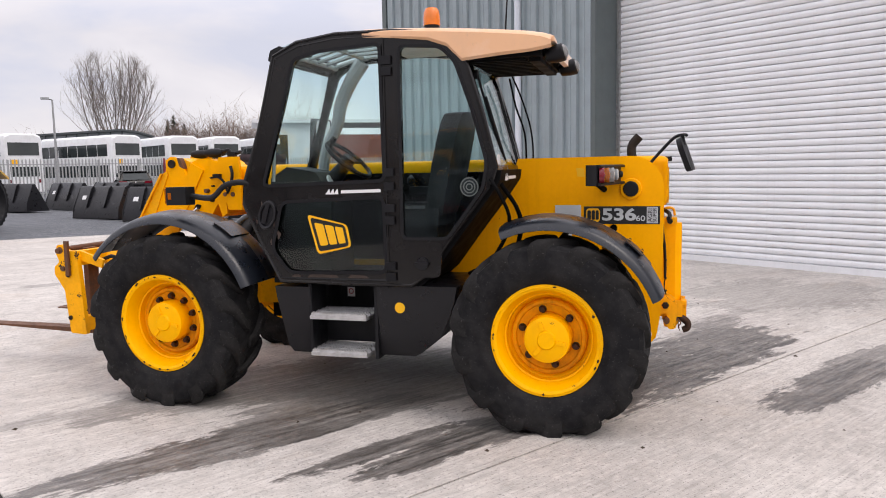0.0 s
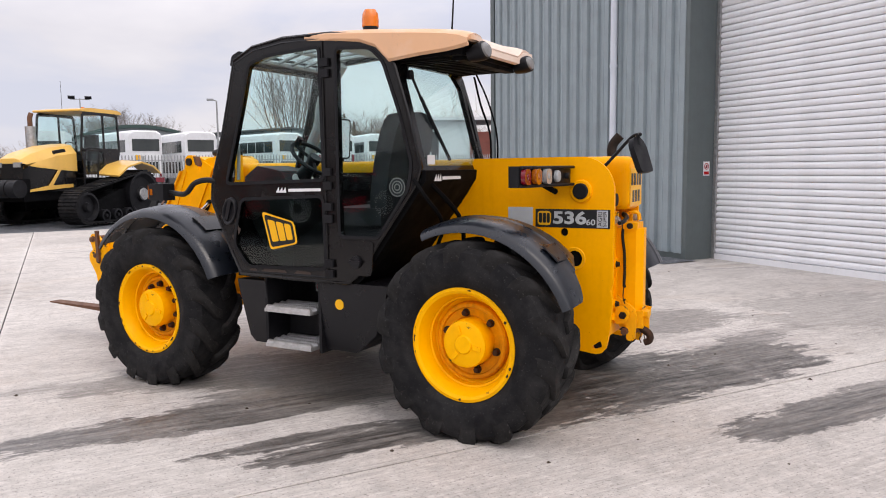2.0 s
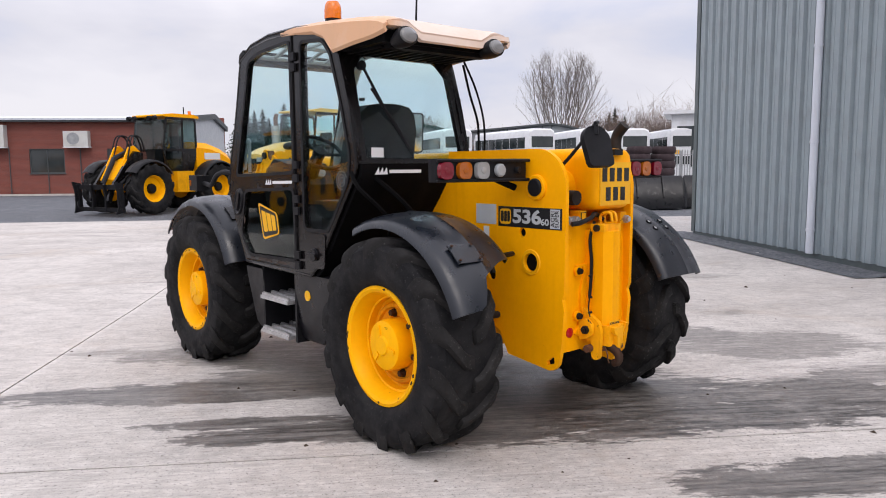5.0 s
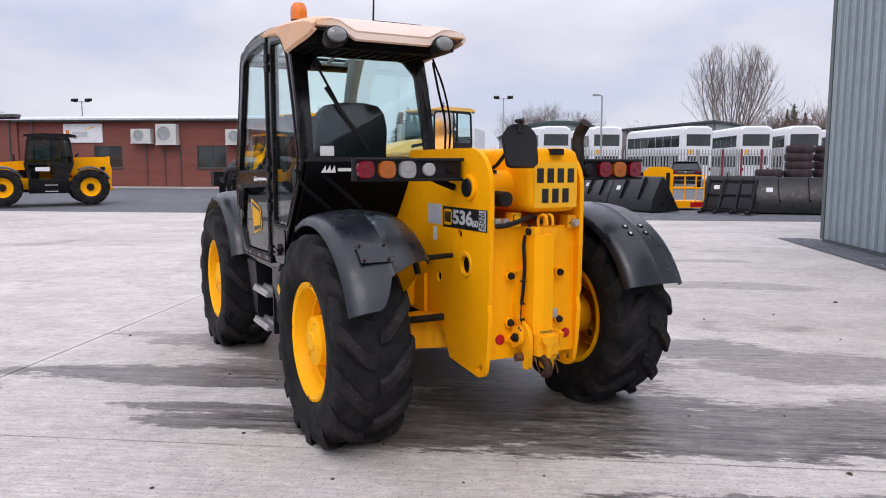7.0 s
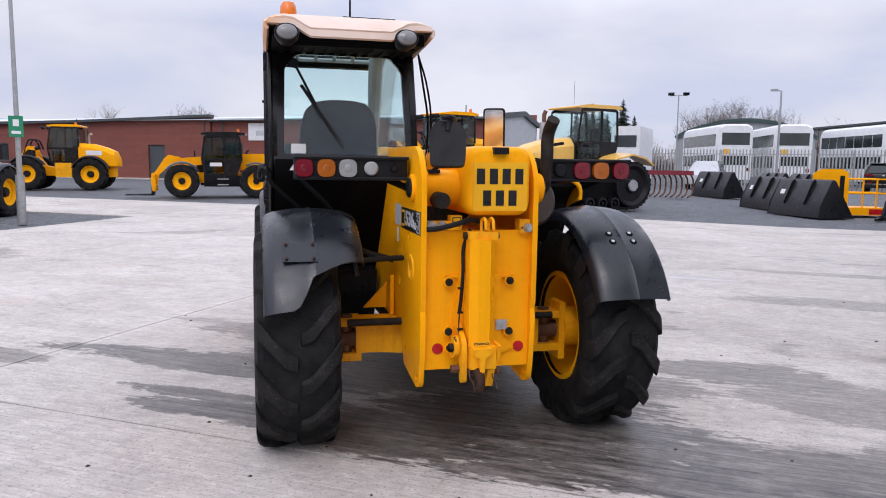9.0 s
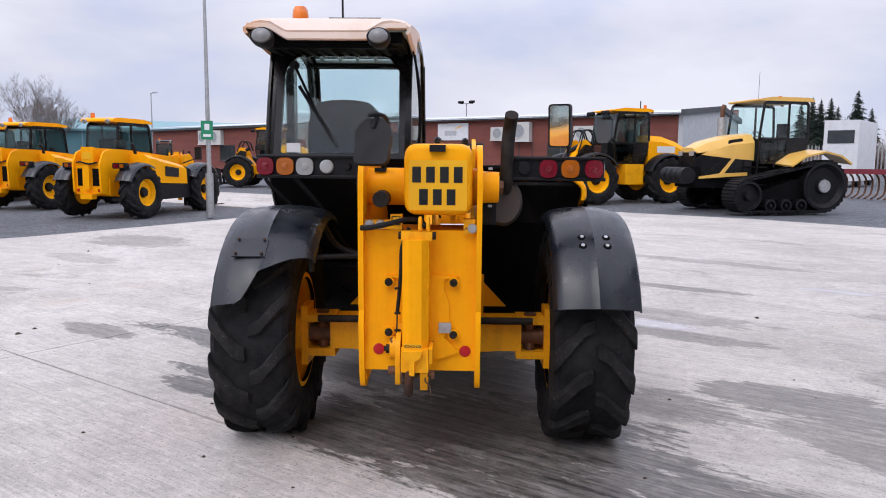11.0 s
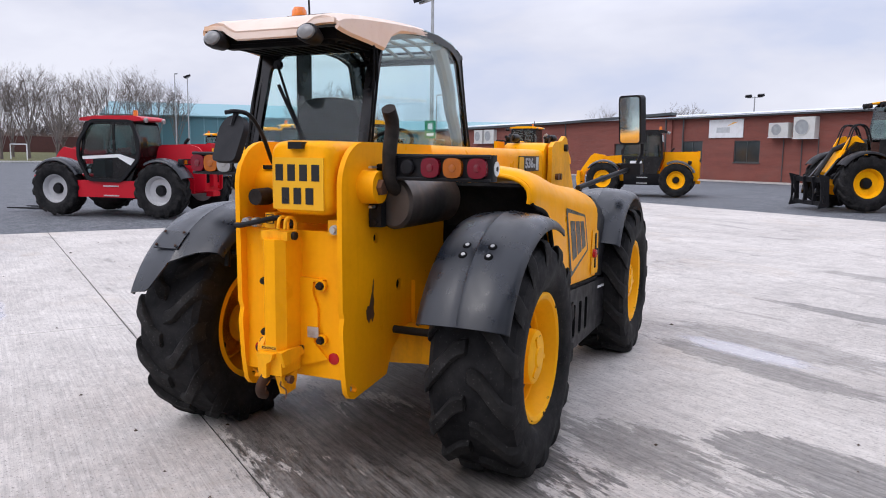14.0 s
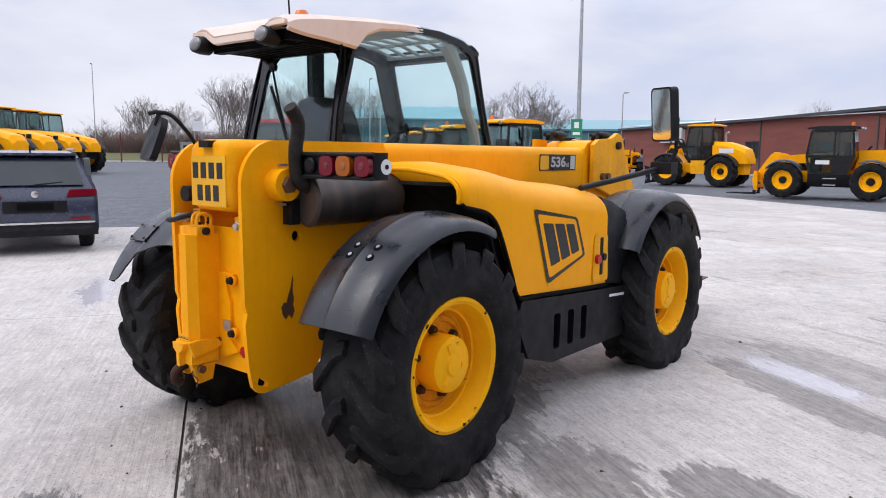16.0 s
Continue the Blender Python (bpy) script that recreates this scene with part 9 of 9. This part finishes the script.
lamp_post(-9.85, 12.57, 5.95, "twin", "tall galvanised flood light column on gravel", 0.065)
gs_ = thing("green_sign", "green assembly point sign on a lamp column", "sign", pose(-9.79, 12.49, 2.15, 0, 0, 52) @ Matrix.Diagonal((0.9, 0.9, 0.9, 1)))
part("panel", bbox(-0.17, 0.17, -0.012, 0, 0, 0.55, 0.004), plastic("sign_green", (0.02, 0.22, 0.11), 0.4, 0.1, 0.02), gs_)
part("symbol", bbox(-0.07, 0.07, -0.016, -0.012, 0.28, 0.46, 0.003), DECAL_WHITE, gs_)
part("text_bar", bbox(-0.11, 0.11, -0.016, -0.012, 0.08, 0.16, 0.003), DECAL_WHITE, gs_)
for x, y, h, kind in ((2.95, 65, 7.2, "twin"), (8.9, 40.6, 5.3, "single"), (-54, 39.7, 7.0, "single"), (-63.5, 18.5, 8.4, "twin"), (-100.3, -12.4, 12.9, "single"), (-31.5, 57.2, 6.5, "twin"), (-68.2, 18.4, 9.0, "single")):
    lamp_post(x, y, h, kind, "distant galvanised lamp column", reach=-0.5 if x > 5 else 0.9)
POSTS_RED = ((-104.2, -4.4), (-104.4, 0.4))
WALLRED_ = paint("post_red", (0.12, 0.02, 0.02), (0.06, 0.03, 0.03), 0.4, 0.6, 0.0)
gl_ = thing("goal_frame", "small white goal frame on grass", "goal", pose(-113, 6.6, 0.3, 0, 0, 40))
for p, q in (((-1.5, 0, 0), (-1.5, 0, 2.2)), ((1.5, 0, 0), (1.5, 0, 2.2)), ((-1.5, 0, 2.2), (1.5, 0, 2.2))):
    b = BM()
    cyl(b, p, q, 0.08, seg=8)
    part("bar", b, WHITE_PAINT, gl_)
copy_thing(gl_, pose(-114, -15.1, 0.4, 0, 0, 50))
rp_ = thing("post", "slender dark red post at the yard edge", "post", pose(-103.7, -9.7, 0))
rpb = BM()
cyl(rpb, (0, 0, 0), (0, 0, 4.2), 0.11, 0.10, 10)
part("shaft", rpb, WALLRED_, rp_)
part("base_plate", bbox(-0.25, 0.25, -0.25, 0.25, 0, 0.05, 0.01), GALV, rp_)
for px_, py_ in POSTS_RED:
    copy_thing(rp_, pose(px_, py_, 0))
hut = thing("hut", "small weathered white hut beyond the verge", "hut", pose(-119, -0.6, 1.0, 0, 0, 90))
part("wall", bbox(-1.9, 1.9, -1.2, 1.2, -0.3, 2.0, 0.03), GREYPLASTIC, hut)
part("roof", bbox(-2.05, 2.05, -1.35, 1.35, 2.0, 2.12, 0.04), GALV, hut)
for wx in (-1.1, 0.1):
    part("window", bbox(wx - 0.4, wx + 0.4, -1.24, -1.2, 0.9, 1.6, 0.01), DARKGLASS, hut)
part("door", bbox(0.9, 1.6, -1.24, -1.2, 0.05, 1.85, 0.01), GALV, hut)
nb = thing("notice_board", "small pale notice board on posts beside the verge", "notice board", pose(-106.7, 0.5, 0, 0, 0, 95))
part("board", bbox(-0.75, 0.75, -0.05, 0.05, 4.6, 6.1, 0.02), DECAL_WHITE, nb)
for s in (1, -1):
    part("post", bbox(0.5 * s - 0.05, 0.5 * s + 0.05, 0.05, 0.15, 0, 4.9, 0.01), GALV, nb)

# grit and a few fallen leaves on the concrete
rng_g = random.Random(77)
LEAF = plastic("dead_leaf", (0.055, 0.038, 0.026), 0.9, 0.4)
gr_ = BM()
for i in range(260):
    x, y, r = rng_g.uniform(-8.5, 10.2), rng_g.uniform(-1.0, 21), rng_g.uniform(0.006, 0.020) * (2.0 if rng_g.random() < 0.10 else 1.0)
    a = rng_g.uniform(0, 6.3)
    k = rng_g.uniform(0.35, 0.9)
    pts_ = [(x + r * math.cos(a + b) * (1 if j % 2 else k), y + r * math.sin(a + b) * (1 if j % 2 else k)) for j, b in enumerate((0, 1.1, 2.0, 3.2, 4.1, 5.2))]
    top = gr_.verts.new((x, y, 0.003 + r * 0.5))
    ring_ = [gr_.verts.new((px, py, 0.001)) for px, py in pts_]
    for j in range(6):
        gr_.faces.new((ring_[j], ring_[(j + 1) % 6], top))
tagged(part("grit", gr_, LEAF), "dark grit and dead leaves scattered on the concrete", "grit", kind="stuff")

# ---- verge, hedge bank and trees ----
def grass_mat():
    n = Nodes("verge_grass")
    c = n.mix(n.noise(0.6, 5), (0.09, 0.10, 0.035), (0.15, 0.14, 0.06))
    n.bump(n.noise(20, 4), 0.6, 0.05)
    return n.set(c, 0.9)


def bark_mat(name, a, b):
    n = Nodes(name)
    return n.set(n.mix(n.noise(4, 5, 0.6, (1, 1, 0.3)), a, b), 0.9)


vg = BM()
loft(vg, [[(-110.2, y, -0.3), (-110.2, y, 0.05), (-114, y, 0.40), (-121, y, 1.3), (-160, y, 1.6), (-900, y, 1.6)] for y in (-300, -60, -20, 0, 20, 40)], closed=False)
tagged(part("verge", vg, grass_mat()), "dull winter grass verge beyond the gravel", "grass", kind="structure")
tagged(part("kerb", bbox(-110.0, -109.7, -300, 40, 0, 0.22, 0.02), plastic("kerb_concrete", (0.52, 0.51, 0.48), 0.85, 0.3)), "pale concrete kerb along the grass verge", "kerb", kind="structure")
BARK = bark_mat("bark", (0.075, 0.060, 0.052), (0.15, 0.125, 0.11))
TWIG = bark_mat("twigs", (0.12, 0.10, 0.09), (0.23, 0.20, 0.18))
BRUSH = bark_mat("brushwood", (0.15, 0.105, 0.085), (0.25, 0.18, 0.145))
NEEDLE = bark_mat("needles", (0.012, 0.028, 0.020), (0.035, 0.055, 0.036))


def limb(bm, p, d, length, r, depth, rng, spread=0.5, up=0.25, kid=1.0):
    """A tapering, bending branch with smaller ones along it."""
    n = 4 if depth > 1 else 2
    pts = [p]
    q = p.copy()
    for i in range(n):
        d = (d + Vector((rng.uniform(-1, 1), rng.uniform(-1, 1), rng.uniform(-0.5, 1) * up)) * 0.15).normalized()
        q = q + d * (length / n)
        pts.append(q.copy())
    if depth > 1:
        tube(bm, pts, [r, r * 0.4], 4 if depth > 2 else 3)
    else:
        s = d.orthogonal().normalized() * r
        for a, b in zip(pts, pts[1:]):
            bm.faces.new([bm.verts.new(a - s), bm.verts.new(a + s), bm.verts.new(b)])
    if depth <= 0:
        return
    for i in range((7 if kid < 1 else 4) + rng.randint(0, 2)):
        u = rng.uniform(0.25, 1.0) if kid == 1 else rng.uniform(0.30, 1.0) ** 0.7
        k = min(n - 1, int(u * n))
        base = pts[k].lerp(pts[k + 1], u * n - k)
        side = Vector((rng.uniform(-1, 1), rng.uniform(-1, 1), rng.uniform(-0.2, 0.6)))
        nd = (d * (1 - spread * 0.5) + side.normalized() * spread + Vector((0, 0, up))).normalized()
        limb(bm, base, nd, length * kid * rng.uniform(0.42, 0.66) * (1.15 - 0.3 * u), max(r * 0.36, 0.011), depth - 1, rng, spread, up)


def bare_tree(m, seed, label, h=12.0, stems=20, lean=0.6, group="bare trees", depth=3):
    """A leafless crown: long stems fanning out to a dome, filled with fine twigs."""
    rng = random.Random(seed)
    t = thing("tree", label, "tree", m, group)
    tr = BM()
    tube(tr, [(0, 0, -0.2), (0.05, 0, h * 0.08), (0, 0.05, h * 0.22)], [h * 0.018, h * 0.010], 8)
    part("trunk", tr, BARK, t)
    cr = BM()
    for i in range(stems):
        ln = lean * ((i + 0.5) / stems) ** 0.55
        a = 2.4 * i + rng.uniform(-0.3, 0.3)
        d = Vector((math.cos(a) * ln, math.sin(a) * ln, 1)).normalized()
        limb(cr, Vector((0, 0.03, h * rng.uniform(0.06, 0.22))), d, h * rng.uniform(0.54, 0.60) * (0.92 + 0.08 * ln / lean), h * 0.0050, depth, rng, 0.62, 0.16, 0.56)
    part("crown", cr, TWIG, t)
    return t


def dome_tree(m, seed, label, h=25.0, half=10.5):
    """A big leafless tree: limbs curve up from a short bole and fill a tall dome with twigs."""
    rng = random.Random(seed)
    t = thing("tree", label, "tree", m, "bare trees")
    bole = BM()
    tube(bole, [(0, 0, -0.5), (0.1, 0, h * 0.05), (0.0, 0.1, h * 0.13)], [h * 0.022, h * 0.016], 10)
    part("trunk", bole, BARK, t)
    crown = BM()

    def inside(p):
        return (p.x / half) ** 2 + (p.y / half) ** 2 + ((p.z - h * 0.52) / (h * 0.49)) ** 2 < 1.0

    def sprig(p, d, length, r):
        q = p + d * length
        o = d.orthogonal().normalized() * r
        crown.faces.new([crown.verts.new(p - o), crown.verts.new(p + o), crown.verts.new(q)])
        return q

    def branch(p, d, length, r, level):
        n = 7 if level == 0 else 5
        pts = [p]
        for i in range(n):
            d = (d + Vector((rng.uniform(-1, 1), rng.uniform(-1, 1), rng.uniform(-0.3, 1))) * 0.13 + Vector((0, 0, 0.11 if level == 0 else 0.10))).normalized()
            q = pts[-1] + d * (length / n)
            if level and not inside(q):
                break
            pts.append(q)
        if len(pts) < 3:
            return
        tube(crown, pts, [r, r * 0.35], 5 if level == 0 else 3)
        count = (11, 6, 5)[level]
        for i in range(count):
            u = (0.22 + 0.78 * (i + rng.random()) / count) * (len(pts) - 1)
            k = min(int(u), len(pts) - 2)
            base = pts[k].lerp(pts[k + 1], u - k)
            along = (pts[k + 1] - pts[k]).normalized()
            side = Vector((rng.uniform(-1, 1), rng.uniform(-1, 1), rng.uniform(-0.1, 0.5))).normalized()
            nd = (along * 0.75 + side * 0.62).normalized()
            if level < 2:
                branch(base, nd, length * rng.uniform(0.34, 0.52) * (1.15 - 0.5 * u / len(pts)), r * 0.38, level + 1)
            else:
                e_ = sprig(base, nd, h * rng.uniform(0.030, 0.060), 0.013)
                for _ in range(1):
                    sprig(base.lerp(e_, rng.uniform(0.3, 0.9)), (nd + Vector((rng.uniform(-1, 1), rng.uniform(-1, 1), rng.uniform(-0.2, 0.8))) * 0.6).normalized(), h * rng.uniform(0.02, 0.04), 0.013)

    for i in range(17):
        a = 2.4 * i + rng.uniform(-0.3, 0.3)
        ln = 1.15 * math.sqrt((i + 0.4) / 17)
        branch(Vector((rng.uniform(-1, 1), rng.uniform(-1, 1), h * rng.uniform(0.04, 0.22))), Vector((math.cos(a) * ln, math.sin(a) * ln, 1)).normalized(), h * rng.uniform(0.80, 0.93) * (1.0 - 0.12 * ln), h * 0.0062, 0)
    part("crown", crown, TWIG, t)
    return t


def conifer(m, seed, h=11.0, label="dark green spruce beyond the fence"):
    rng = random.Random(seed)
    t = thing("conifer", label, "tree", m, "conifers")
    tr = BM()
    tube(tr, [(0, 0, 0), (0, 0, h)], [0.16, 0.03], 6)
    part("trunk", tr, BARK, t)
    bm = BM()
    n = 260
    for i in range(n):
        u = (i + rng.random()) / n
        z = h * (0.10 + 0.88 * u)
        L = h * 0.30 * (1 - u) ** 0.85 * rng.uniform(0.65, 1.15) + 0.15
        a = rng.uniform(0, 2 * math.pi)
        d = Vector((math.cos(a), math.sin(a), 0))
        s = Vector((-d.y, d.x, 0))
        base = Vector((0, 0, z))
        for j in range(6):
            f = (j + 0.5) / 6
            c = base + d * L * f + Vector((0, 0, 0.18 * L * f - 0.4 * L * f * f))
            w = 0.24 * L * (1 - 0.65 * f) + 0.06
            for k in range(2):
                o = c + s * rng.uniform(-w, w) + Vector((0, 0, rng.uniform(-0.06, 0.06)))
                q = Vector((rng.uniform(-1, 1), rng.uniform(-1, 1), rng.uniform(-0.7, 0.3))) * w
                v = [bm.verts.new(o), bm.verts.new(o + d * w * 0.9 + q), bm.verts.new(o - d * w * 0.4 + s * w + q * 0.5), bm.verts.new(o + Vector((0, 0, -w * 0.7)))]
                bm.faces.new((v[0], v[1], v[2]))
                bm.faces.new((v[0], v[2], v[3]))
    part("crown", bm, NEEDLE, t)
    return t


dome_tree(pose(62.5, 214, 0) @ Matrix.Diagonal((1.4, 1.4, 1.4, 1)), 11, "large bare many-stemmed tree against grey sky")


def bank(x):
    """Height of the grass bank."""
    return max(0.0, min(1.3, 0.4 + (-114 - x) * 0.128)) if -170 < x < -110 else 0.0


bt = bare_tree(pose(-114, 4.5, 0.35), 21, "leafless birch-like tree on the verge", 14.2, 15, 0.36)
bt2 = bare_tree(pose(-116, 15.0, 0.6), 33, "leafless slender tree on the verge", 13.6, 13, 0.30)
bt3 = bare_tree(pose(-124, -4.5, 1.3), 47, "leafless bushy tree on the bank", 10.0, 20, 0.85)
rng_t = random.Random(5)
for x, y, src, k in ((-115, 8.0, bt2, 0.95), (-113, 11.5, bt, 0.88), (-116, 18.5, bt, 0.95), (-117, 22.5, bt2, 1.0), (-118, 26, bt, 0.9), (-119, 29.5, bt2, 0.85), (-116, 6, bt2, 0.8), (-121, 13, bt3, 0.8), (-122, 23, bt3, 0.8),
                     (-126, -8.5, bt3, 0.95), (-128, -1.5, bt3, 0.8), (-80, 44, bt3, 0.92), (-84, 38, bt2, 0.67), (-66, 74, bt2, 0.64), 
                     (-60, 82, bt2, 0.64), (2.9, 109, bt2, 0.71), (5.9, 110, bt, 0.74), (8.7, 109, bt2, 0.78), (11.7, 110, bt, 0.70), (14.2, 109, bt2, 0.67), (7.2, 114, bt2, 0.71), (42, 108, bt3, 0.92), (50, 104, bt3, 0.88), (58, 100, bt2, 0.64), (36, 116, bt3, 0.96), (-72, 38, bt2, 0.71)):
    o = copy_thing(src, pose(x, y, bank(x), 0, 0, rng_t.uniform(0, 360)))
    o.scale = (k * 1.1, k * 1.1, k * 1.1)
cf = conifer(pose(-13.4, 172, 0), 3, 16.5)
for x, y, k in ((-16.6, 170, 0.80), (-18.2, 172, 0.92), (-20.0, 171, 0.90), (-21.9, 173, 0.94), (-23.8, 172, 0.86), (-10.9, 173, 0.78), (88.5, 246, 1.20), (91.2, 248, 1.32), (94.0, 246, 1.15), (90.0, 250, 1.1)):
    o = copy_thing(cf, pose(x, y, 0, 0, 0, rng_t.uniform(0, 360)))
    o.scale = (k, k, k)


def brushwood(x0, y0, x1, y1, h, n, seed, thick=0.035):
    """A bank of bare shrubs as many thin stems."""
    rng = random.Random(seed)
    bm = BM()
    for i in range(n):
        u = rng.random()
        zb = bank(0.5 * (x0 + x1))
        x, y = x0 + (x1 - x0) * u + rng.uniform(-2.5, 2.5), y0 + (y1 - y0) * u + rng.uniform(-2.5, 2.5)
        hh = h * rng.uniform(0.45, 1.05) * (0.8 + 0.35 * math.sin(u * 23) * math.sin(u * 9))
        for k in range(3):
            p = Vector((x, y, zb))
            lean = Vector((rng.uniform(-0.5, 0.5), rng.uniform(-0.5, 0.5), 1)).normalized()
            q = p + lean * hh * rng.uniform(0.6, 1.0)
            s = Vector((rng.uniform(-1, 1), rng.uniform(-1, 1), 0)).normalized() * thick
            for a, b in ((p, q),):
                v = [bm.verts.new(a - s), bm.verts.new(a + s), bm.verts.new(b)]
                bm.faces.new(v)
            for j in range(6):
                w = p.lerp(q, rng.uniform(0.3, 0.95))
                e_ = w + Vector((rng.uniform(-1, 1), rng.uniform(-1, 1), rng.uniform(0.1, 1))) * hh * 0.22
                s2 = s * 0.7
                bm.faces.new([bm.verts.new(w - s2), bm.verts.new(w + s2), bm.verts.new(e_)])
    return bm


tagged(part("brushwood", brushwood(-124, -15, -124, 2, 4.8, 1500, 1), BRUSH), "brown leafless brushwood bank beyond the verge", "shrubs", kind="stuff")
tagged(part("brushwood", brushwood(-131, 2, -134, 34, 5.0, 1800, 2), BRUSH), "brown leafless brushwood before the warehouse", "shrubs", kind="stuff")
tagged(part("brushwood", brushwood(-84, 36, -60, 76, 4.6, 1500, 6), BRUSH), "brown leafless shrubs between warehouses", "shrubs", kind="stuff")
for wx0, wy0, wx1, wy1, wh_, wn_, ws_ in ((20, 114, 37, 112, 8.5, 900, 3), (39, 111, 62, 106, 12.5, 2200, 13), (62, 106, 90, 100, 9.0, 900, 14)):
    tagged(part("brushwood", brushwood(wx0, wy0, wx1, wy1, wh_, wn_, ws_, 0.05), BRUSH), "brown bare woodland behind the buses", "shrubs", kind="stuff")
tagged(part("brushwood", brushwood(-30, 112, 22, 120, 5.5, 2000, 4), BRUSH), "brown bare woodland behind the buses", "shrubs", kind="stuff")
FARWOOD = bark_mat("far_wood", (0.075, 0.060, 0.058), (0.12, 0.10, 0.095))
tagged(part("far_woods", brushwood(-196, -150, -200, 40, 14.0, 2200, 8, 0.10), FARWOOD), "hazy bare far woods", "woods", kind="stuff")
WALLRED = paint("boundary_panel", (0.10, 0.038, 0.032), (0.06, 0.03, 0.03), 0.4, 0.7, 0.0)
tagged(part("boundary_wall", bbox(-128.2, -128, 2, 33, 1.2, 3.9, 0.02), WALLRED), "low dark red boundary wall", "wall")
